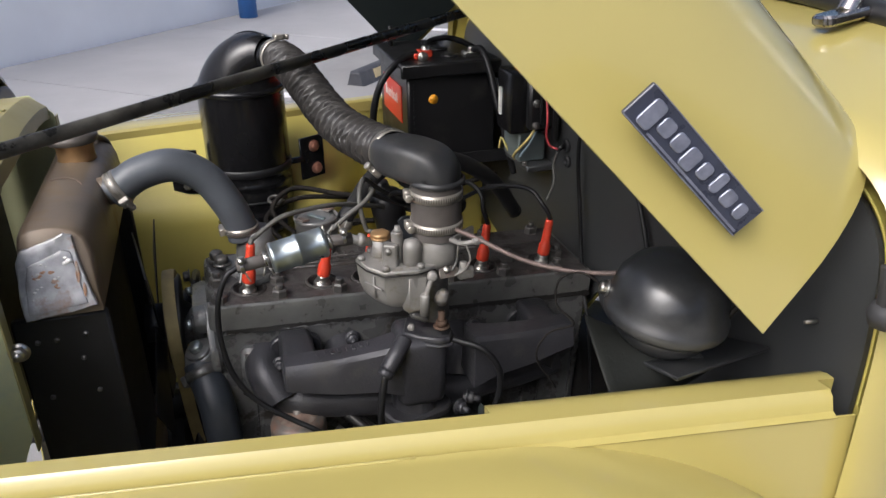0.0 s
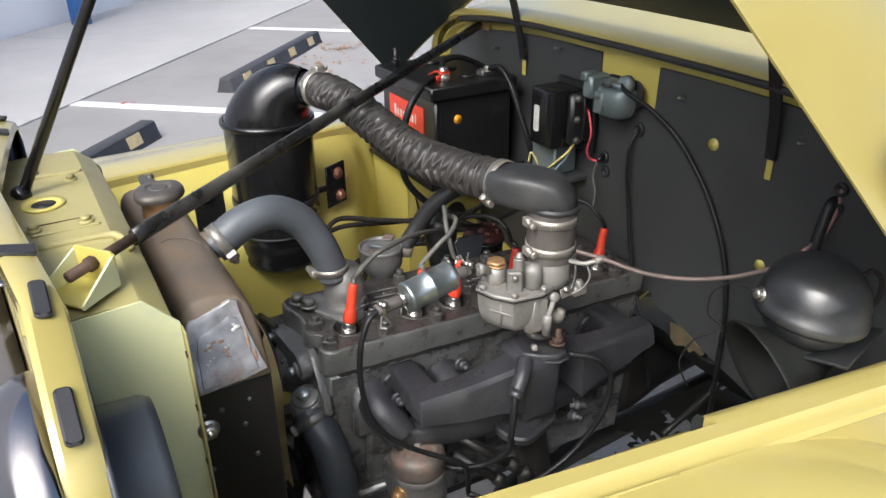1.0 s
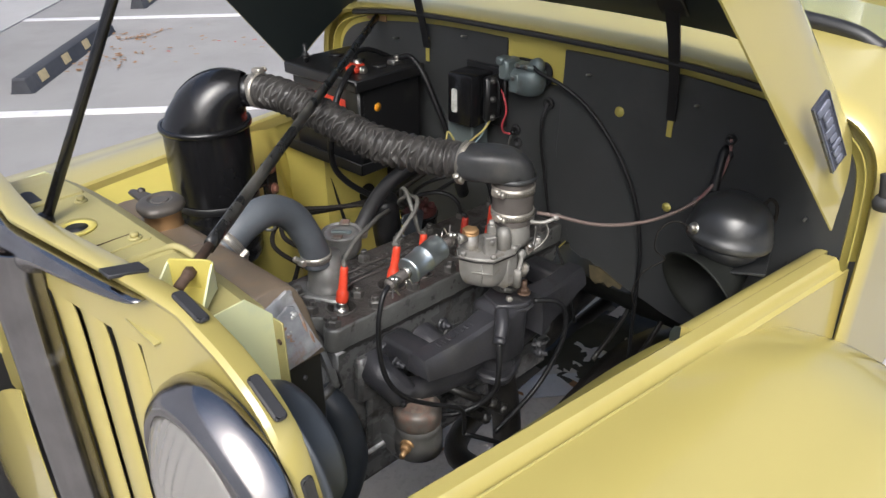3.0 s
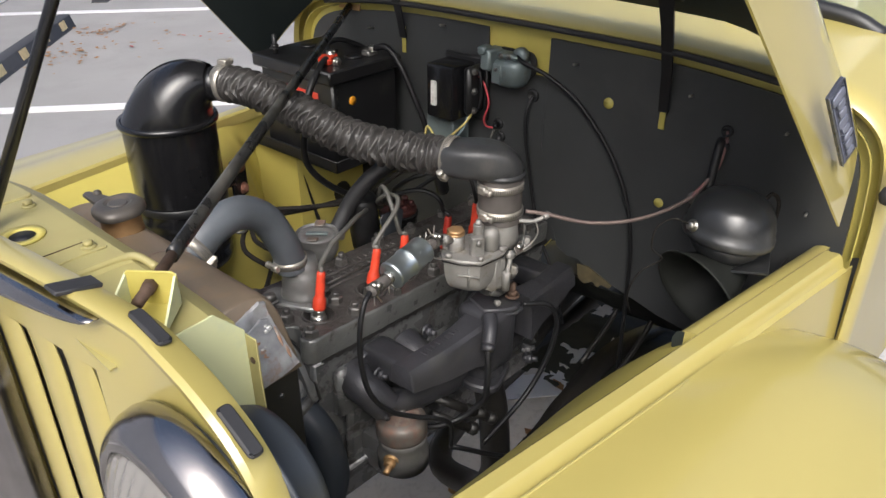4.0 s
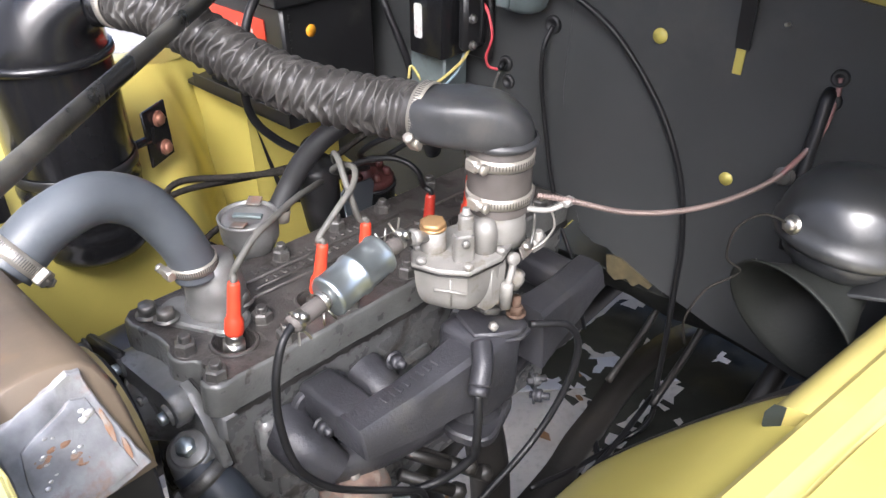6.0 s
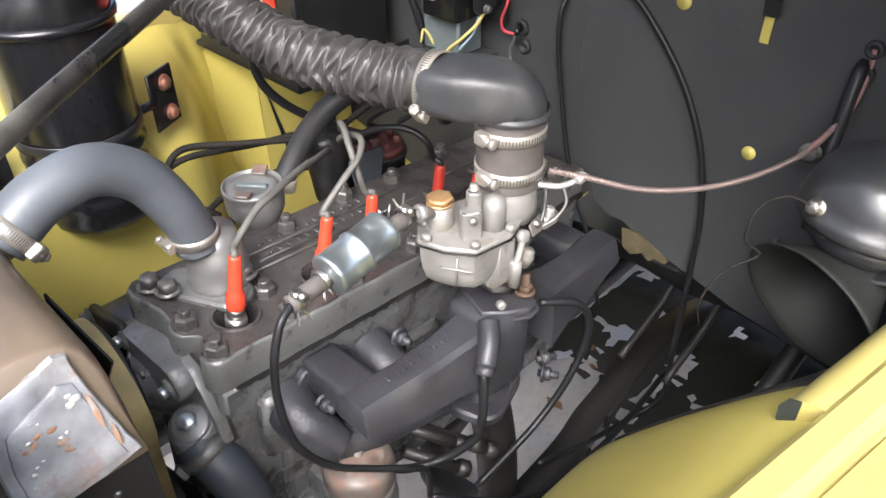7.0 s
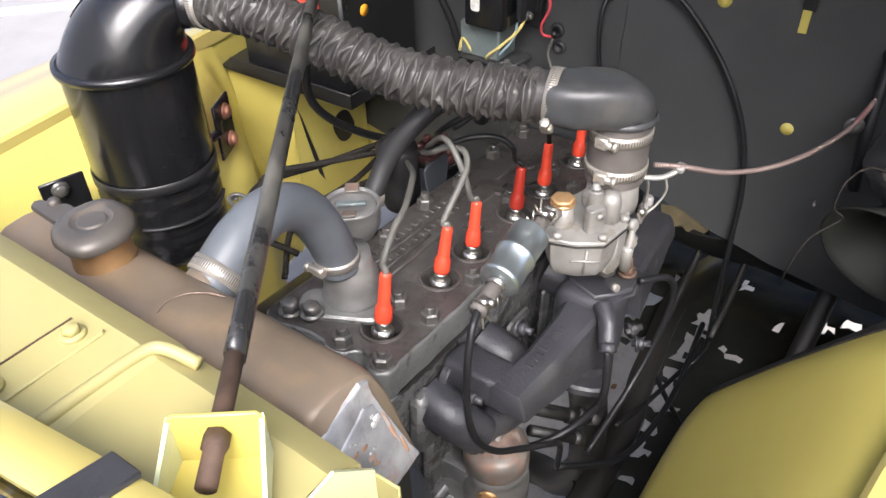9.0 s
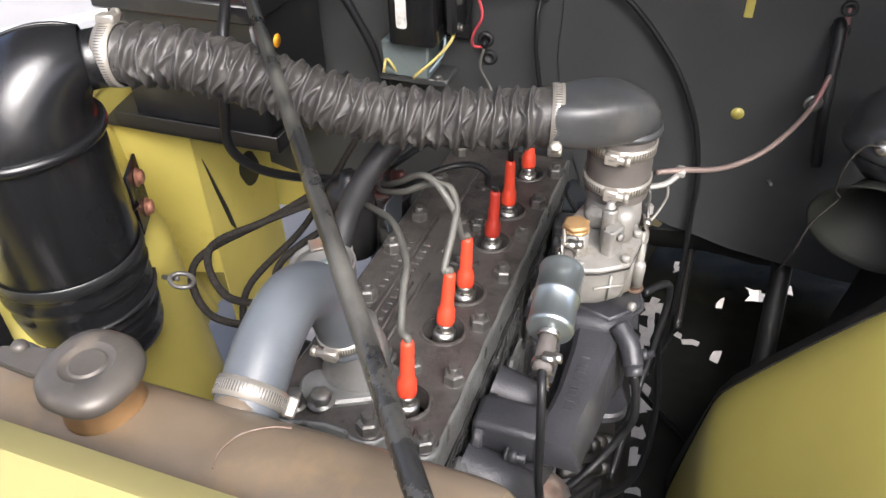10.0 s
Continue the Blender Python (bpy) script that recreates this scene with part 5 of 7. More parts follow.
for x in (0.03, 0.11, 0.20, 0.29, 0.38, 0.46):
    part("block_web", into(box(B(), (x, -0.052, -0.16), (0.055, 0.012, 0.14), 0.008)), "engine", block)
bm = B()
box(bm, (0.225, -0.058, -0.235), (0.50, 0.02, 0.016), 0.005)
box(bm, (0.0, -0.05, -0.10), (0.03, 0.02, 0.08), 0.006)
part("block_flange", into(bm), "engine", block)
part("oil_pan", into(box(B(), (0.22, 0.065, -0.35), (0.44, 0.12, 0.08), 0.03, seg=2)), "grease", eng)
part("bell_housing", into(lathe(B(), [(0.09, 0.0), (0.115, 0.02), (0.115, 0.06), (0.09, 0.16), (0.07, 0.30)], (0.50, 0.075, -0.24), (1, 0, -0.04), 28)), "grease", eng, "greasy clutch housing")

# spark plugs with boots: the mesh is shared by alike plugs
plug_m = lathe(B(), [(0.009, -0.020), (0.009, -0.010), (0.0120, -0.009), (0.0120, 0.003)], seg=6)
lathe(plug_m, [(0.0088, 0.003), (0.0088, 0.005), (0.0075, 0.006), (0.0085, 0.0075), (0.0075, 0.009), (0.0085, 0.0105), (0.006, 0.012)], seg=16)
boot_m = lathe(B(), [(0.0078, 0.012), (0.0090, 0.013), (0.0094, 0.016), (0.0090, 0.028), (0.0074, 0.031), (0.0068, 0.034), (0.0060, 0.066), (0.0052, 0.069), (0.0038, 0.0695)], seg=18)
pm = bt = None
TILT_ = [(0, -8), (2, -10), (0, -6), (1, -4), (-1, -5), (0, -6)]
DARK = (3,)
for k, x in enumerate(PX):
    m_ = E_ @ pose(x + 0.003, 0.002, -0.002, TILT_[k][0], -TILT_[k][1] * 0.8, 0)
    if pm is None:
        pm = part("spark_plug", plug_m, "steel", eng, "spark plug with a red rubber boot")
        bt = part("boot", boot_m, "red", pm, "bright red rubber boot")
        pm.matrix_basis = m_
    else:
        p2 = again(pm, m_, eng)
        b2 = new("boot", bt.data if k not in DARK else bt.data.copy())
        if k in DARK:
            b2.data.materials.clear()
            b2.data.materials.append(M["red_dark"])
        b2.parent = p2
        tagged(b2, "dark red rubber boot" if k in DARK else "bright red rubber boot")


def boot_top(k, h=0.069):
    return E_ @ pose(PX[k] + 0.003, 0.002, -0.002, TILT_[k][0], -TILT_[k][1] * 0.8, 0) @ Vector((0, 0, h))


# ignition leads
leads = [(0, [(0.022, 0.010, 0.892), (0.054, 0.020, 0.909), (0.082, 0.028, 0.913), (0.132, 0.057, 0.905), (0.175, 0.088, 0.888), (0.243, 0.150, 0.850), (0.29, 0.165, 0.832)], "wire_grey"),
         (1, [(0.118, 0.005, 0.884), (0.148, 0.006, 0.908), (0.171, 0.010, 0.921), (0.187, 0.024, 0.930), (0.190, 0.048, 0.926), (0.200, 0.078, 0.905), (0.245, 0.125, 0.868), (0.30, 0.155, 0.838)], "wire_grey"),
         (2, [(0.173, 0.006, 0.883), (0.167, 0.009, 0.910), (0.168, 0.019, 0.930), (0.176, 0.036, 0.942), (0.186, 0.055, 0.938), (0.215, 0.090, 0.905), (0.262, 0.130, 0.865), (0.31, 0.150, 0.840)], "wire_grey"),
         (3, [(0.274, 0.008, 0.881), (0.264, 0.006, 0.902), (0.257, 0.018, 0.914), (0.246, 0.034, 0.918), (0.234, 0.055, 0.913), (0.226, 0.078, 0.900), (0.25, 0.115, 0.872), (0.315, 0.150, 0.840)], "wire_black"),
         (4, [(0.346, 0.003, 0.890), (0.345, 0.014, 0.912), (0.33, 0.045, 0.922), (0.29, 0.085, 0.912), (0.28, 0.125, 0.88), (0.325, 0.155, 0.845)], "wire_black"),
         (5, [(0.444, 0.010, 0.882), (0.43, 0.04, 0.900), (0.39, 0.10, 0.885), (0.35, 0.15, 0.845)], "wire_black")]
for k, pts, mm in leads:
    part("ignition_lead", tube(B(), [boot_top(k, 0.060), boot_top(k, 0.072)] + pts, 0.0036, 8, 8), mm, eng)

# thermostat housing
th = part("thermostat_housing", lathe(B(), [(0.0325, 0.824), (0.0325, 0.831), (0.0300, 0.834), (0.0298, 0.848), (0.0285, 0.857), (0.0255, 0.865), (0.0232, 0.870), (0.0215, 0.884)], (0.007, 0.058, 0), (0.02, 0, 1), 36), "housing", eng, "silver-grey cast thermostat housing")
bm = prism(B(), rounded(0.096, 0.044, 0.018), 0.009, pose(0.004, 0.055, 0.8185, 0, 2, -62), 0.0025)
part("flange", bm, "pump_paint", th)
part("bolt", hexa(B(), (-0.027, 0.070, 0.830), 0.0095, 0.012), "nut", th)
part("bolt", hexa(B(), (-0.034, 0.094, 0.826), 0.0095, 0.014), "nut", th)
part("bolt", hexa(B(), (0.040, 0.038, 0.830), 0.0085, 0.012), "nut", th)

# water pump, pulley, fan and belt
def slab(outline, x0, x1, bevel=0.002):
    """A plate across the engine: outline (y, z), from x0 forward to x1."""
    return prism(B(), outline, x0 - x1, Matrix(((0, 0, 1, x1), (1, 0, 0, 0), (0, 1, 0, 0), (0, 0, 0, 1))), bevel)


top_edge = [(0.113, 0.778), (0.110, 0.788), (0.100, 0.7925), (0.06, 0.7940), (0.03, 0.7965), (0.014, 0.7995)]
wp = part("water_pump", slab(top_edge + [(0.002, 0.800), (-0.008, 0.793), (-0.014, 0.781), (-0.004, 0.764), (0.018, 0.755), (0.045, 0.752), (0.07, 0.757), (0.088, 0.768), (0.104, 0.769)], -0.046, -0.0735, 0.0025), "pump_paint", eng, "grey painted water pump casting", 40)
# body that narrows in a hollow sweep from the plate to the bearing
secs = []
for x, yc, zc, ry, rz in ((-0.050, 0.060, 0.745, 0.060, 0.045), (-0.062, 0.062, 0.742, 0.054, 0.040), (-0.070, 0.067, 0.738, 0.040, 0.034), (-0.078, 0.071, 0.735, 0.030, 0.029), (-0.088, 0.074, 0.734, 0.0255, 0.0255), (-0.104, 0.075, 0.733, 0.024, 0.024)):
    secs.append([Vector((x, yc + ry * math.cos(2 * math.pi * k / 32), zc + rz * math.sin(2 * math.pi * k / 32))) for k in range(32)])
bm = loft(B(), secs, close=True, caps=True)
bmesh.ops.recalc_face_normals(bm, faces=bm.faces)
part("pump_body", bm, "pump_paint", wp, "", 60)
for y0_, z0_ in ((0.050, 0.770), (0.098, 0.765)):
    part("web", loft(B(), [[Vector((x, y0_ + (0.073 - y0_) * k + w, z0_ + (0.742 - z0_) * k + h)) for w, h in ((-0.004, -0.012), (-0.0025, 0.002), (0.0025, 0.002), (0.004, -0.012))] for x, k in ((-0.060, 0.0), (-0.073, 0.1), (-0.080, 0.45), (-0.092, 0.7))], close=True, caps=True), "pump_paint", wp)
# boss with its bolt, a plate that runs down to the inlet, the round inlet flange
bm = lathe(B(), [(0.0128, -0.004), (0.0118, 0.010), (0.0110, 0.0255), (0.0100, 0.0270)], (-0.050, 0.006, 0.7780), (-1, 0.06, -0.10), 22)
part("bolt_boss", bm, "pump_paint", wp)
bm = lathe(B(), [(0.0120, -0.004), (0.0105, 0.006)], (-0.0700, 0.096, 0.7810), (-1, 0, 0), 20)
part("bolt_boss", bm, "pump_paint", wp)
part("side_plate", slab([(0.010, 0.802), (-0.006, 0.798), (-0.022, 0.778), (-0.038, 0.752), (-0.046, 0.728), (-0.034, 0.712), (0.0, 0.716), (0.012, 0.74)], -0.046, -0.0575, 0.0015), "pump_paint", wp, "", 40)
part("gasket", slab([(0.012, 0.8045), (-0.0075, 0.7995), (-0.0245, 0.778), (-0.0405, 0.752), (-0.048, 0.728), (-0.034, 0.710), (0.0, 0.716), (0.012, 0.74)], -0.0440, -0.0466, 0), "grease", wp, "torn gasket edge")
FA = Vector((-0.34, -0.22, 0.90)).normalized()
FC = Vector((-0.0735, -0.0165, 0.7465))
bm = lathe(B(), [(0.014, -0.034), (0.0225, -0.026), (0.0245, -0.012), (0.0225, -0.003), (0.0205, 0.0)], FC, FA, 28)
tube(bm, [FC - FA * 0.022, (-0.0725, -0.0175, 0.7275), (-0.0690, -0.0290, 0.7140)], 0.0215, 22)
part("pump_neck", bm, "pump_paint", wp)
part("flange", lathe(B(), [(0.0185, -0.001), (0.0185, 0.0035), (0.0165, 0.0045)], FC + Vector((0.001, -0.001, 0)), FA, 28), "housing", wp, "round grey flange")
for at, r_, h_, ax, mm in ((FC + FA * 0.0045, 0.0098, 0.0085, FA, "zinc"), (Vector((-0.0765, 0.0075, 0.7753)), 0.0066, 0.0075, (-1, 0.06, -0.1), "zinc"), (Vector((-0.0760, 0.096, 0.7810)), 0.0062, 0.0070, (-1, 0, 0), "zinc"), (Vector((-0.0735, 0.060, 0.7600)), 0.0062, 0.0070, (-1, 0, 0), "stud")):
    part("bolt", hexa(B(), at, r_, h_, ax, False), mm, wp, "", 18)
PC = Vector((-0.104, 0.085, 0.742))
part("fan_pulley", lathe(B(), [(0.018, -0.03), (0.03, -0.012), (0.066, -0.011), (0.069, -0.008), (0.058, 0), (0.069, 0.008), (0.066, 0.011), (0.03, 0.012), (0.018, 0.03)], PC, (1, 0, -0.06), 40), "black_satin", eng, "black fan pulley")
belt_pts = [PC + Vector((0.0, 0.073 * math.cos(radians(a)), 0.073 * math.sin(radians(a)))) for a in range(-20, 215, 15)]
belt_pts += [PC + Vector((0.001, -0.060, -0.061)), PC + Vector((0.003, -0.050, -0.137)), PC + Vector((0.008, -0.042, -0.21)), PC + Vector((0.012, 0, -0.265)), PC + Vector((0.010, 0.058, -0.21)), PC + Vector((0.006, 0.067, -0.10))]
bm = B()
line_ = spline(belt_pts + [belt_pts[0]], 4)
ctr = PC + Vector((0, 0, -0.09))
secs = []
for q in line_:
    o = (q - ctr)
    o.x = 0
    o.normalize()
    secs.append([q + Vector((-0.0085, 0, 0)) + o * 0.002, q + Vector((-0.004, 0, 0)) + o * 0.0032, q + Vector((-0.002, 0, 0)) + o * 0.0026, q + Vector((0.002, 0, 0)) + o * 0.0034, q + Vector((0.0085, 0, 0)) + o * 0.002, q + Vector((0.005, 0, 0)) - o * 0.006, q + Vector((-0.005, 0, 0)) - o * 0.006])
loft(bm, secs, close=True)
bmesh.ops.recalc_face_normals(bm, faces=bm.faces)
part("fan_belt", bm, "belt", eng, "worn yellowish-brown fan belt")
fan = part("fan_hub", lathe(B(), [(0.012, -0.02), (0.028, -0.018), (0.028, 0.006), (0.012, 0.01)], PC + Vector((-0.022, 0, 0.001)), (1, 0, -0.06), 24), "black_satin", eng, "black cooling fan")
for k in range(4):
    a0 = radians(28 + 90 * k)
    rows = []
    for r_ in (0.02, 0.06, 0.12, 0.165):
        rows.append([PC + Vector((-0.024 + w * 0.30 * (0.4 + r_), r_ * math.cos(a0) - w * math.sin(a0), r_ * math.sin(a0) + w * math.cos(a0))) for w in (-0.02 - r_ * 0.12, 0, 0.02 + r_ * 0.12)])
    part("blade", sheet(B(), rows, 0.002), "black_satin", fan)
part("crank_pulley", lathe(B(), [(0.02, -0.03), (0.058, -0.011), (0.062, -0.008), (0.05, 0), (0.062, 0.008), (0.058, 0.011), (0.02, 0.03)], PC + Vector((0.012, 0, -0.207)), (1, 0, -0.06), 32), "black_satin", eng)
gen = part("generator", lathe(B(), [(0.03, -0.09), (0.052, -0.085), (0.054, -0.04), (0.054, 0.08), (0.046, 0.092), (0.02, 0.095)], (0.02, 0.175, 0.70), (1, 0, -0.05), 28), "black_satin", eng, "black generator beside the block")
part("slotted_arm", box(B(), (-0.070, 0.135, 0.776), (0.012, 0.085, 0.022), 0.004, Matrix.Rotation(radians(-14), 3, "X")), "black_satin", gen, "black adjusting arm")
part("bolt", hexa(B(), (-0.079, 0.160, 0.774), 0.008, 0.010, (-1, 0, 0)), "nut", gen)
part("gen_pulley", lathe(B(), [(0.015, -0.02), (0.038, -0.009), (0.030, 0), (0.038, 0.009), (0.015, 0.02)], (-0.10, 0.175, 0.706), (1, 0, -0.05), 28), "black_satin", gen)

# manifolds on the left flank
FLZ = -0.135   # exhaust flange height
mani = part("intake_manifold", into(box(B(), (0.208, -0.138, -0.058), (0.064, 0.072, 0.102), 0.014, seg=3)), "iron", eng, "dark cast-iron manifold below the carburettor", 60)
LOG = ((0.0335, -0.128, -0.0430, 0.017, 0.026), (0.0355, -0.1275, -0.0395, 0.0190, 0.030), (0.060, -0.129, -0.0380, 0.0190, 0.036), (0.10, -0.135, -0.033, 0.0190, 0.046), (0.15, -0.139, -0.024, 0.0205, 0.056), (0.185, -0.141, -0.016, 0.024, 0.072))
for rear in (False, True):
    secs = []
    for x, yc, zt, hw, hh in LOG:
        prof_l = ((-hw - 0.007, -hh), (-hw - 0.004, -hh * 0.55), (-hw, -0.006), (-hw + 0.005, -0.0008), (0, 0), (hw - 0.005, -0.0008), (hw, -0.006), (hw, -hh))
        secs.append([Vector((0.46 - x if rear else x, yc + a - (0.006 if rear else 0), zt + b + (0.016 * min(1, (0.20 - x) / 0.15) if rear else 0))) for a, b in prof_l])
    bm = loft(B(), secs, close=True, caps=True)
    bmesh.ops.recalc_face_normals(bm, faces=bm.faces)
    log = part("intake_log", into(bm), "iron", mani, "", 32)
    bm = box(B(), (0.402 if rear else 0.0570, -0.090, -0.052 if rear else -0.0585), (0.044, 0.085, 0.038), 0.008, seg=2)
    part("port_arm", into(bm), "iron", mani, "", 60)
    part("arm_flange", into(prism(B(), rounded(0.070, 0.040, 0.016), 0.010, Matrix.Translation((0.402 if rear else 0.058, -0.052, -0.066)) @ Matrix.Rotation(radians(90), 4, "X"), 0.002)), "iron", mani)
bm = B()
for k in range(8):
    box(bm, (0.078 + 0.0090 * k, -0.1300 - 0.0007 * k, -0.0372 + 0.0017 * k), (0.0014 if k % 3 == 1 else 0.0052, 0.009, 0.0032), 0.0004)
part("cast_mark", into(bm), "iron", mani)
exh = part("exhaust_manifold", into(tube(B(), [(0.030, -0.088, -0.120), (0.08, -0.104, -0.126), (0.2, -0.118, -0.128), (0.34, -0.110, -0.122), (0.43, -0.095, -0.116)], 0.021, 18)), "iron", mani, "rust-dulled exhaust manifold", 60)
for x, dx in ((0.016, 0.016), (0.125, 0.01), (0.290, -0.01), (0.42, -0.02)):
    part("runner", into(tube(B(), [(x, -0.045, -0.082), (x, -0.078, -0.090), (x + dx, -0.104, -0.118)], lambda k: 0.027 - 0.004 * k, 16)), "iron", exh)
part("outlet", into(tube(B(), [(0.205, -0.135, -0.100), (0.205, -0.142, -0.135)], 0.031, 18, smooth=False)), "iron", exh)
part("exhaust_flange", into(prism(B(), rounded(0.095, 0.060, 0.022), 0.014, pose(0.206, -0.146, FLZ, 0, 0, 20), 0.003)), "iron", mani)
part("exhaust_pipe", tube(B(), [(0.207, -0.141, 0.665), (0.213, -0.150, 0.60), (0.216, -0.155, 0.53), (0.222, -0.150, 0.45), (0.25, -0.09, 0.36), (0.34, 0.06, 0.32), (0.9, 0.12, 0.30), (1.6, 0.12, 0.30)], 0.0245, 18), "grease", eng, "dark exhaust downpipe")
for at, ax in (((0.030, -0.086, 0.748), (-0.1, -1, 0.15)), ((0.128, -0.088, 0.770), (-0.1, -1, 0.2)), ((0.022, -0.096, 0.688), (-0.3, -1, 0.1)), ((0.30, -0.09, 0.76), (0, -1, 0.2)), ((0.246, -0.185, 0.700), (0.5, -1, 0.1)), ((0.262, -0.17, 0.70), (1, -0.6, 0))):
    part("manifold_bolt", hexa(tube(B(), [Vector(at) - Vector(ax) * 0.004, Vector(at) + Vector(ax).normalized() * 0.018], 0.0042, 8, smooth=False), at, 0.0078, 0.010, ax), "iron", mani)
STUB = [(0.182, -0.160, 0.800), (0.168, -0.174, 0.790), (0.154, -0.182, 0.775)]
# heat-riser stub and its elbow with a pipe
bm = tube(B(), STUB, 0.0108, 14)
hexa(bm, STUB[-1], 0.0105, 0.010, Vector(STUB[-1]) - Vector(STUB[-2]), False)
part("vacuum_fitting", bm, "iron", mani)
part("vacuum_pipe", tube(B(), [(0.150, -0.184, 0.768), (0.144, -0.190, 0.745), (0.140, -0.192, 0.715), (0.142, -0.185, 0.685), (0.120, -0.165, 0.655), (0.085, -0.14, 0.645), (0.06, -0.12, 0.655)], 0.0046, 10), "wire_black", eng)

# carburettor
COVER = [(0.134, -0.112), (0.142, -0.138), (0.159, -0.162), (0.200, -0.168), (0.222, -0.160), (0.245, -0.155), (0.262, -0.135), (0.252, -0.105), (0.205, -0.092), (0.150, -0.095)]


def shrunk(pts, k, c=(0.180, -0.132)):
    return [(c[0] + (x - c[0]) * k, c[1] + (y - c[1]) * k) for x, y in pts]


bowl_o = [(0.1355, -0.114), (0.144, -0.138), (0.160, -0.159), (0.199, -0.165), (0.214, -0.156), (0.222, -0.130), (0.214, -0.104), (0.196, -0.095), (0.152, -0.098)]
bm = loft(B(), [[Vector((x, y, z)) for x, y in shrunk(bowl_o, k, (0.196, -0.130))] for z, k in ((0.892, 1.0), (0.878, 0.985), (0.866, 0.955), (0.856, 0.90), (0.848, 0.80), (0.8425, 0.66), (0.8405, 0.50))], close=True, caps=True)
bmesh.ops.recalc_face_normals(bm, faces=bm.faces)
carb = part("carburettor", bm, "alloy", eng, "dull grey die-cast carburettor", 40)
part("cover_gasket", prism(B(), shrunk(COVER, 1.004), 0.0013, pose(0, 0, 0.8922), 0.0003), "grease", carb)
part("bowl_cover", prism(B(), COVER, 0.0055, pose(0, 0, 0.8937), 0.0015), "alloy", carb)
bm = lathe(B(), [(0.028, 0.892), (0.0285, 0.905), (0.0272, 0.912), (0.0272, 0.940)], (0.234, -0.133, 0), seg=30)
lathe(bm, [(0.0118, 0.896), (0.0115, 0.922), (0.0095, 0.929), (0.004, 0.932), (0.0001, 0.9322)], (0.199, -0.146, 0), seg=20)
part("air_horn", bm, "alloy", carb, "", 45)
bm = prism(B(), rounded(0.020, 0.013, 0.004), 0.030, pose(0.173, -0.142, 0.897, 0, 0, -30), 0.0015)
prism(bm, rounded(0.014, 0.014, 0.006), 0.046, pose(0.183, -0.136, 0.895, 0, 0, -30), 0.0025)
part("accelerator_boss", bm, "alloy", carb)
part("inlet_boss", lathe(B(), [(0.0138, 0.895), (0.0128, 0.905), (0.0124, 0.922)], (0.168, -0.108, 0), seg=20), "alloy", carb)
part("side_boss", box(B(), (0.214, -0.128, 0.908), (0.024, 0.036, 0.024), 0.006), "alloy", carb)
part("brass_plug", hexa(lathe(B(), [(0.0128, 0.921), (0.0128, 0.9235)], (0.168, -0.108, 0), seg=16), (0.168, -0.108, 0.9235), 0.0128, 0.0055, (0, 0, 1), False), "brass", carb, "brass hexagon inlet plug")
bm = tube(B(), [(0.1492, -0.1478, 0.889), (0.1505, -0.1462, 0.858)], 0.0014, 6, smooth=False)
part("bowl_rib", tube(bm, [(0.1410, -0.134, 0.876), (0.1492, -0.1478, 0.876), (0.1575, -0.159, 0.874)], 0.0014, 6, smooth=False), "alloy", carb)
for x, y in ((0.141, -0.118), (0.163, -0.157), (0.205, -0.162), (0.254, -0.130), (0.156, -0.099), (0.230, -0.153)):
    part("cover_screw", lathe(B(), [(0.0048, 0.899), (0.0048, 0.903), (0.0036, 0.9048), (0.0001, 0.905)], (x, y, 0), seg=14), "alloy", carb)
part("cover_screw", lathe(B(), [(0.0058, 0.924), (0.0058, 0.932), (0.004, 0.934), (0.0035, 0.938), (0.0001, 0.938)], (0.184, -0.135, 0.008), seg=12), "alloy", carb)
part("cover_screw", lathe(B(), [(0.004, 0), (0.004, 0.003), (0.0001, 0.0035)], (0.1690, -0.1480, 0.920), (-0.5, -0.86, 0), 12), "alloy", carb)
part("throttle_flange", prism(B(), [(0.182, -0.150), (0.200, -0.166), (0.222, -0.178), (0.238, -0.176), (0.246, -0.160), (0.246, -0.124), (0.224, -0.104), (0.196, -0.112)], 0.009, pose(0, 0, 0.8055, 0, 3, 0), 0.002), "iron", carb, "dark cast throttle flange")
part("base_gasket", prism(B(), [(0.180, -0.150), (0.199, -0.168), (0.222, -0.181), (0.240, -0.179), (0.249, -0.161), (0.249, -0.122), (0.224, -0.101), (0.194, -0.110)], 0.004, pose(0, 0, 0.802, 0, 3, 0), 0.001), "iron", carb)
bm = lathe(B(), [(0.0215, 0.812), (0.0205, 0.86), (0.024, 0.893)], (0.228, -0.130, 0), seg=24)
box(bm, (0.204, -0.152, 0.826), (0.026, 0.012, 0.010), 0.003, Matrix.Rotation(radians(30), 3, "Y"))
part("throttle_body", bm, "nut", carb, "", 45)
bm = lathe(B(), [(0.0085, 0), (0.0085, 0.012), (0.006, 0.015), (0.006, 0.018), (0.0001, 0.0185)], (0.230, -0.158, 0.846), (0.2, -0.35, 0.9), 18)
part("dashpot", bm, "alloy", carb)
part("pump_body", box(B(), (0.200, -0.147, 0.864), (0.034, 0.034, 0.058), 0.007), "alloy", carb)
part("lever_plate", prism(B(), [(-0.013, -0.006), (0.010, -0.008), (0.015, 0.001), (0.010, 0.007), (-0.012, 0.006)], 0.0022, pose(0.238, -0.166, 0.890, 64, 0, 12), 0.0006), "sediment", carb, "tarnished lever plate")
part("lever_screw", lathe(B(), [(0.0046, 0), (0.0046, 0.004), (0.003, 0.0055), (0.0001, 0.0058)], (0.236, -0.167, 0.893), (-0.1, -0.6, 0.75), 14), "steel", carb)
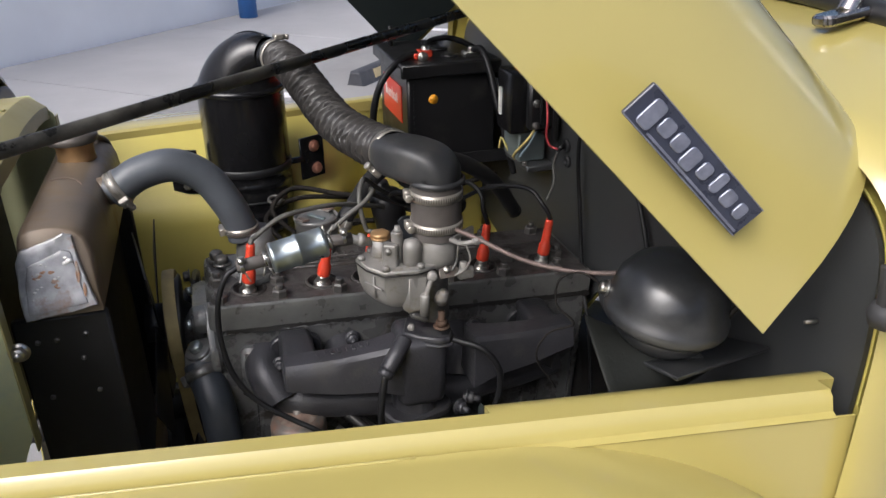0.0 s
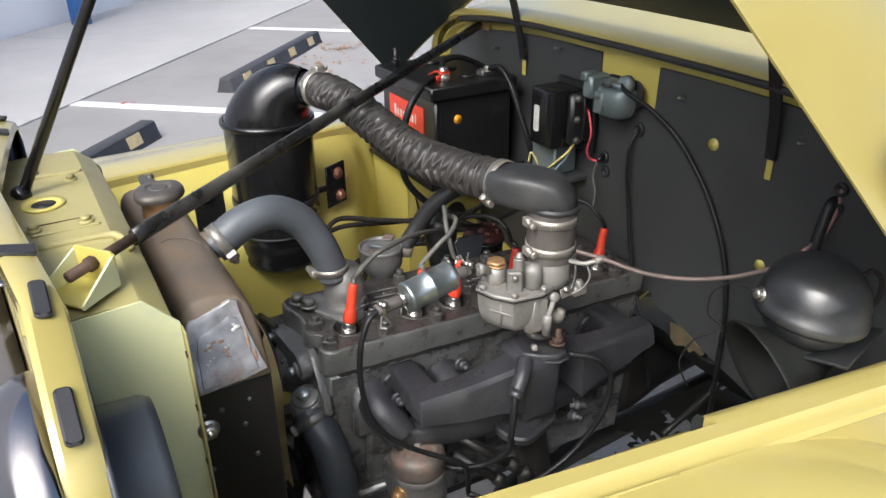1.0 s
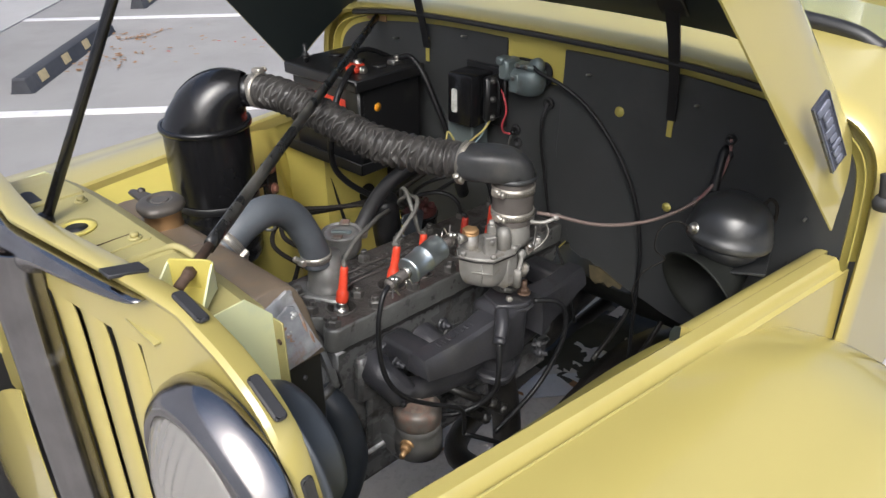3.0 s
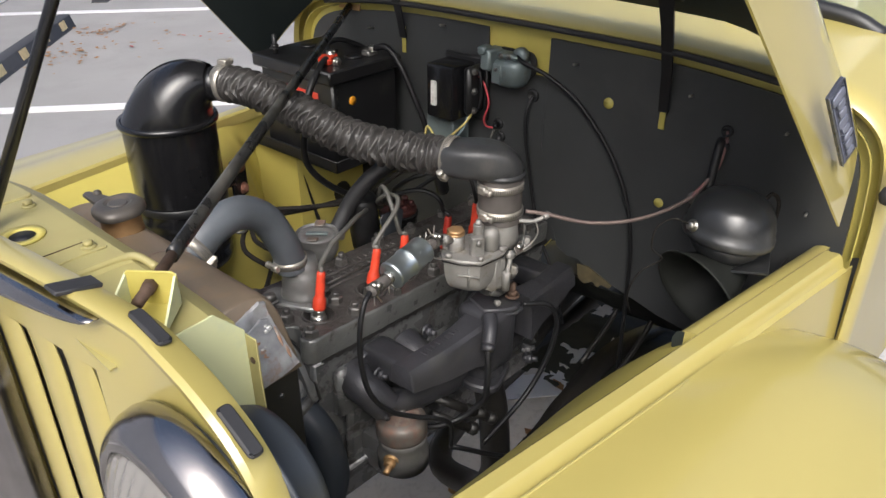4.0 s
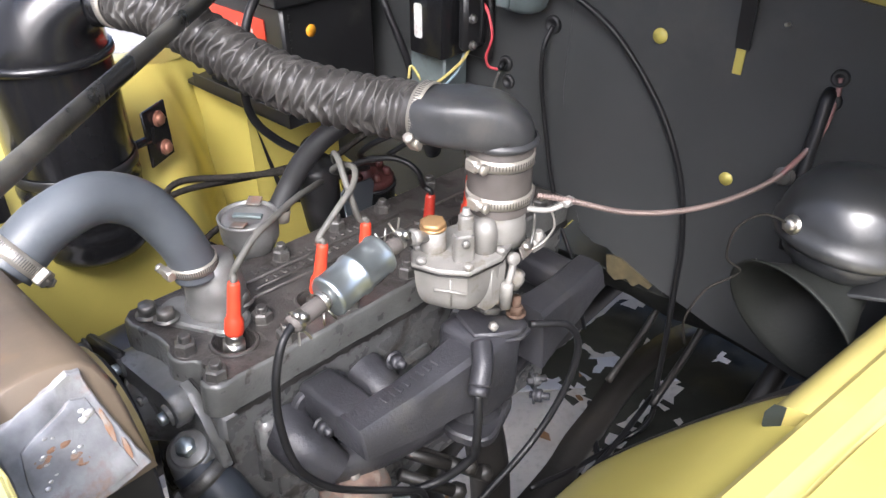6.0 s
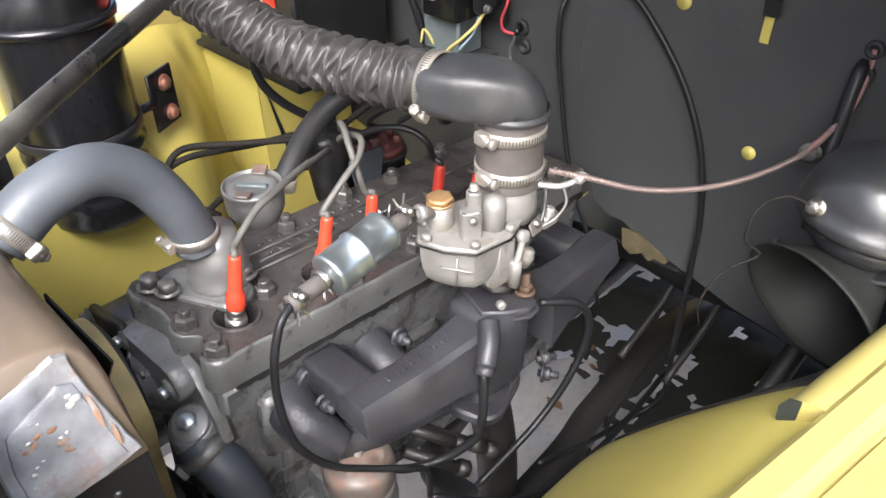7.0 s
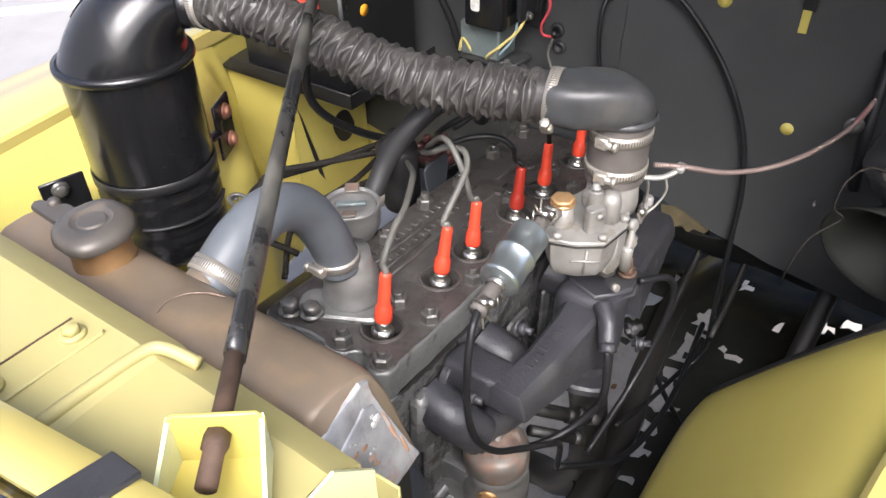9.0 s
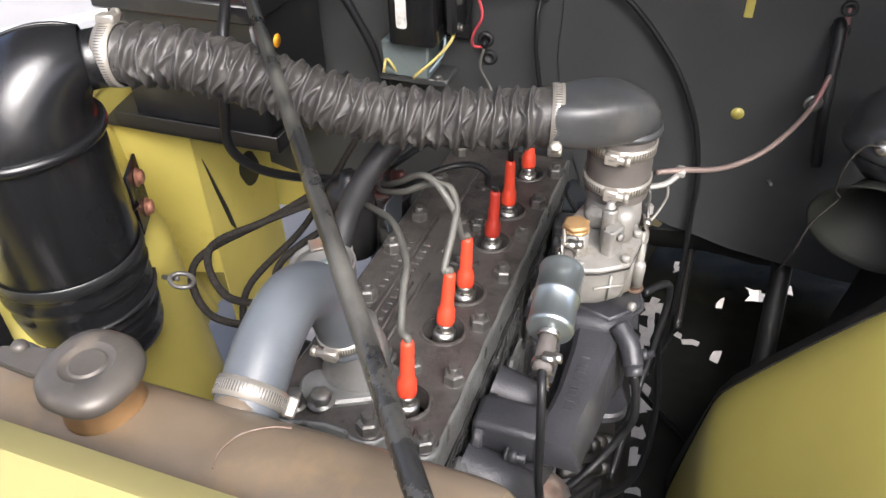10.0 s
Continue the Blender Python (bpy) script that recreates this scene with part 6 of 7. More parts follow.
part("linkage", tube(B(), [(0.243, -0.168, 0.892), (0.250, -0.166, 0.905), (0.252, -0.164, 0.922), (0.262, -0.150, 0.930)], 0.0017, 8), "nut", carb, "thin bent linkage wire")
bm = lathe(B(), [(0.0058, -0.014), (0.0064, 0.012), (0.0046, 0.015), (0.0001, 0.0152)], (0.207, -0.169, 0.851), (0.05, 0, 1), 16)
part("adjuster", tube(bm, [(0.2080, -0.169, 0.862), (0.213, -0.169, 0.876), (0.217, -0.168, 0.886)], 0.0034, 8), "alloy", carb)
part("adjuster_head", lathe(B(), [(0.0066, 0), (0.0066, 0.006), (0.005, 0.0075), (0.0001, 0.0075)], (0.2185, -0.164, 0.887), (-0.2, -0.9, 0.3), 16), "alloy", carb)
part("mount_nut", hexa(tube(B(), [(0.229, -0.166, 0.812), (0.229, -0.166, 0.836)], 0.0045, 8, smooth=False), (0.229, -0.166, 0.814), 0.0078, 0.010), "rust", carb, "rusty carburettor nut")
bm = hexa(B(), (0.190, -0.166, 0.822), 0.0048, 0.007, (-0.4, -1, 0.2), False)
part("idle_screw", bm, "alloy", carb)
# choke lever and throttle cable end
bm = tube(B(), [(0.242, -0.160, 0.931), (0.252, -0.178, 0.932), (0.266, -0.190, 0.938)], 0.003, 8)
box(bm, (0.268, -0.190, 0.939), (0.014, 0.010, 0.008), 0.002)
tube(bm, [(0.256, -0.180, 0.932), (0.261, -0.182, 0.912), (0.256, -0.176, 0.895), (0.246, -0.168, 0.885)], 0.0013, 6)
box(bm, (0.262, -0.163, 0.884), (0.022, 0.010, 0.016), 0.003)
lathe(bm, [(0.0055, 0), (0.0055, 0.007), (0.004, 0.009)], (0.258, -0.166, 0.892), seg=14)
box(bm, (0.262, -0.150, 0.930), (0.04, 0.006, 0.012), 0.002, Matrix.Rotation(radians(30), 3, "Z"))
part("choke_linkage", bm, "alloy", carb, "dull choke lever and clip")
th_pts = [(0.248, -0.168, 0.946), (0.268, -0.192, 0.941), (0.310, -0.228, 0.9245), (0.355, -0.262, 0.9195), (0.405, -0.292, 0.924), (0.455, -0.318, 0.941), (0.492, -0.332, 0.972), (0.508, -0.334, 1.005), (0.513, -0.332, 1.030)]
cab = thing("choke_cable", (0.27, -0.19, 0.94), "coiled pinkish-brown control cable looping to the firewall", "cable")


def coil_r(base, turns, amp):
    return lambda k: base + amp * math.sin(2 * math.pi * turns * k)


part("sheath", tube(B(), th_pts[:7], coil_r(0.0029, 110, 0.00028), 8, 80), "throttle", cab)
part("sheath", tube(B(), th_pts[5:], 0.0029, 8, 10), "throttle_red", cab, "pinkish-brown sheath near the firewall")

# fuel filter in its line
ff = part("fuel_filter", lathe(B(), [(0.006, -0.038), (0.008, -0.035), (0.0165, -0.0345), (0.0188, -0.033), (0.0196, -0.0305), (0.0188, -0.0285), (0.0188, -0.003), (0.0202, -0.0016), (0.0202, 0.0016), (0.0188, 0.003), (0.0188, 0.0285), (0.0196, 0.0305), (0.0188, 0.033), (0.0165, 0.0345), (0.008, 0.035), (0.006, 0.038)],
                               (0.066, -0.112, 0.9215), (0.95, 0.07, 0.15), 48), "zinc", eng, "bright zinc-plated inline fuel filter", 28)
part("rubber_end", tube(B(), [(0.036, -0.1145, 0.9165), (-0.008, -0.118, 0.913)], 0.0078, 14, smooth=False), "sleeve", ff, "grey rubber fuel hose stub")
part("rubber_end", tube(B(), [(0.098, -0.110, 0.926), (0.132, -0.1075, 0.925)], 0.0078, 14, smooth=False), "sleeve", ff, "grey rubber fuel hose stub")
part("inlet_fitting", hexa(tube(B(), [(0.126, -0.1075, 0.9265), (0.158, -0.108, 0.916)], 0.0060, 10, smooth=False), (0.140, -0.1075, 0.9225), 0.0085, 0.009, (0.95, 0, -0.3), False), "alloy", ff)
for k, x in enumerate((-0.002, 0.026, 0.104, 0.122)):
    c = Vector((x, -0.1175 + 0.08 * max(0, x) , 0.9135 + 0.12 * x))
    bm = lathe(B(), [(0.0082, -0.002), (0.0094, -0.002), (0.0094, 0.002), (0.0082, 0.002)], c, (0.95, 0.07, 0.13), 18, cap=False)
    dd = (Vector((0.1, -0.35, -1)) if k < 2 else Vector((0, 0.2, 1))).normalized()
    for w in (-0.004, 0.004):
        tube(bm, [c + dd * 0.008 + Vector((w * 0.4, 0, 0)), c + dd * 0.020 + Vector((w * 1.6, 0, 0))], 0.0011, 6, smooth=False)
    if k in (0, 3):
        box(bm, c + Vector((0, -0.004, 0.010)), (0.010, 0.010, 0.006), 0.002)
        lathe(bm, [(0.004, 0), (0.004, 0.006)], c + Vector((0, -0.008, 0.010)), (0, -1, 0.2), 10)
    part("wire_clip", bm, "steel", ff, "bright wire hose clip")
part("fuel_line", tube(B(), [(-0.006, -0.118, 0.913), (-0.022, -0.122, 0.903), (-0.035, -0.126, 0.872), (-0.038, -0.128, 0.825), (-0.030, -0.132, 0.775), (-0.006, -0.140, 0.735), (0.030, -0.152, 0.708), (0.060, -0.165, 0.692), (0.085, -0.170, 0.668), (0.09, -0.168, 0.62)], 0.0036, 10), "wire_black", eng, "thin black fuel line")

# fuel pump with its bowl
fp = part("fuel_pump", lathe(B(), [(0.038, 0.594), (0.038, 0.622), (0.033, 0.630), (0.036, 0.638), (0.036, 0.648), (0.031, 0.651)], (0.043, -0.115, 0), seg=28), "housing", eng, "fuel pump with a rusty metal dome")
part("dome", lathe(B(), [(0.036, 0.648), (0.0372, 0.653), (0.0372, 0.668), (0.0355, 0.675), (0.031, 0.679), (0.018, 0.6835), (0.006, 0.685), (0.006, 0.691), (0.0001, 0.692)], (0.043, -0.114, 0), seg=36), "sediment", fp, "dull rusty sediment dome")
part("rust_ring", lathe(B(), [(0.026, 0.6815), (0.013, 0.6853), (0.0065, 0.6865)], (0.043, -0.114, 0), seg=24, cap=False), "rust_pale", fp, "pinkish rust on the dome")
part("fitting", hexa(tube(B(), [(0.008, -0.125, 0.622), (-0.012, -0.135, 0.622)], 0.005, 8, smooth=False), (0.010, -0.124, 0.622), 0.009, 0.012, (-1, -0.4, 0)), "brass", fp)
part("pump_body", box(B(), (0.045, -0.075, 0.60), (0.06, 0.06, 0.07), 0.012, seg=2), "engine", fp)

# oil filler tube, cap and breather
OF = (0.1205, 0.139, 0)
of = part("oil_filler", lathe(B(), [(0.017, 0.72), (0.017, 0.790), (0.0205, 0.806), (0.0275, 0.818), (0.0325, 0.828), (0.0335, 0.842), (0.0330, 0.851), (0.0345, 0.853), (0.0345, 0.857), (0.0330, 0.858), (0.0318, 0.857), (0.0312, 0.850), (0.0001, 0.849)], OF, seg=40), "housing", eng, "grey oil filler cup with an eared cap")
part("cap_disc", lathe(B(), [(0.0300, 0.850), (0.0295, 0.8545), (0.0190, 0.8555), (0.0165, 0.8530), (0.0001, 0.8530)], OF, seg=32), "housing", of, "dull grey pressed cap")
part("cap_bar", box(B(), (OF[0], OF[1], 0.8555), (0.034, 0.008, 0.004), 0.001, Matrix.Rotation(radians(128), 3, "Z")), "wiper", of)
for a in (radians(215), radians(38)):
    part("cap_ear", box(B(), (OF[0] + 0.0275 * math.cos(a), OF[1] + 0.0275 * math.sin(a), 0.8595), (0.016, 0.017, 0.003), 0.001, Matrix.Rotation(a, 3, "Z") @ Matrix.Rotation(radians(-10), 3, "Y")), "sediment", of, "tarnished brown cap ear")
part("breather_hose", tube(B(), [(0.163, 0.142, 0.843), (0.171, 0.142, 0.853), (0.186, 0.139, 0.875), (0.199, 0.129, 0.900), (0.219, 0.112, 0.928), (0.250, 0.098, 0.945), (0.300, 0.100, 0.945), (0.36, 0.12, 0.92), (0.42, 0.15, 0.87), (0.47, 0.18, 0.80)], 0.0128, 14), "rubber", eng, "dark grey rubber breather hose")
part("hose_end", lathe(B(), [(0.0135, -0.004), (0.0148, -0.003), (0.0148, 0.010), (0.010, 0.012)], (0.163, 0.142, 0.841), (-0.3, 0.0, -0.95), 16), "clamp", eng)

# distributor and coil on the right flank
dist = part("distributor", lathe(B(), [(0.026, 0.70), (0.028, 0.765), (0.033, 0.772), (0.0335, 0.806), (0.036, 0.808), (0.036, 0.813), (0.033, 0.814)], (0.325, 0.160, 0), seg=32), "black", eng, "black distributor body with a dark red top")
part("distributor_cap", lathe(B(), [(0.0335, 0.812), (0.0335, 0.820), (0.031, 0.824), (0.012, 0.826), (0.010, 0.834), (0.0001, 0.835)], (0.325, 0.160, 0), seg=32), "dist", dist, "dark red-brown moulded cap")
for k in range(6):
    a = radians(60 * k + 12)
    part("terminal", lathe(B(), [(0.006, 0.820), (0.0055, 0.831), (0.004, 0.833)], (0.325 + 0.024 * math.cos(a), 0.160 + 0.024 * math.sin(a), 0), seg=12), "dist", dist)
part("clip", box(B(), (0.2895, 0.15, 0.800), (0.003, 0.010, 0.045), 0.001), "nut", dist)
part("coil_bracket", prism(B(), [(0.246, 0.836), (0.254, 0.843), (0.298, 0.840), (0.303, 0.832), (0.291, 0.770), (0.262, 0.770)], 0.003, Matrix(((1, 0, 0, 0), (0, 0, -1, 0.128), (0, 1, 0, 0), (0, 0, 0, 1))), 0.001), "bucket", eng, "blue-grey steel coil bracket")
part("coil", lathe(B(), [(0.0001, -0.05), (0.026, -0.048), (0.027, 0.05), (0.02, 0.056), (0.012, 0.06), (0.009, 0.075), (0.0001, 0.076)], (0.245, 0.165, 0.82), (-0.2, -0.1, 1), 24), "black_satin", eng, "black ignition coil")
for pts in ([(0.10, 0.19, 0.80), (0.06, 0.22, 0.84), (0.10, 0.26, 0.86), (0.17, 0.24, 0.85), (0.24, 0.19, 0.85)], [(0.08, 0.20, 0.78), (0.05, 0.24, 0.82), (0.11, 0.29, 0.83), (0.20, 0.24, 0.84), (0.30, 0.19, 0.85)],
            [(0.10, 0.18, 0.77), (0.15, 0.22, 0.80), (0.22, 0.20, 0.81), (0.29, 0.17, 0.80)], [(0.06, 0.21, 0.75), (0.13, 0.25, 0.78), (0.24, 0.23, 0.80), (0.35, 0.22, 0.84), (0.45, 0.22, 0.86)]):
    part("loom", tube(B(), pts, 0.0042, 8), "cloth", eng, "old brown cloth-covered wire")


# ---- air cleaner ----
AC = (0.040, 0.388, 0)
ac = thing("air_cleaner", (0.04, 0.388, 0.74), "tall glossy black canister air cleaner with a domed outlet", "air cleaner")
body_p = [(0.0001, 0.742), (0.030, 0.742), (0.060, 0.748), (0.0675, 0.756), (0.0705, 0.768), (0.0685, 0.776), (0.0715, 0.782), (0.0715, 0.796), (0.069, 0.800), (0.0725, 0.806), (0.0725, 0.832), (0.0700, 0.838),
          (0.0740, 0.844), (0.0740, 0.850), (0.0700, 0.855), (0.0725, 0.860), (0.0728, 1.000), (0.0728, 1.012)]
part("canister", lathe(B(), body_p, AC, seg=48), "black", ac, "", 60)
part("lip", lathe(B(), [(0.0725, 1.004), (0.0775, 1.005), (0.0785, 1.009), (0.0775, 1.014), (0.0725, 1.014)], AC, seg=48, cap=False), "black", ac)
part("band", lathe(B(), [(0.0735, 0.864), (0.0748, 0.865), (0.0748, 0.877), (0.0735, 0.878)], AC, seg=48, cap=False), "black_satin", ac, "black mounting band")
# domed top that turns into the outlet
out_dir = Vector((0.060, -0.075, 0)).normalized()
across = Vector((-out_dir.y, out_dir.x, 0))
pivot = Vector((AC[0], AC[1], 1.012)) + out_dir * 0.0725
secs = []
for k in range(15):
    ph = radians(90 * k / 14)
    u = k / 14
    near, far, w = 0.016 * u ** 1.5, 0.145 - 0.073 * u ** 0.85, 0.0725 - 0.044 * u ** 1.4
    arm = -out_dir * math.cos(ph) + UP * math.sin(ph)
    c = pivot + UP * (0.014 * u) + out_dir * (0.004 * u) + arm * ((near + far) / 2)
    secs.append([c + arm * ((far - near) / 2 * math.cos(a)) + across * (w * math.sin(a)) for a in [2 * math.pi * j / 40 for j in range(40)]])
bm = loft(B(), secs, close=True)
bmesh.ops.recalc_face_normals(bm, faces=bm.faces)
part("dome", bm, "black", ac, "", 60)
part("dome_seam", tube(B(), [sec[0] + UP * 0.0004 for sec in secs[3:]], 0.0016, 6, smooth=False), "black", ac)
part("outlet", tube(B(), [(0.080, 0.341, 1.065), (0.102, 0.306, 1.069)], 0.0265, 26, smooth=False), "black", ac)
part("mount_bracket", box(B(), (0.152, 0.386, 0.870), (0.052, 0.004, 0.078), 0.001, Matrix.Rotation(radians(28), 3, "Z")), "black", ac, "black mounting bracket with coppery bolts")
part("bracket_arm", tube(B(), [(0.10, 0.37, 0.870), (0.135, 0.378, 0.870)], 0.006, 8, smooth=False), "black", ac)
part("mount_bracket", box(B(), (-0.072, 0.402, 0.860), (0.050, 0.004, 0.082), 0.001, Matrix.Rotation(radians(-14), 3, "Z")), "black", ac, "black mounting bracket with coppery bolts")
nb = Vector((0.47, -0.88, 0))
for p in ((0.156, 0.385, 0.891), (0.159, 0.387, 0.848)):
    part("bracket_bolt", lathe(hexa(B(), Vector(p), 0.0085, 0.008, nb, False), [(0.011, 0), (0.011, 0.002)], p, nb, 16), "copper", ac, "coppery rusted bolt head")
for p in ((-0.077, 0.400, 0.890), (-0.070, 0.402, 0.835)):
    part("bracket_bolt", lathe(hexa(B(), Vector(p), 0.0075, 0.008, (-0.25, -0.97, 0), False), [(0.010, 0), (0.010, 0.002)], p, (-0.25, -0.97, 0), 16), "nut", ac)
bm = tube(B(), [(0.088, 0.322, 0.815), (0.080, 0.300, 0.826), (0.0745, 0.290, 0.832)], 0.003, 8)
ring = [Vector((0.070, 0.280, 0.836)) + Vector((0.010 * math.cos(a), 0.013 * math.sin(a), 0.002 * math.sin(a))) for a in [2 * math.pi * k / 16 for k in range(17)]]
tube(bm, ring, 0.0026, 8, smooth=False, caps=False)
part("wing_loop", bm, "nut", ac, "wire loop of the bowl clip")
part("clip_wire", tube(B(), [Vector((AC[0] + 0.0735 * math.cos(a), AC[1] + 0.0735 * math.sin(a), 0.818)) for a in [radians(-150 + 12 * k) for k in range(10)]], 0.0022, 6), "black_satin", ac)

# ---- air hose: corrugated, with elbow, sleeve and clamps ----
ah = thing("air_hose", (0.15, 0.1, 1.02), "dusty black corrugated rubber air hose to the carburettor", "hose")
path = [(0.1955, -0.081, 1.0195), (0.186, -0.042, 1.0165), (0.173, 0.003, 1.0150), (0.157, 0.060, 1.0175), (0.145, 0.110, 1.027), (0.134, 0.160, 1.042), (0.123, 0.210, 1.058), (0.112, 0.258, 1.068), (0.102, 0.306, 1.069)]
line_ = spline(path, 72)
ln = [0.0]
for a, b in zip(line_, line_[1:]):
    ln.append(ln[-1] + (b - a).length)
TURNS, SEG = 26.0, 96
bm = B()
rings = []
side = (line_[1] - line_[0]).normalized().orthogonal().normalized()
for i, q in enumerate(line_):
    t = (line_[min(i + 1, len(line_) - 1)] - line_[max(i - 1, 0)]).normalized()
    side = (side - side.dot(t) * t).normalized()
    upv = t.cross(side)
    k = ln[i] / ln[-1]
    fade = min(1, max(0, (k - 0.035) / 0.03), max(0, (0.985 - k) / 0.02))
    ring_ = []
    for j in range(SEG):
        a = 2 * math.pi * j / SEG
        ph = (k * TURNS + a / (2 * math.pi) + 0.06 * math.sin(2 * a + 23 * k)) % 1.0
        cross = (ph + 0.5 + 0.30 * math.sin(3 * a + 1.4 * math.sin(19 * k)) + 0.08 * math.sin(7 * a + 31 * k)) % 1.0   # folds that cross the turns
        rib = max(math.exp(-((ph - 0.5) / 0.20) ** 2), 0.66 * math.exp(-((cross - 0.5) / 0.13) ** 2))
        wrinkle = 0.0005 * math.sin(9 * a + 4 * ph * math.pi + 40 * k)
        ring_.append(bm.verts.new(q + (0.0262 + fade * (0.0068 * rib - 0.0038 + wrinkle)) * (math.cos(a) * side + math.sin(a) * upv)))
    rings.append(ring_)
for a, b in zip(rings, rings[1:]):
    for j in range(SEG):
        bm.faces.new((a[j], a[(j + 1) % SEG], b[(j + 1) % SEG], b[j]))
part("bellows", bm, "bellow", ah, "", 80)
hose_clamp(ah, (0.102, 0.307, 1.069), (-0.2, 0.97, 0), 0.0278, (0.1, 0.0, 1), 0.016)
def spow(v, p=0.82):
    """Squares a circle's sine a little."""
    return math.copysign(abs(v) ** p, v)


# elbow: flattened bend from the hose down on to the sleeve
el = [(0.192, -0.070, 1.020), (0.200, -0.092, 1.020), (0.213, -0.112, 1.020), (0.228, -0.128, 1.016)]
secs = []
pl = spline(el + [(0.235, -0.134, 1.008), (0.235, -0.134, 1.001), (0.235, -0.134, 0.994)], 8)
for i, q in enumerate(pl):
    t = (pl[min(i + 1, len(pl) - 1)] - pl[max(i - 1, 0)]).normalized()
    sd = Vector((0.62, 0.78, 0))
    sd = (sd - sd.dot(t) * t).normalized()
    upv = t.cross(sd)
    k = i / (len(pl) - 1)
    r_ = 0.0256 + 0.0046 * math.sin(min(1, k * 1.2) * math.pi) ** 0.6
    flat_ = math.sin(min(1, k / 0.66) * math.pi) ** 0.7
    fl = 0.94 - 0.13 * flat_ + 0.12 * max(0, k - 0.62) / 0.38
    pw = 0.86 - 0.34 * flat_
    secs.append([q + r_ * (1.08 * spow(math.cos(a), pw) * sd + fl * spow(math.sin(a), pw) * upv) for a in [2 * math.pi * j / 48 for j in range(48)]])
bm = loft(B(), secs, close=True)
lathe(bm, [(0.0325, -0.004), (0.0345, -0.002), (0.0350, 0.0), (0.0345, 0.002), (0.032, 0.004)], (0.2345, -0.1335, 1.000), (0, 0, 1), 32, cap=False)
part("elbow", bm, "elbow", ah, "smooth moulded black rubber elbow", 80)
hose_clamp(ah, (0.194, -0.0765, 1.020), (-0.24, 0.97, 0.02), 0.0276, (-0.75, -0.2, -0.75), 0.011)
part("sleeve", lathe(B(), [(0.0305, 0.928), (0.0308, 0.935)] + [(0.0306 + 0.0004 * (k % 2), 0.936 + 0.0012 * k) for k in range(45)] + [(0.0300, 0.993), (0.0290, 1.001)], (0.234, -0.133, 0), seg=36, cap=False), "sleeve", ah, "ribbed dark rubber sleeve")
hose_clamp(ah, (0.234, -0.133, 0.983), (0, 0, 1), 0.0312, (-0.97, 0.10, 0), 0.011)
hose_clamp(ah, (0.234, -0.133, 0.944), (0, 0, 1), 0.0312, (-0.98, 0.02, 0), 0.011)

# ---- battery on its tray ----
bat = thing("battery", (0.39, 0.41, 0.868), "black car battery with a red label and red terminal", "battery")
BX0, BX1, BY0, BY1 = 0.315, 0.478, 0.306, 0.512
case = part("case", box(B(), ((BX0 + BX1) / 2, (BY0 + BY1) / 2, 0.945), (BX1 - BX0, BY1 - BY0, 0.155), 0.004), "plastic", bat)
part("lid", box(B(), ((BX0 + BX1) / 2 - 0.002, (BY0 + BY1) / 2, 1.030), (BX1 - BX0 + 0.020, BY1 - BY0 + 0.018, 0.024), 0.003), "plastic", bat, "overhanging black lid")
for y in (0.345, 0.41, 0.475):
    part("cell_cap", lathe(B(), [(0.016, 1.042), (0.016, 1.046), (0.013, 1.047)], (0.405, y, 0), seg=18), "plastic", bat)
bm = box(B(), (BX0 - 0.001, 0.412, 0.962), (0.002, 0.135, 0.066), 0.0004)
part("label", bm, "label_red", bat, "red label with plain pale shapes")
bm = B()
for k, (w, h) in enumerate(((0.012, 0.02), (0.009, 0.013), (0.007, 0.013), (0.009, 0.013), (0.004, 0.02), (0.009, 0.013), (0.008, 0.013), (0.006, 0.018))):
    box(bm, (BX0 - 0.0022, 0.455 - 0.0115 * k, 0.966 + (h - 0.013) / 2), (0.0008, w * 0.62, h))
part("label_shape", bm, "label_white", bat)
part("orange_sticker", lathe(B(), [(0.0085, 0), (0.0085, 0.0006)], (0.362, BY0 - 0.0002, 0.978), (0, -1, 0), 20), "label_orange", bat, "round orange sticker")
bm = B()
for k in range(9):
    box(bm, (BX0 + 0.012, BY0 - 0.0008, 0.915 + 0.011 * k), (0.003, 0.002, 0.006))
part("case_rib", bm, "plastic", bat)
tm = part("terminal_clamp", box(B(), (0.362, 0.362, 1.047), (0.028, 0.022, 0.014), 0.003), "red", bat, "red battery terminal clamp")
part("post", lathe(B(), [(0.009, 1.042), (0.0085, 1.060), (0.0001, 1.061)], (0.366, 0.362, 0), seg=18), "steel", tm)
part("clamp_jaw", box(B(), (0.345, 0.352, 1.047), (0.016, 0.030, 0.010), 0.002), "red", tm)
part("bolt", hexa(tube(B(), [(0.352, 0.330, 1.047), (0.352, 0.376, 1.047)], 0.004, 8, smooth=False), (0.352, 0.332, 1.047), 0.007, 0.008, (0, -1, 0)), "steel", tm)
tn = part("terminal_clamp", box(B(), (0.440, 0.335, 1.047), (0.03, 0.022, 0.012), 0.003), "nut", bat, "grey battery terminal clamp")
part("bolt", hexa(B(), (0.440, 0.330, 1.050), 0.007, 0.010), "steel", tn)
part("hold_down_stud", hexa(tube(B(), [(0.330, 0.480, 1.04), (0.330, 0.480, 1.078)], 0.0045, 8, smooth=False), (0.330, 0.480, 1.052), 0.008, 0.008), "black_satin", bat)
tray = thing("battery_tray", (0.39, 0.41, 0.84), "black steel battery tray fixed to the apron", "battery tray")
bm = box(B(), (0.398, 0.430, 0.861), (0.205, 0.288, 0.006), 0.001)
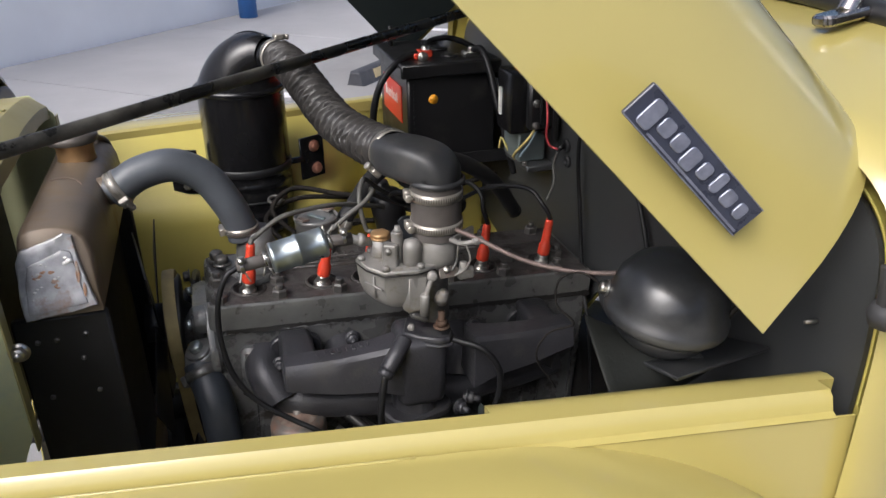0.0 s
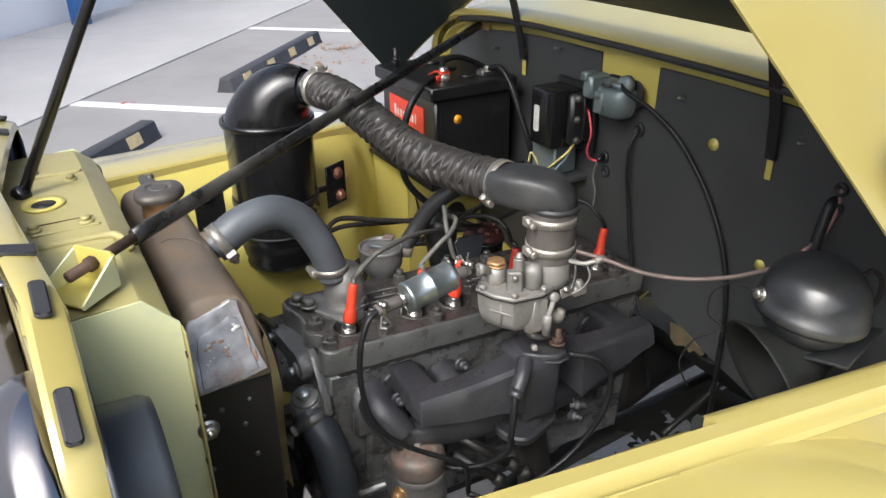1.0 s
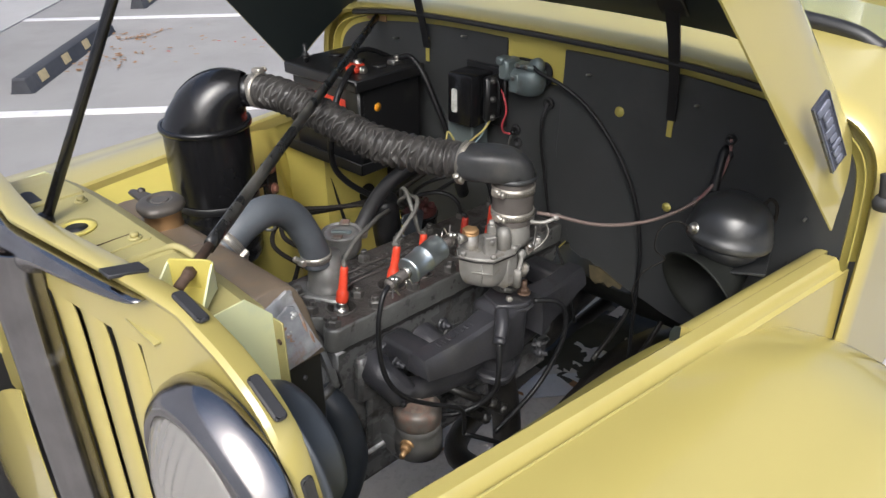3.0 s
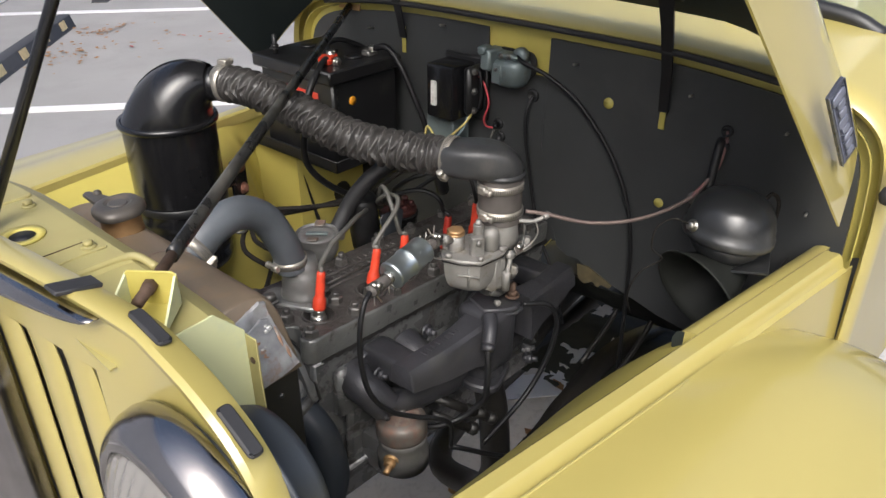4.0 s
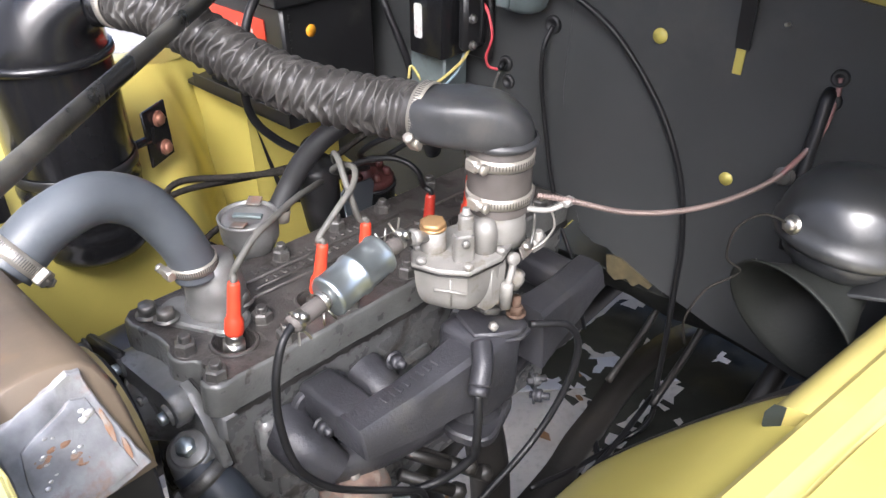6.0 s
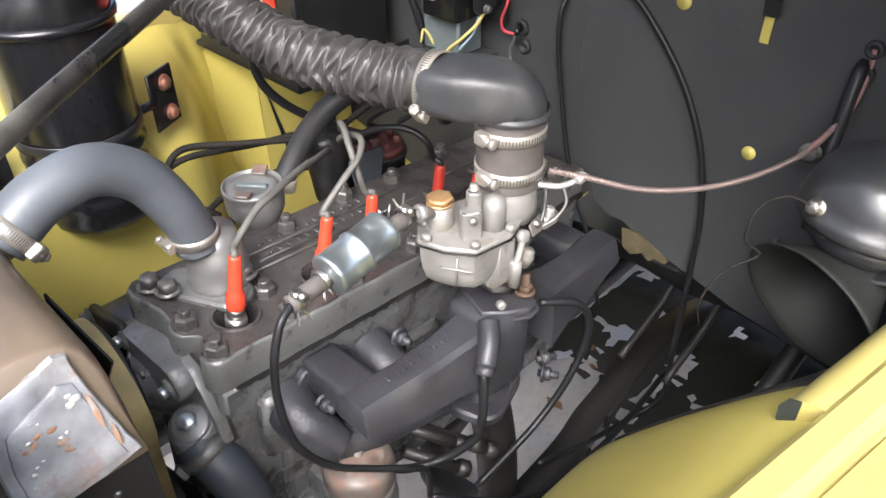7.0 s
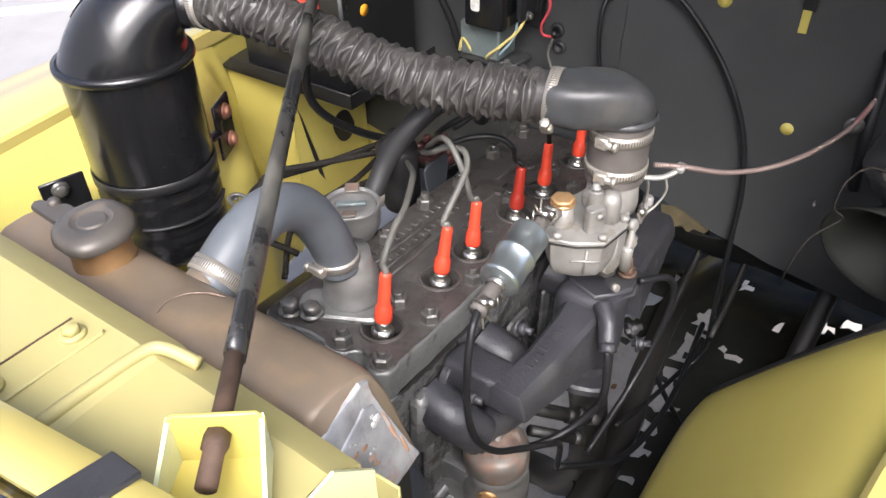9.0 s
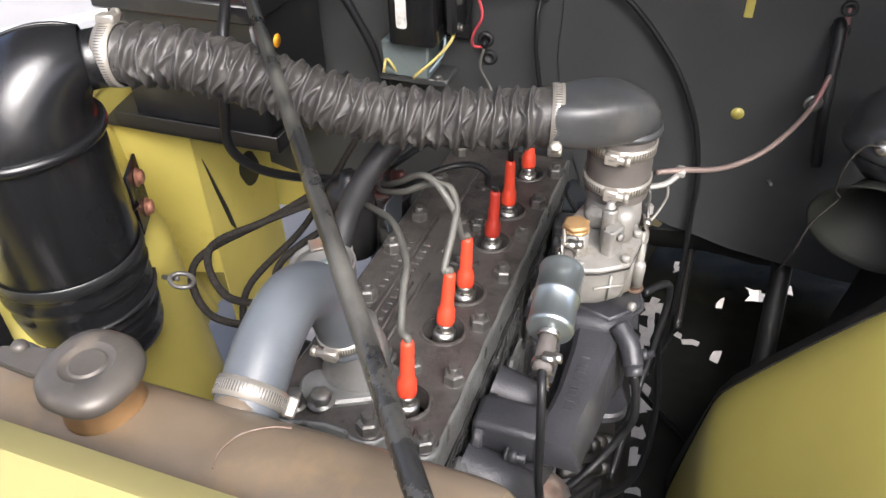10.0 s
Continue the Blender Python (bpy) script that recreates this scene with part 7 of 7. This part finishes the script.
for c, s_ in (((0.297, 0.408, 0.870), (0.003, 0.245, 0.022)), ((0.398, 0.287, 0.870), (0.205, 0.003, 0.022))):
    box(bm, c, s_, 0.0008)
part("pan", bm, "black_satin", tray)
gus = part("support", box(B(), (0.420, 0.4500, 0.668), (0.176, 0.003, 0.380), 0.0008), "yellow_in", tray, "yellow box support under the tray")
part("side_panel", sheet(B(), [[Vector((0.332, 0.4485, z)), Vector((0.318, 0.50, z)), Vector((0.305, 0.565, z))] for z in (0.598, 0.73, 0.858)], 0.003), "yellow_in", gus)
# openings aren't cut: black shapes on the support carry their inner shade
part("oval_hole", prism(B(), rounded(0.046, 0.062, 0.022), 0.001, Matrix(((1, 0, 0, 0.446), (0, 0, -1, 0.4482), (0, 1, 0, 0.718), (0, 0, 0, 1))) @ pose(0, 0, 0, 0, 0, 25)), "core", gus, "dark patch standing for an oval hole")
part("gap", prism(B(), [(0.343, 0.795), (0.350, 0.775), (0.374, 0.690), (0.384, 0.640), (0.372, 0.660), (0.355, 0.735)], 0.001, Matrix(((1, 0, 0, 0), (0, 0, -1, 0.4482), (0, 1, 0, 0), (0, 0, 0, 1)))), "core", gus, "dark patch standing for a wedge gap")
for z, y in ((0.845, 0.478), (0.772, 0.482)):
    part("bolt_hole", lathe(B(), [(0.007, 0), (0.007, 0.001)], (0.3225, y, z), (-1, -0.25, 0), 12), "core", gus)

# ---- cables from the battery ----
cb = thing("battery_cable", (0.4, 0.33, 1.04), "black battery cables sagging across the bay", "cable")
part("cable", tube(B(), [(0.345, 0.352, 1.050), (0.310, 0.330, 1.045), (0.272, 0.318, 1.010), (0.256, 0.320, 0.950), (0.266, 0.336, 0.880), (0.296, 0.328, 0.832), (0.350, 0.310, 0.788), (0.40, 0.275, 0.76)], 0.0062, 12), "wire_black", cb)
part("cable", tube(B(), [(0.440, 0.335, 1.052), (0.448, 0.300, 1.060), (0.452, 0.268, 1.030), (0.456, 0.245, 0.985), (0.462, 0.228, 0.945), (0.470, 0.218, 0.900), (0.478, 0.21, 0.86)], 0.0058, 12), "wire_black", cb)
part("cable", tube(B(), [(0.362, 0.362, 1.055), (0.385, 0.39, 1.064), (0.43, 0.40, 1.062), (0.49, 0.39, 1.03), (0.512, 0.38, 0.99)], 0.0050, 10), "wire_black", cb)

# ---- voltage regulator and relay on the firewall ----
vr = thing("voltage_regulator", (0.47, 0.16, 1.0), "black box voltage regulator with a worn white sticker", "regulator")
part("cover", box(B(), (0.466, 0.158, 1.006), (0.062, 0.062, 0.098), 0.005, seg=2), "black", vr)
part("base", box(B(), (0.503, 0.150, 1.005), (0.010, 0.100, 0.115), 0.003), "black_satin", vr)
part("side_bracket", box(B(), (0.480, 0.115, 1.010), (0.045, 0.016, 0.085), 0.005), "black_satin", vr)
part("sticker", prism(B(), rounded(0.014, 0.045, 0.004), 0.0008, Matrix.Translation((0.4345, 0.170, 1.003)) @ Matrix(((0, 0, -1), (1, 0, 0), (0, 1, 0))).to_4x4()), "label_white", vr, "scuffed white sticker")
for z in (1.045, 1.01, 0.975):
    part("terminal", hexa(B(), (0.470, 0.107, z), 0.005, 0.006, (0, -1, 0)), "nut", vr)
rl = thing("relay_box", (0.48, 0.19, 0.92), "small grey metal relay box with cloth wires", "relay")
part("box", box(B(), (0.482, 0.178, 0.928), (0.048, 0.066, 0.050), 0.003), "wiper", rl)
part("base", box(B(), (0.49, 0.172, 0.897), (0.05, 0.10, 0.010), 0.002), "board", rl)
for y in (0.135, 0.16, 0.185, 0.21):
    part("terminal", hexa(B(), (0.466, y, 0.902), 0.0045, 0.006), "nut", rl)
wires = thing("wiring", (0.47, 0.14, 0.95), "loose coloured wires hanging on the firewall", "wires")
part("wire", tube(B(), [(0.482, 0.105, 1.035), (0.478, 0.088, 1.020), (0.476, 0.078, 0.992), (0.482, 0.092, 0.962), (0.490, 0.094, 0.945), (0.500, 0.086, 0.940)], 0.0019, 8), "wire_pink", wires, "pink-red wire")
part("wire", tube(B(), [(0.500, 0.082, 0.942), (0.512, 0.086, 0.946)], 0.004, 8, smooth=False), "wire_black", wires)
part("wire", tube(B(), [(0.474, 0.110, 0.978), (0.466, 0.118, 0.955), (0.458, 0.140, 0.930), (0.456, 0.160, 0.912), (0.462, 0.168, 0.902)], 0.0022, 8), "wire_yellow", wires, "yellow cloth wire")
part("wire", tube(B(), [(0.482, 0.130, 0.960), (0.470, 0.128, 0.940), (0.462, 0.142, 0.918), (0.466, 0.158, 0.904)], 0.002, 8), "wire_blue", wires, "pale blue wire")
part("wire", tube(B(), [(0.498, 0.082, 0.938), (0.494, 0.086, 0.915), (0.488, 0.070, 0.890), (0.47, 0.055, 0.870)], 0.0020, 8), "wire_grey", wires)
part("wire", tube(B(), [(0.480, 0.116, 1.040), (0.474, 0.098, 1.045), (0.472, 0.092, 1.01), (0.476, 0.098, 0.98)], 0.0028, 8), "wire_black", wires)
part("wire", tube(B(), [(0.462, 0.19, 0.904), (0.450, 0.20, 0.93), (0.448, 0.205, 0.912)], 0.002, 8), "wire_yellow", wires)

# ---- wiper motor on the firewall ----
wm = thing("wiper_motor", (0.49, 0.06, 1.05), "blue-grey die-cast wiper motor on the firewall", "wiper motor")
secs = []
for z, w, x in ((1.026, 0.012, 0.014), (1.029, 0.024, 0.024), (1.036, 0.032, 0.031), (1.052, 0.037, 0.035), (1.066, 0.038, 0.036), (1.074, 0.035, 0.032), (1.077, 0.026, 0.024)):
    secs.append([Vector((0.500 - x * max(0, math.sin(a)) ** 0.7, 0.046 + w * math.copysign(abs(math.cos(a)) ** 0.75, math.cos(a)), z)) for a in [math.pi * j / 16 for j in range(17)]])
part("housing", sheet(B(), secs, 0.003), "wiper", wm, "", 45)
part("gasket_plate", prism(B(), rounded(0.086, 0.044, 0.016), 0.004, Matrix.Translation((0.507, 0.044, 1.066)) @ Matrix(((0, 0, -1), (1, 0, 0), (0, 1, 0))).to_4x4(), 0.001), "rubber", wm, "dark mounting pad")
bm = box(B(), (0.474, 0.073, 1.074), (0.040, 0.022, 0.036), 0.004)
box(bm, (0.464, 0.080, 1.089), (0.026, 0.016, 0.014), 0.003)
box(bm, (0.488, 0.052, 1.080), (0.028, 0.062, 0.010), 0.003)
box(bm, (0.4655, 0.055, 1.052), (0.006, 0.020, 0.034), 0.002)
lathe(bm, [(0.015, 0), (0.014, 0.010), (0.007, 0.013)], (0.494, 0.024, 1.082), (-1, 0, 0.1), 18)
part("cover", bm, "wiper", wm, "", 40)
for y, z in ((0.080, 1.090), (0.073, 1.064), (0.055, 1.060), (0.030, 1.085), (0.046, 1.084)):
    part("screw", hexa(B(), (0.464, y, z), 0.0036, 0.004, (-1, 0, 0)), "nut", wm)
wc = thing("vacuum_hose", (0.5, 0.02, 1.05), "thin black rubber hose curving down the firewall", "hose")
part("hose", tube(B(), [(0.482, 0.026, 1.083), (0.478, 0.008, 1.076), (0.484, -0.038, 1.060), (0.492, -0.092, 1.026), (0.498, -0.146, 0.966), (0.499, -0.181, 0.910), (0.499, -0.202, 0.855), (0.498, -0.214, 0.789), (0.498, -0.216, 0.733), (0.496, -0.219, 0.66), (0.494, -0.221, 0.58), (0.490, -0.222, 0.50), (0.45, -0.20, 0.47), (0.36, -0.185, 0.48), (0.28, -0.17, 0.50)], 0.0037, 12), "wire_black", wc)
sc = thing("speedometer_cable", (0.5, 0.01, 1.0), "thin black cable running down from a firewall grommet", "cable")
part("cable", tube(B(), [(0.514, 0.012, 1.010), (0.500, 0.014, 0.985), (0.498, 0.012, 0.940), (0.500, 0.002, 0.88), (0.500, -0.014, 0.81), (0.498, -0.036, 0.75), (0.495, -0.07, 0.69), (0.49, -0.10, 0.60)], 0.0032, 10), "wire_black", sc)

# ---- horn by the firewall ----
hn_ = thing("horn", (0.38, -0.40, 0.78), "glossy black vintage horn with a domed cover", "horn")
HC = Vector((0.386, -0.402, 0.936))
BELL = Vector((0.335, -0.392, 0.862))   # middle of the horn's mouth
hax = Vector((0.10, -0.06, 1)).normalized()
part("dome", lathe(B(), [(0.0585, -0.004), (0.0605, 0.0), (0.0605, 0.008), (0.0585, 0.010), (0.0575, 0.020), (0.052, 0.038), (0.041, 0.053), (0.025, 0.062), (0.010, 0.0655), (0.0001, 0.066)], HC, hax, 44), "horn", hn_, "", 60)
bax = Vector((-0.90, 0.30, -0.36)).normalized()
bell = [(0.020, 0.0), (0.025, 0.02), (0.035, 0.045), (0.049, 0.070), (0.062, 0.086), (0.0680, 0.092), (0.0686, 0.0945), (0.0664, 0.0945), (0.060, 0.089), (0.047, 0.073), (0.033, 0.048), (0.020, 0.02)]
# bell in a darker black than the dome: its inner shade as colour
part("bell", lathe(B(), bell, BELL - bax * 0.0945, bax, 44, cap=False), "toe", hn_, "flared black horn mouth, darker for its shaded inside", 60)
part("throat", lathe(B(), [(0.05, -0.004), (0.045, -0.02), (0.030, -0.034), (0.0001, -0.036)], HC, hax, 30), "horn", hn_)
part("foot", prism(B(), [(-0.06, -0.035), (0.085, -0.030), (0.075, 0.03), (-0.05, 0.035)], 0.004, pose(0.405, -0.425, 0.895, -12, 8, 15), 0.001), "horn", hn_, "black mounting foot")
part("stud", tube(B(), [HC + Vector((0.0, -0.03, -0.002)), HC + Vector((0.002, -0.034, -0.028))], 0.0045, 8, smooth=False), "nut", hn_)
part("screw", hexa(B(), (0.338, -0.372, 0.957), 0.0065, 0.008, (-0.9, 0.4, 0.25)), "steel", hn_, "bright terminal screw")
part("lead", tube(B(), [(0.336, -0.371, 0.958), (0.318, -0.352, 0.968), (0.302, -0.338, 0.955), (0.302, -0.336, 0.925), (0.318, -0.345, 0.905), (0.30, -0.325, 0.885), (0.292, -0.315, 0.85), (0.32, -0.31, 0.80)], 0.0011, 8), "cloth", hn_, "frayed black and white lead")
part("lead", tube(B(), [(0.415, -0.432, 0.985), (0.424, -0.437, 0.992), (0.432, -0.444, 0.982), (0.432, -0.446, 0.962), (0.424, -0.444, 0.948)], 0.0026, 8), "cloth", hn_)
st = thing("steering_pipe", (0.5, -0.33, 1.0), "smooth black tube from a firewall grommet down past the horn", "pipe")
part("pipe", tube(B(), [(0.514, -0.3265, 1.013), (0.5045, -0.3275, 1.010), (0.496, -0.3285, 0.992), (0.484, -0.330, 0.955), (0.470, -0.333, 0.915), (0.46, -0.34, 0.86)], 0.0070, 14, 10), "wire_black", st)
part("pipe_clip", hexa(B(), (0.466, -0.318, 0.935), 0.008, 0.006, (-1, -0.3, 0)), "nut", st)

# ---- chassis parts seen below ----
ch = thing("chassis", (0.3, YC, 0.3), "greasy black chassis rails and cross member under the engine", "chassis")
for s in (-1, 1):
    part("side_rail", tube(B(), [(-0.45, Y(s, 0.24), 0.465), (0.1, Y(s, 0.225), 0.465), (0.32, Y(s, 0.215), 0.465), (0.44, Y(s, 0.195), 0.46), (0.70, Y(s, 0.180), 0.45), (1.2, Y(s, 0.28), 0.40), (2.5, Y(s, 0.36), 0.40)], 0.027, 4), "grease", ch)
part("cross_member", box(B(), (-0.12, YC, 0.40), (0.10, 0.60, 0.07), 0.01), "grease", ch)
part("cross_member", box(B(), (1.02, YC, 0.40), (0.09, 0.62, 0.06), 0.01), "grease", ch)
part("axle", tube(B(), [(-0.12, Y(-1, 0.60), 0.366), (-0.12, Y(1, 0.60), 0.366)], 0.03, 12, smooth=False), "grease", ch)
part("steering_column", tube(B(), [(0.95, -0.36, 0.95), (0.56, -0.355, 0.66), (0.22, -0.335, 0.44)], 0.014, 12, smooth=False), "grease", ch)
part("steering_box", box(B(), (0.20, -0.32, 0.43), (0.12, 0.09, 0.12), 0.02), "grease", ch)
for y in (-0.23, -0.16):
    part("pedal_arm", tube(B(), [(0.47, y, 0.55), (0.60, y, 0.62), (0.70, y, 0.80)], 0.0055, 8), "grease", ch)
for pts in ([(0.09, -0.168, 0.62), (0.20, -0.21, 0.55), (0.35, -0.22, 0.52), (0.55, -0.20, 0.50)],
            [(0.24, -0.178, 0.80), (0.275, -0.20, 0.79), (0.295, -0.205, 0.75), (0.285, -0.20, 0.69), (0.24, -0.19, 0.63), (0.15, -0.18, 0.59)], [(0.30, -0.28, 0.50), (0.40, -0.20, 0.47), (0.5, -0.12, 0.46)]):
    part("loose_cable", tube(B(), pts, 0.0042, 8), "wire_black", ch, "thin black cable")
for x, y, z in ((0.13, -0.135, 0.66), (0.15, -0.14, 0.645), (0.165, -0.15, 0.63), (0.12, -0.15, 0.64)):
    bm = hexa(tube(B(), [(x - 0.03, y + 0.02, z + 0.02), (x + 0.02, y - 0.02, z - 0.02)], 0.007, 8, smooth=False), (x + 0.015, y - 0.015, z - 0.015), 0.010, 0.014, (0.6, -0.5, -0.5), False)
    part("pipe_union", bm, "grease", ch)

# beside the chassis rail: thin near-black sheet added for shaded clutter, ragged openings
rp = random.Random(21)
PX0, PX1, PY0, PY1, NX, NY = 0.02, 0.90, -0.01, -0.58, 74, 48
HOLES = [(0.607, -0.083, 0.023), (0.778, -0.034, 0.022), (0.512, -0.088, 0.016), (0.614, -0.194, 0.021), (0.604, -0.196, 0.019), (0.574, -0.197, 0.014), (0.553, -0.192, 0.013), (0.532, -0.186, 0.013), (0.505, -0.183, 0.012), (0.423, -0.196, 0.020), (0.395, -0.196, 0.022), (0.459, -0.186, 0.015),
         (0.560, -0.243, 0.009), (0.545, -0.260, 0.009), (0.606, -0.046, 0.009), (0.552, -0.082, 0.010), (0.572, -0.092, 0.007), (0.70, -0.355, 0.018), (0.735, -0.40, 0.014), (0.66, -0.30, 0.009), (0.30, -0.205, 0.014), (0.53, -0.30, 0.009), (0.24, -0.215, 0.012), (0.345, -0.20, 0.012), (0.69, -0.12, 0.010), (0.74, -0.22, 0.014)]
bm = B()
vv = {}
for i in range(NX + 1):
    for j in range(NY + 1):
        x, y = PX0 + (PX1 - PX0) * i / NX, PY0 + (PY1 - PY0) * j / NY
        vv[i, j] = bm.verts.new((x + rp.uniform(-1, 1) * 0.0045, y + rp.uniform(-1, 1) * 0.0045, 0.455 + rp.uniform(-1, 1) * 0.0025))
for i in range(NX):
    for j in range(NY):
        x, y = PX0 + (PX1 - PX0) * (i + 0.5) / NX, PY0 + (PY1 - PY0) * (j + 0.5) / NY
        if all(math.hypot(x - a, y - b) > r_ for a, b, r_ in HOLES) and (y < -0.150 or x > 0.498 + 0.02 * math.sin(90 * y)) and (y > -0.46 or x > 0.30):
            bm.faces.new((vv[i, j], vv[i, j + 1], vv[i + 1, j + 1], vv[i + 1, j]))
bmesh.ops.delete(bm, geom=[v for v in bm.verts if not v.link_faces], context="VERTS")
part("splash_pan", bm, "toe", ch, "near-black sheet with ragged holes, standing for shaded clutter")
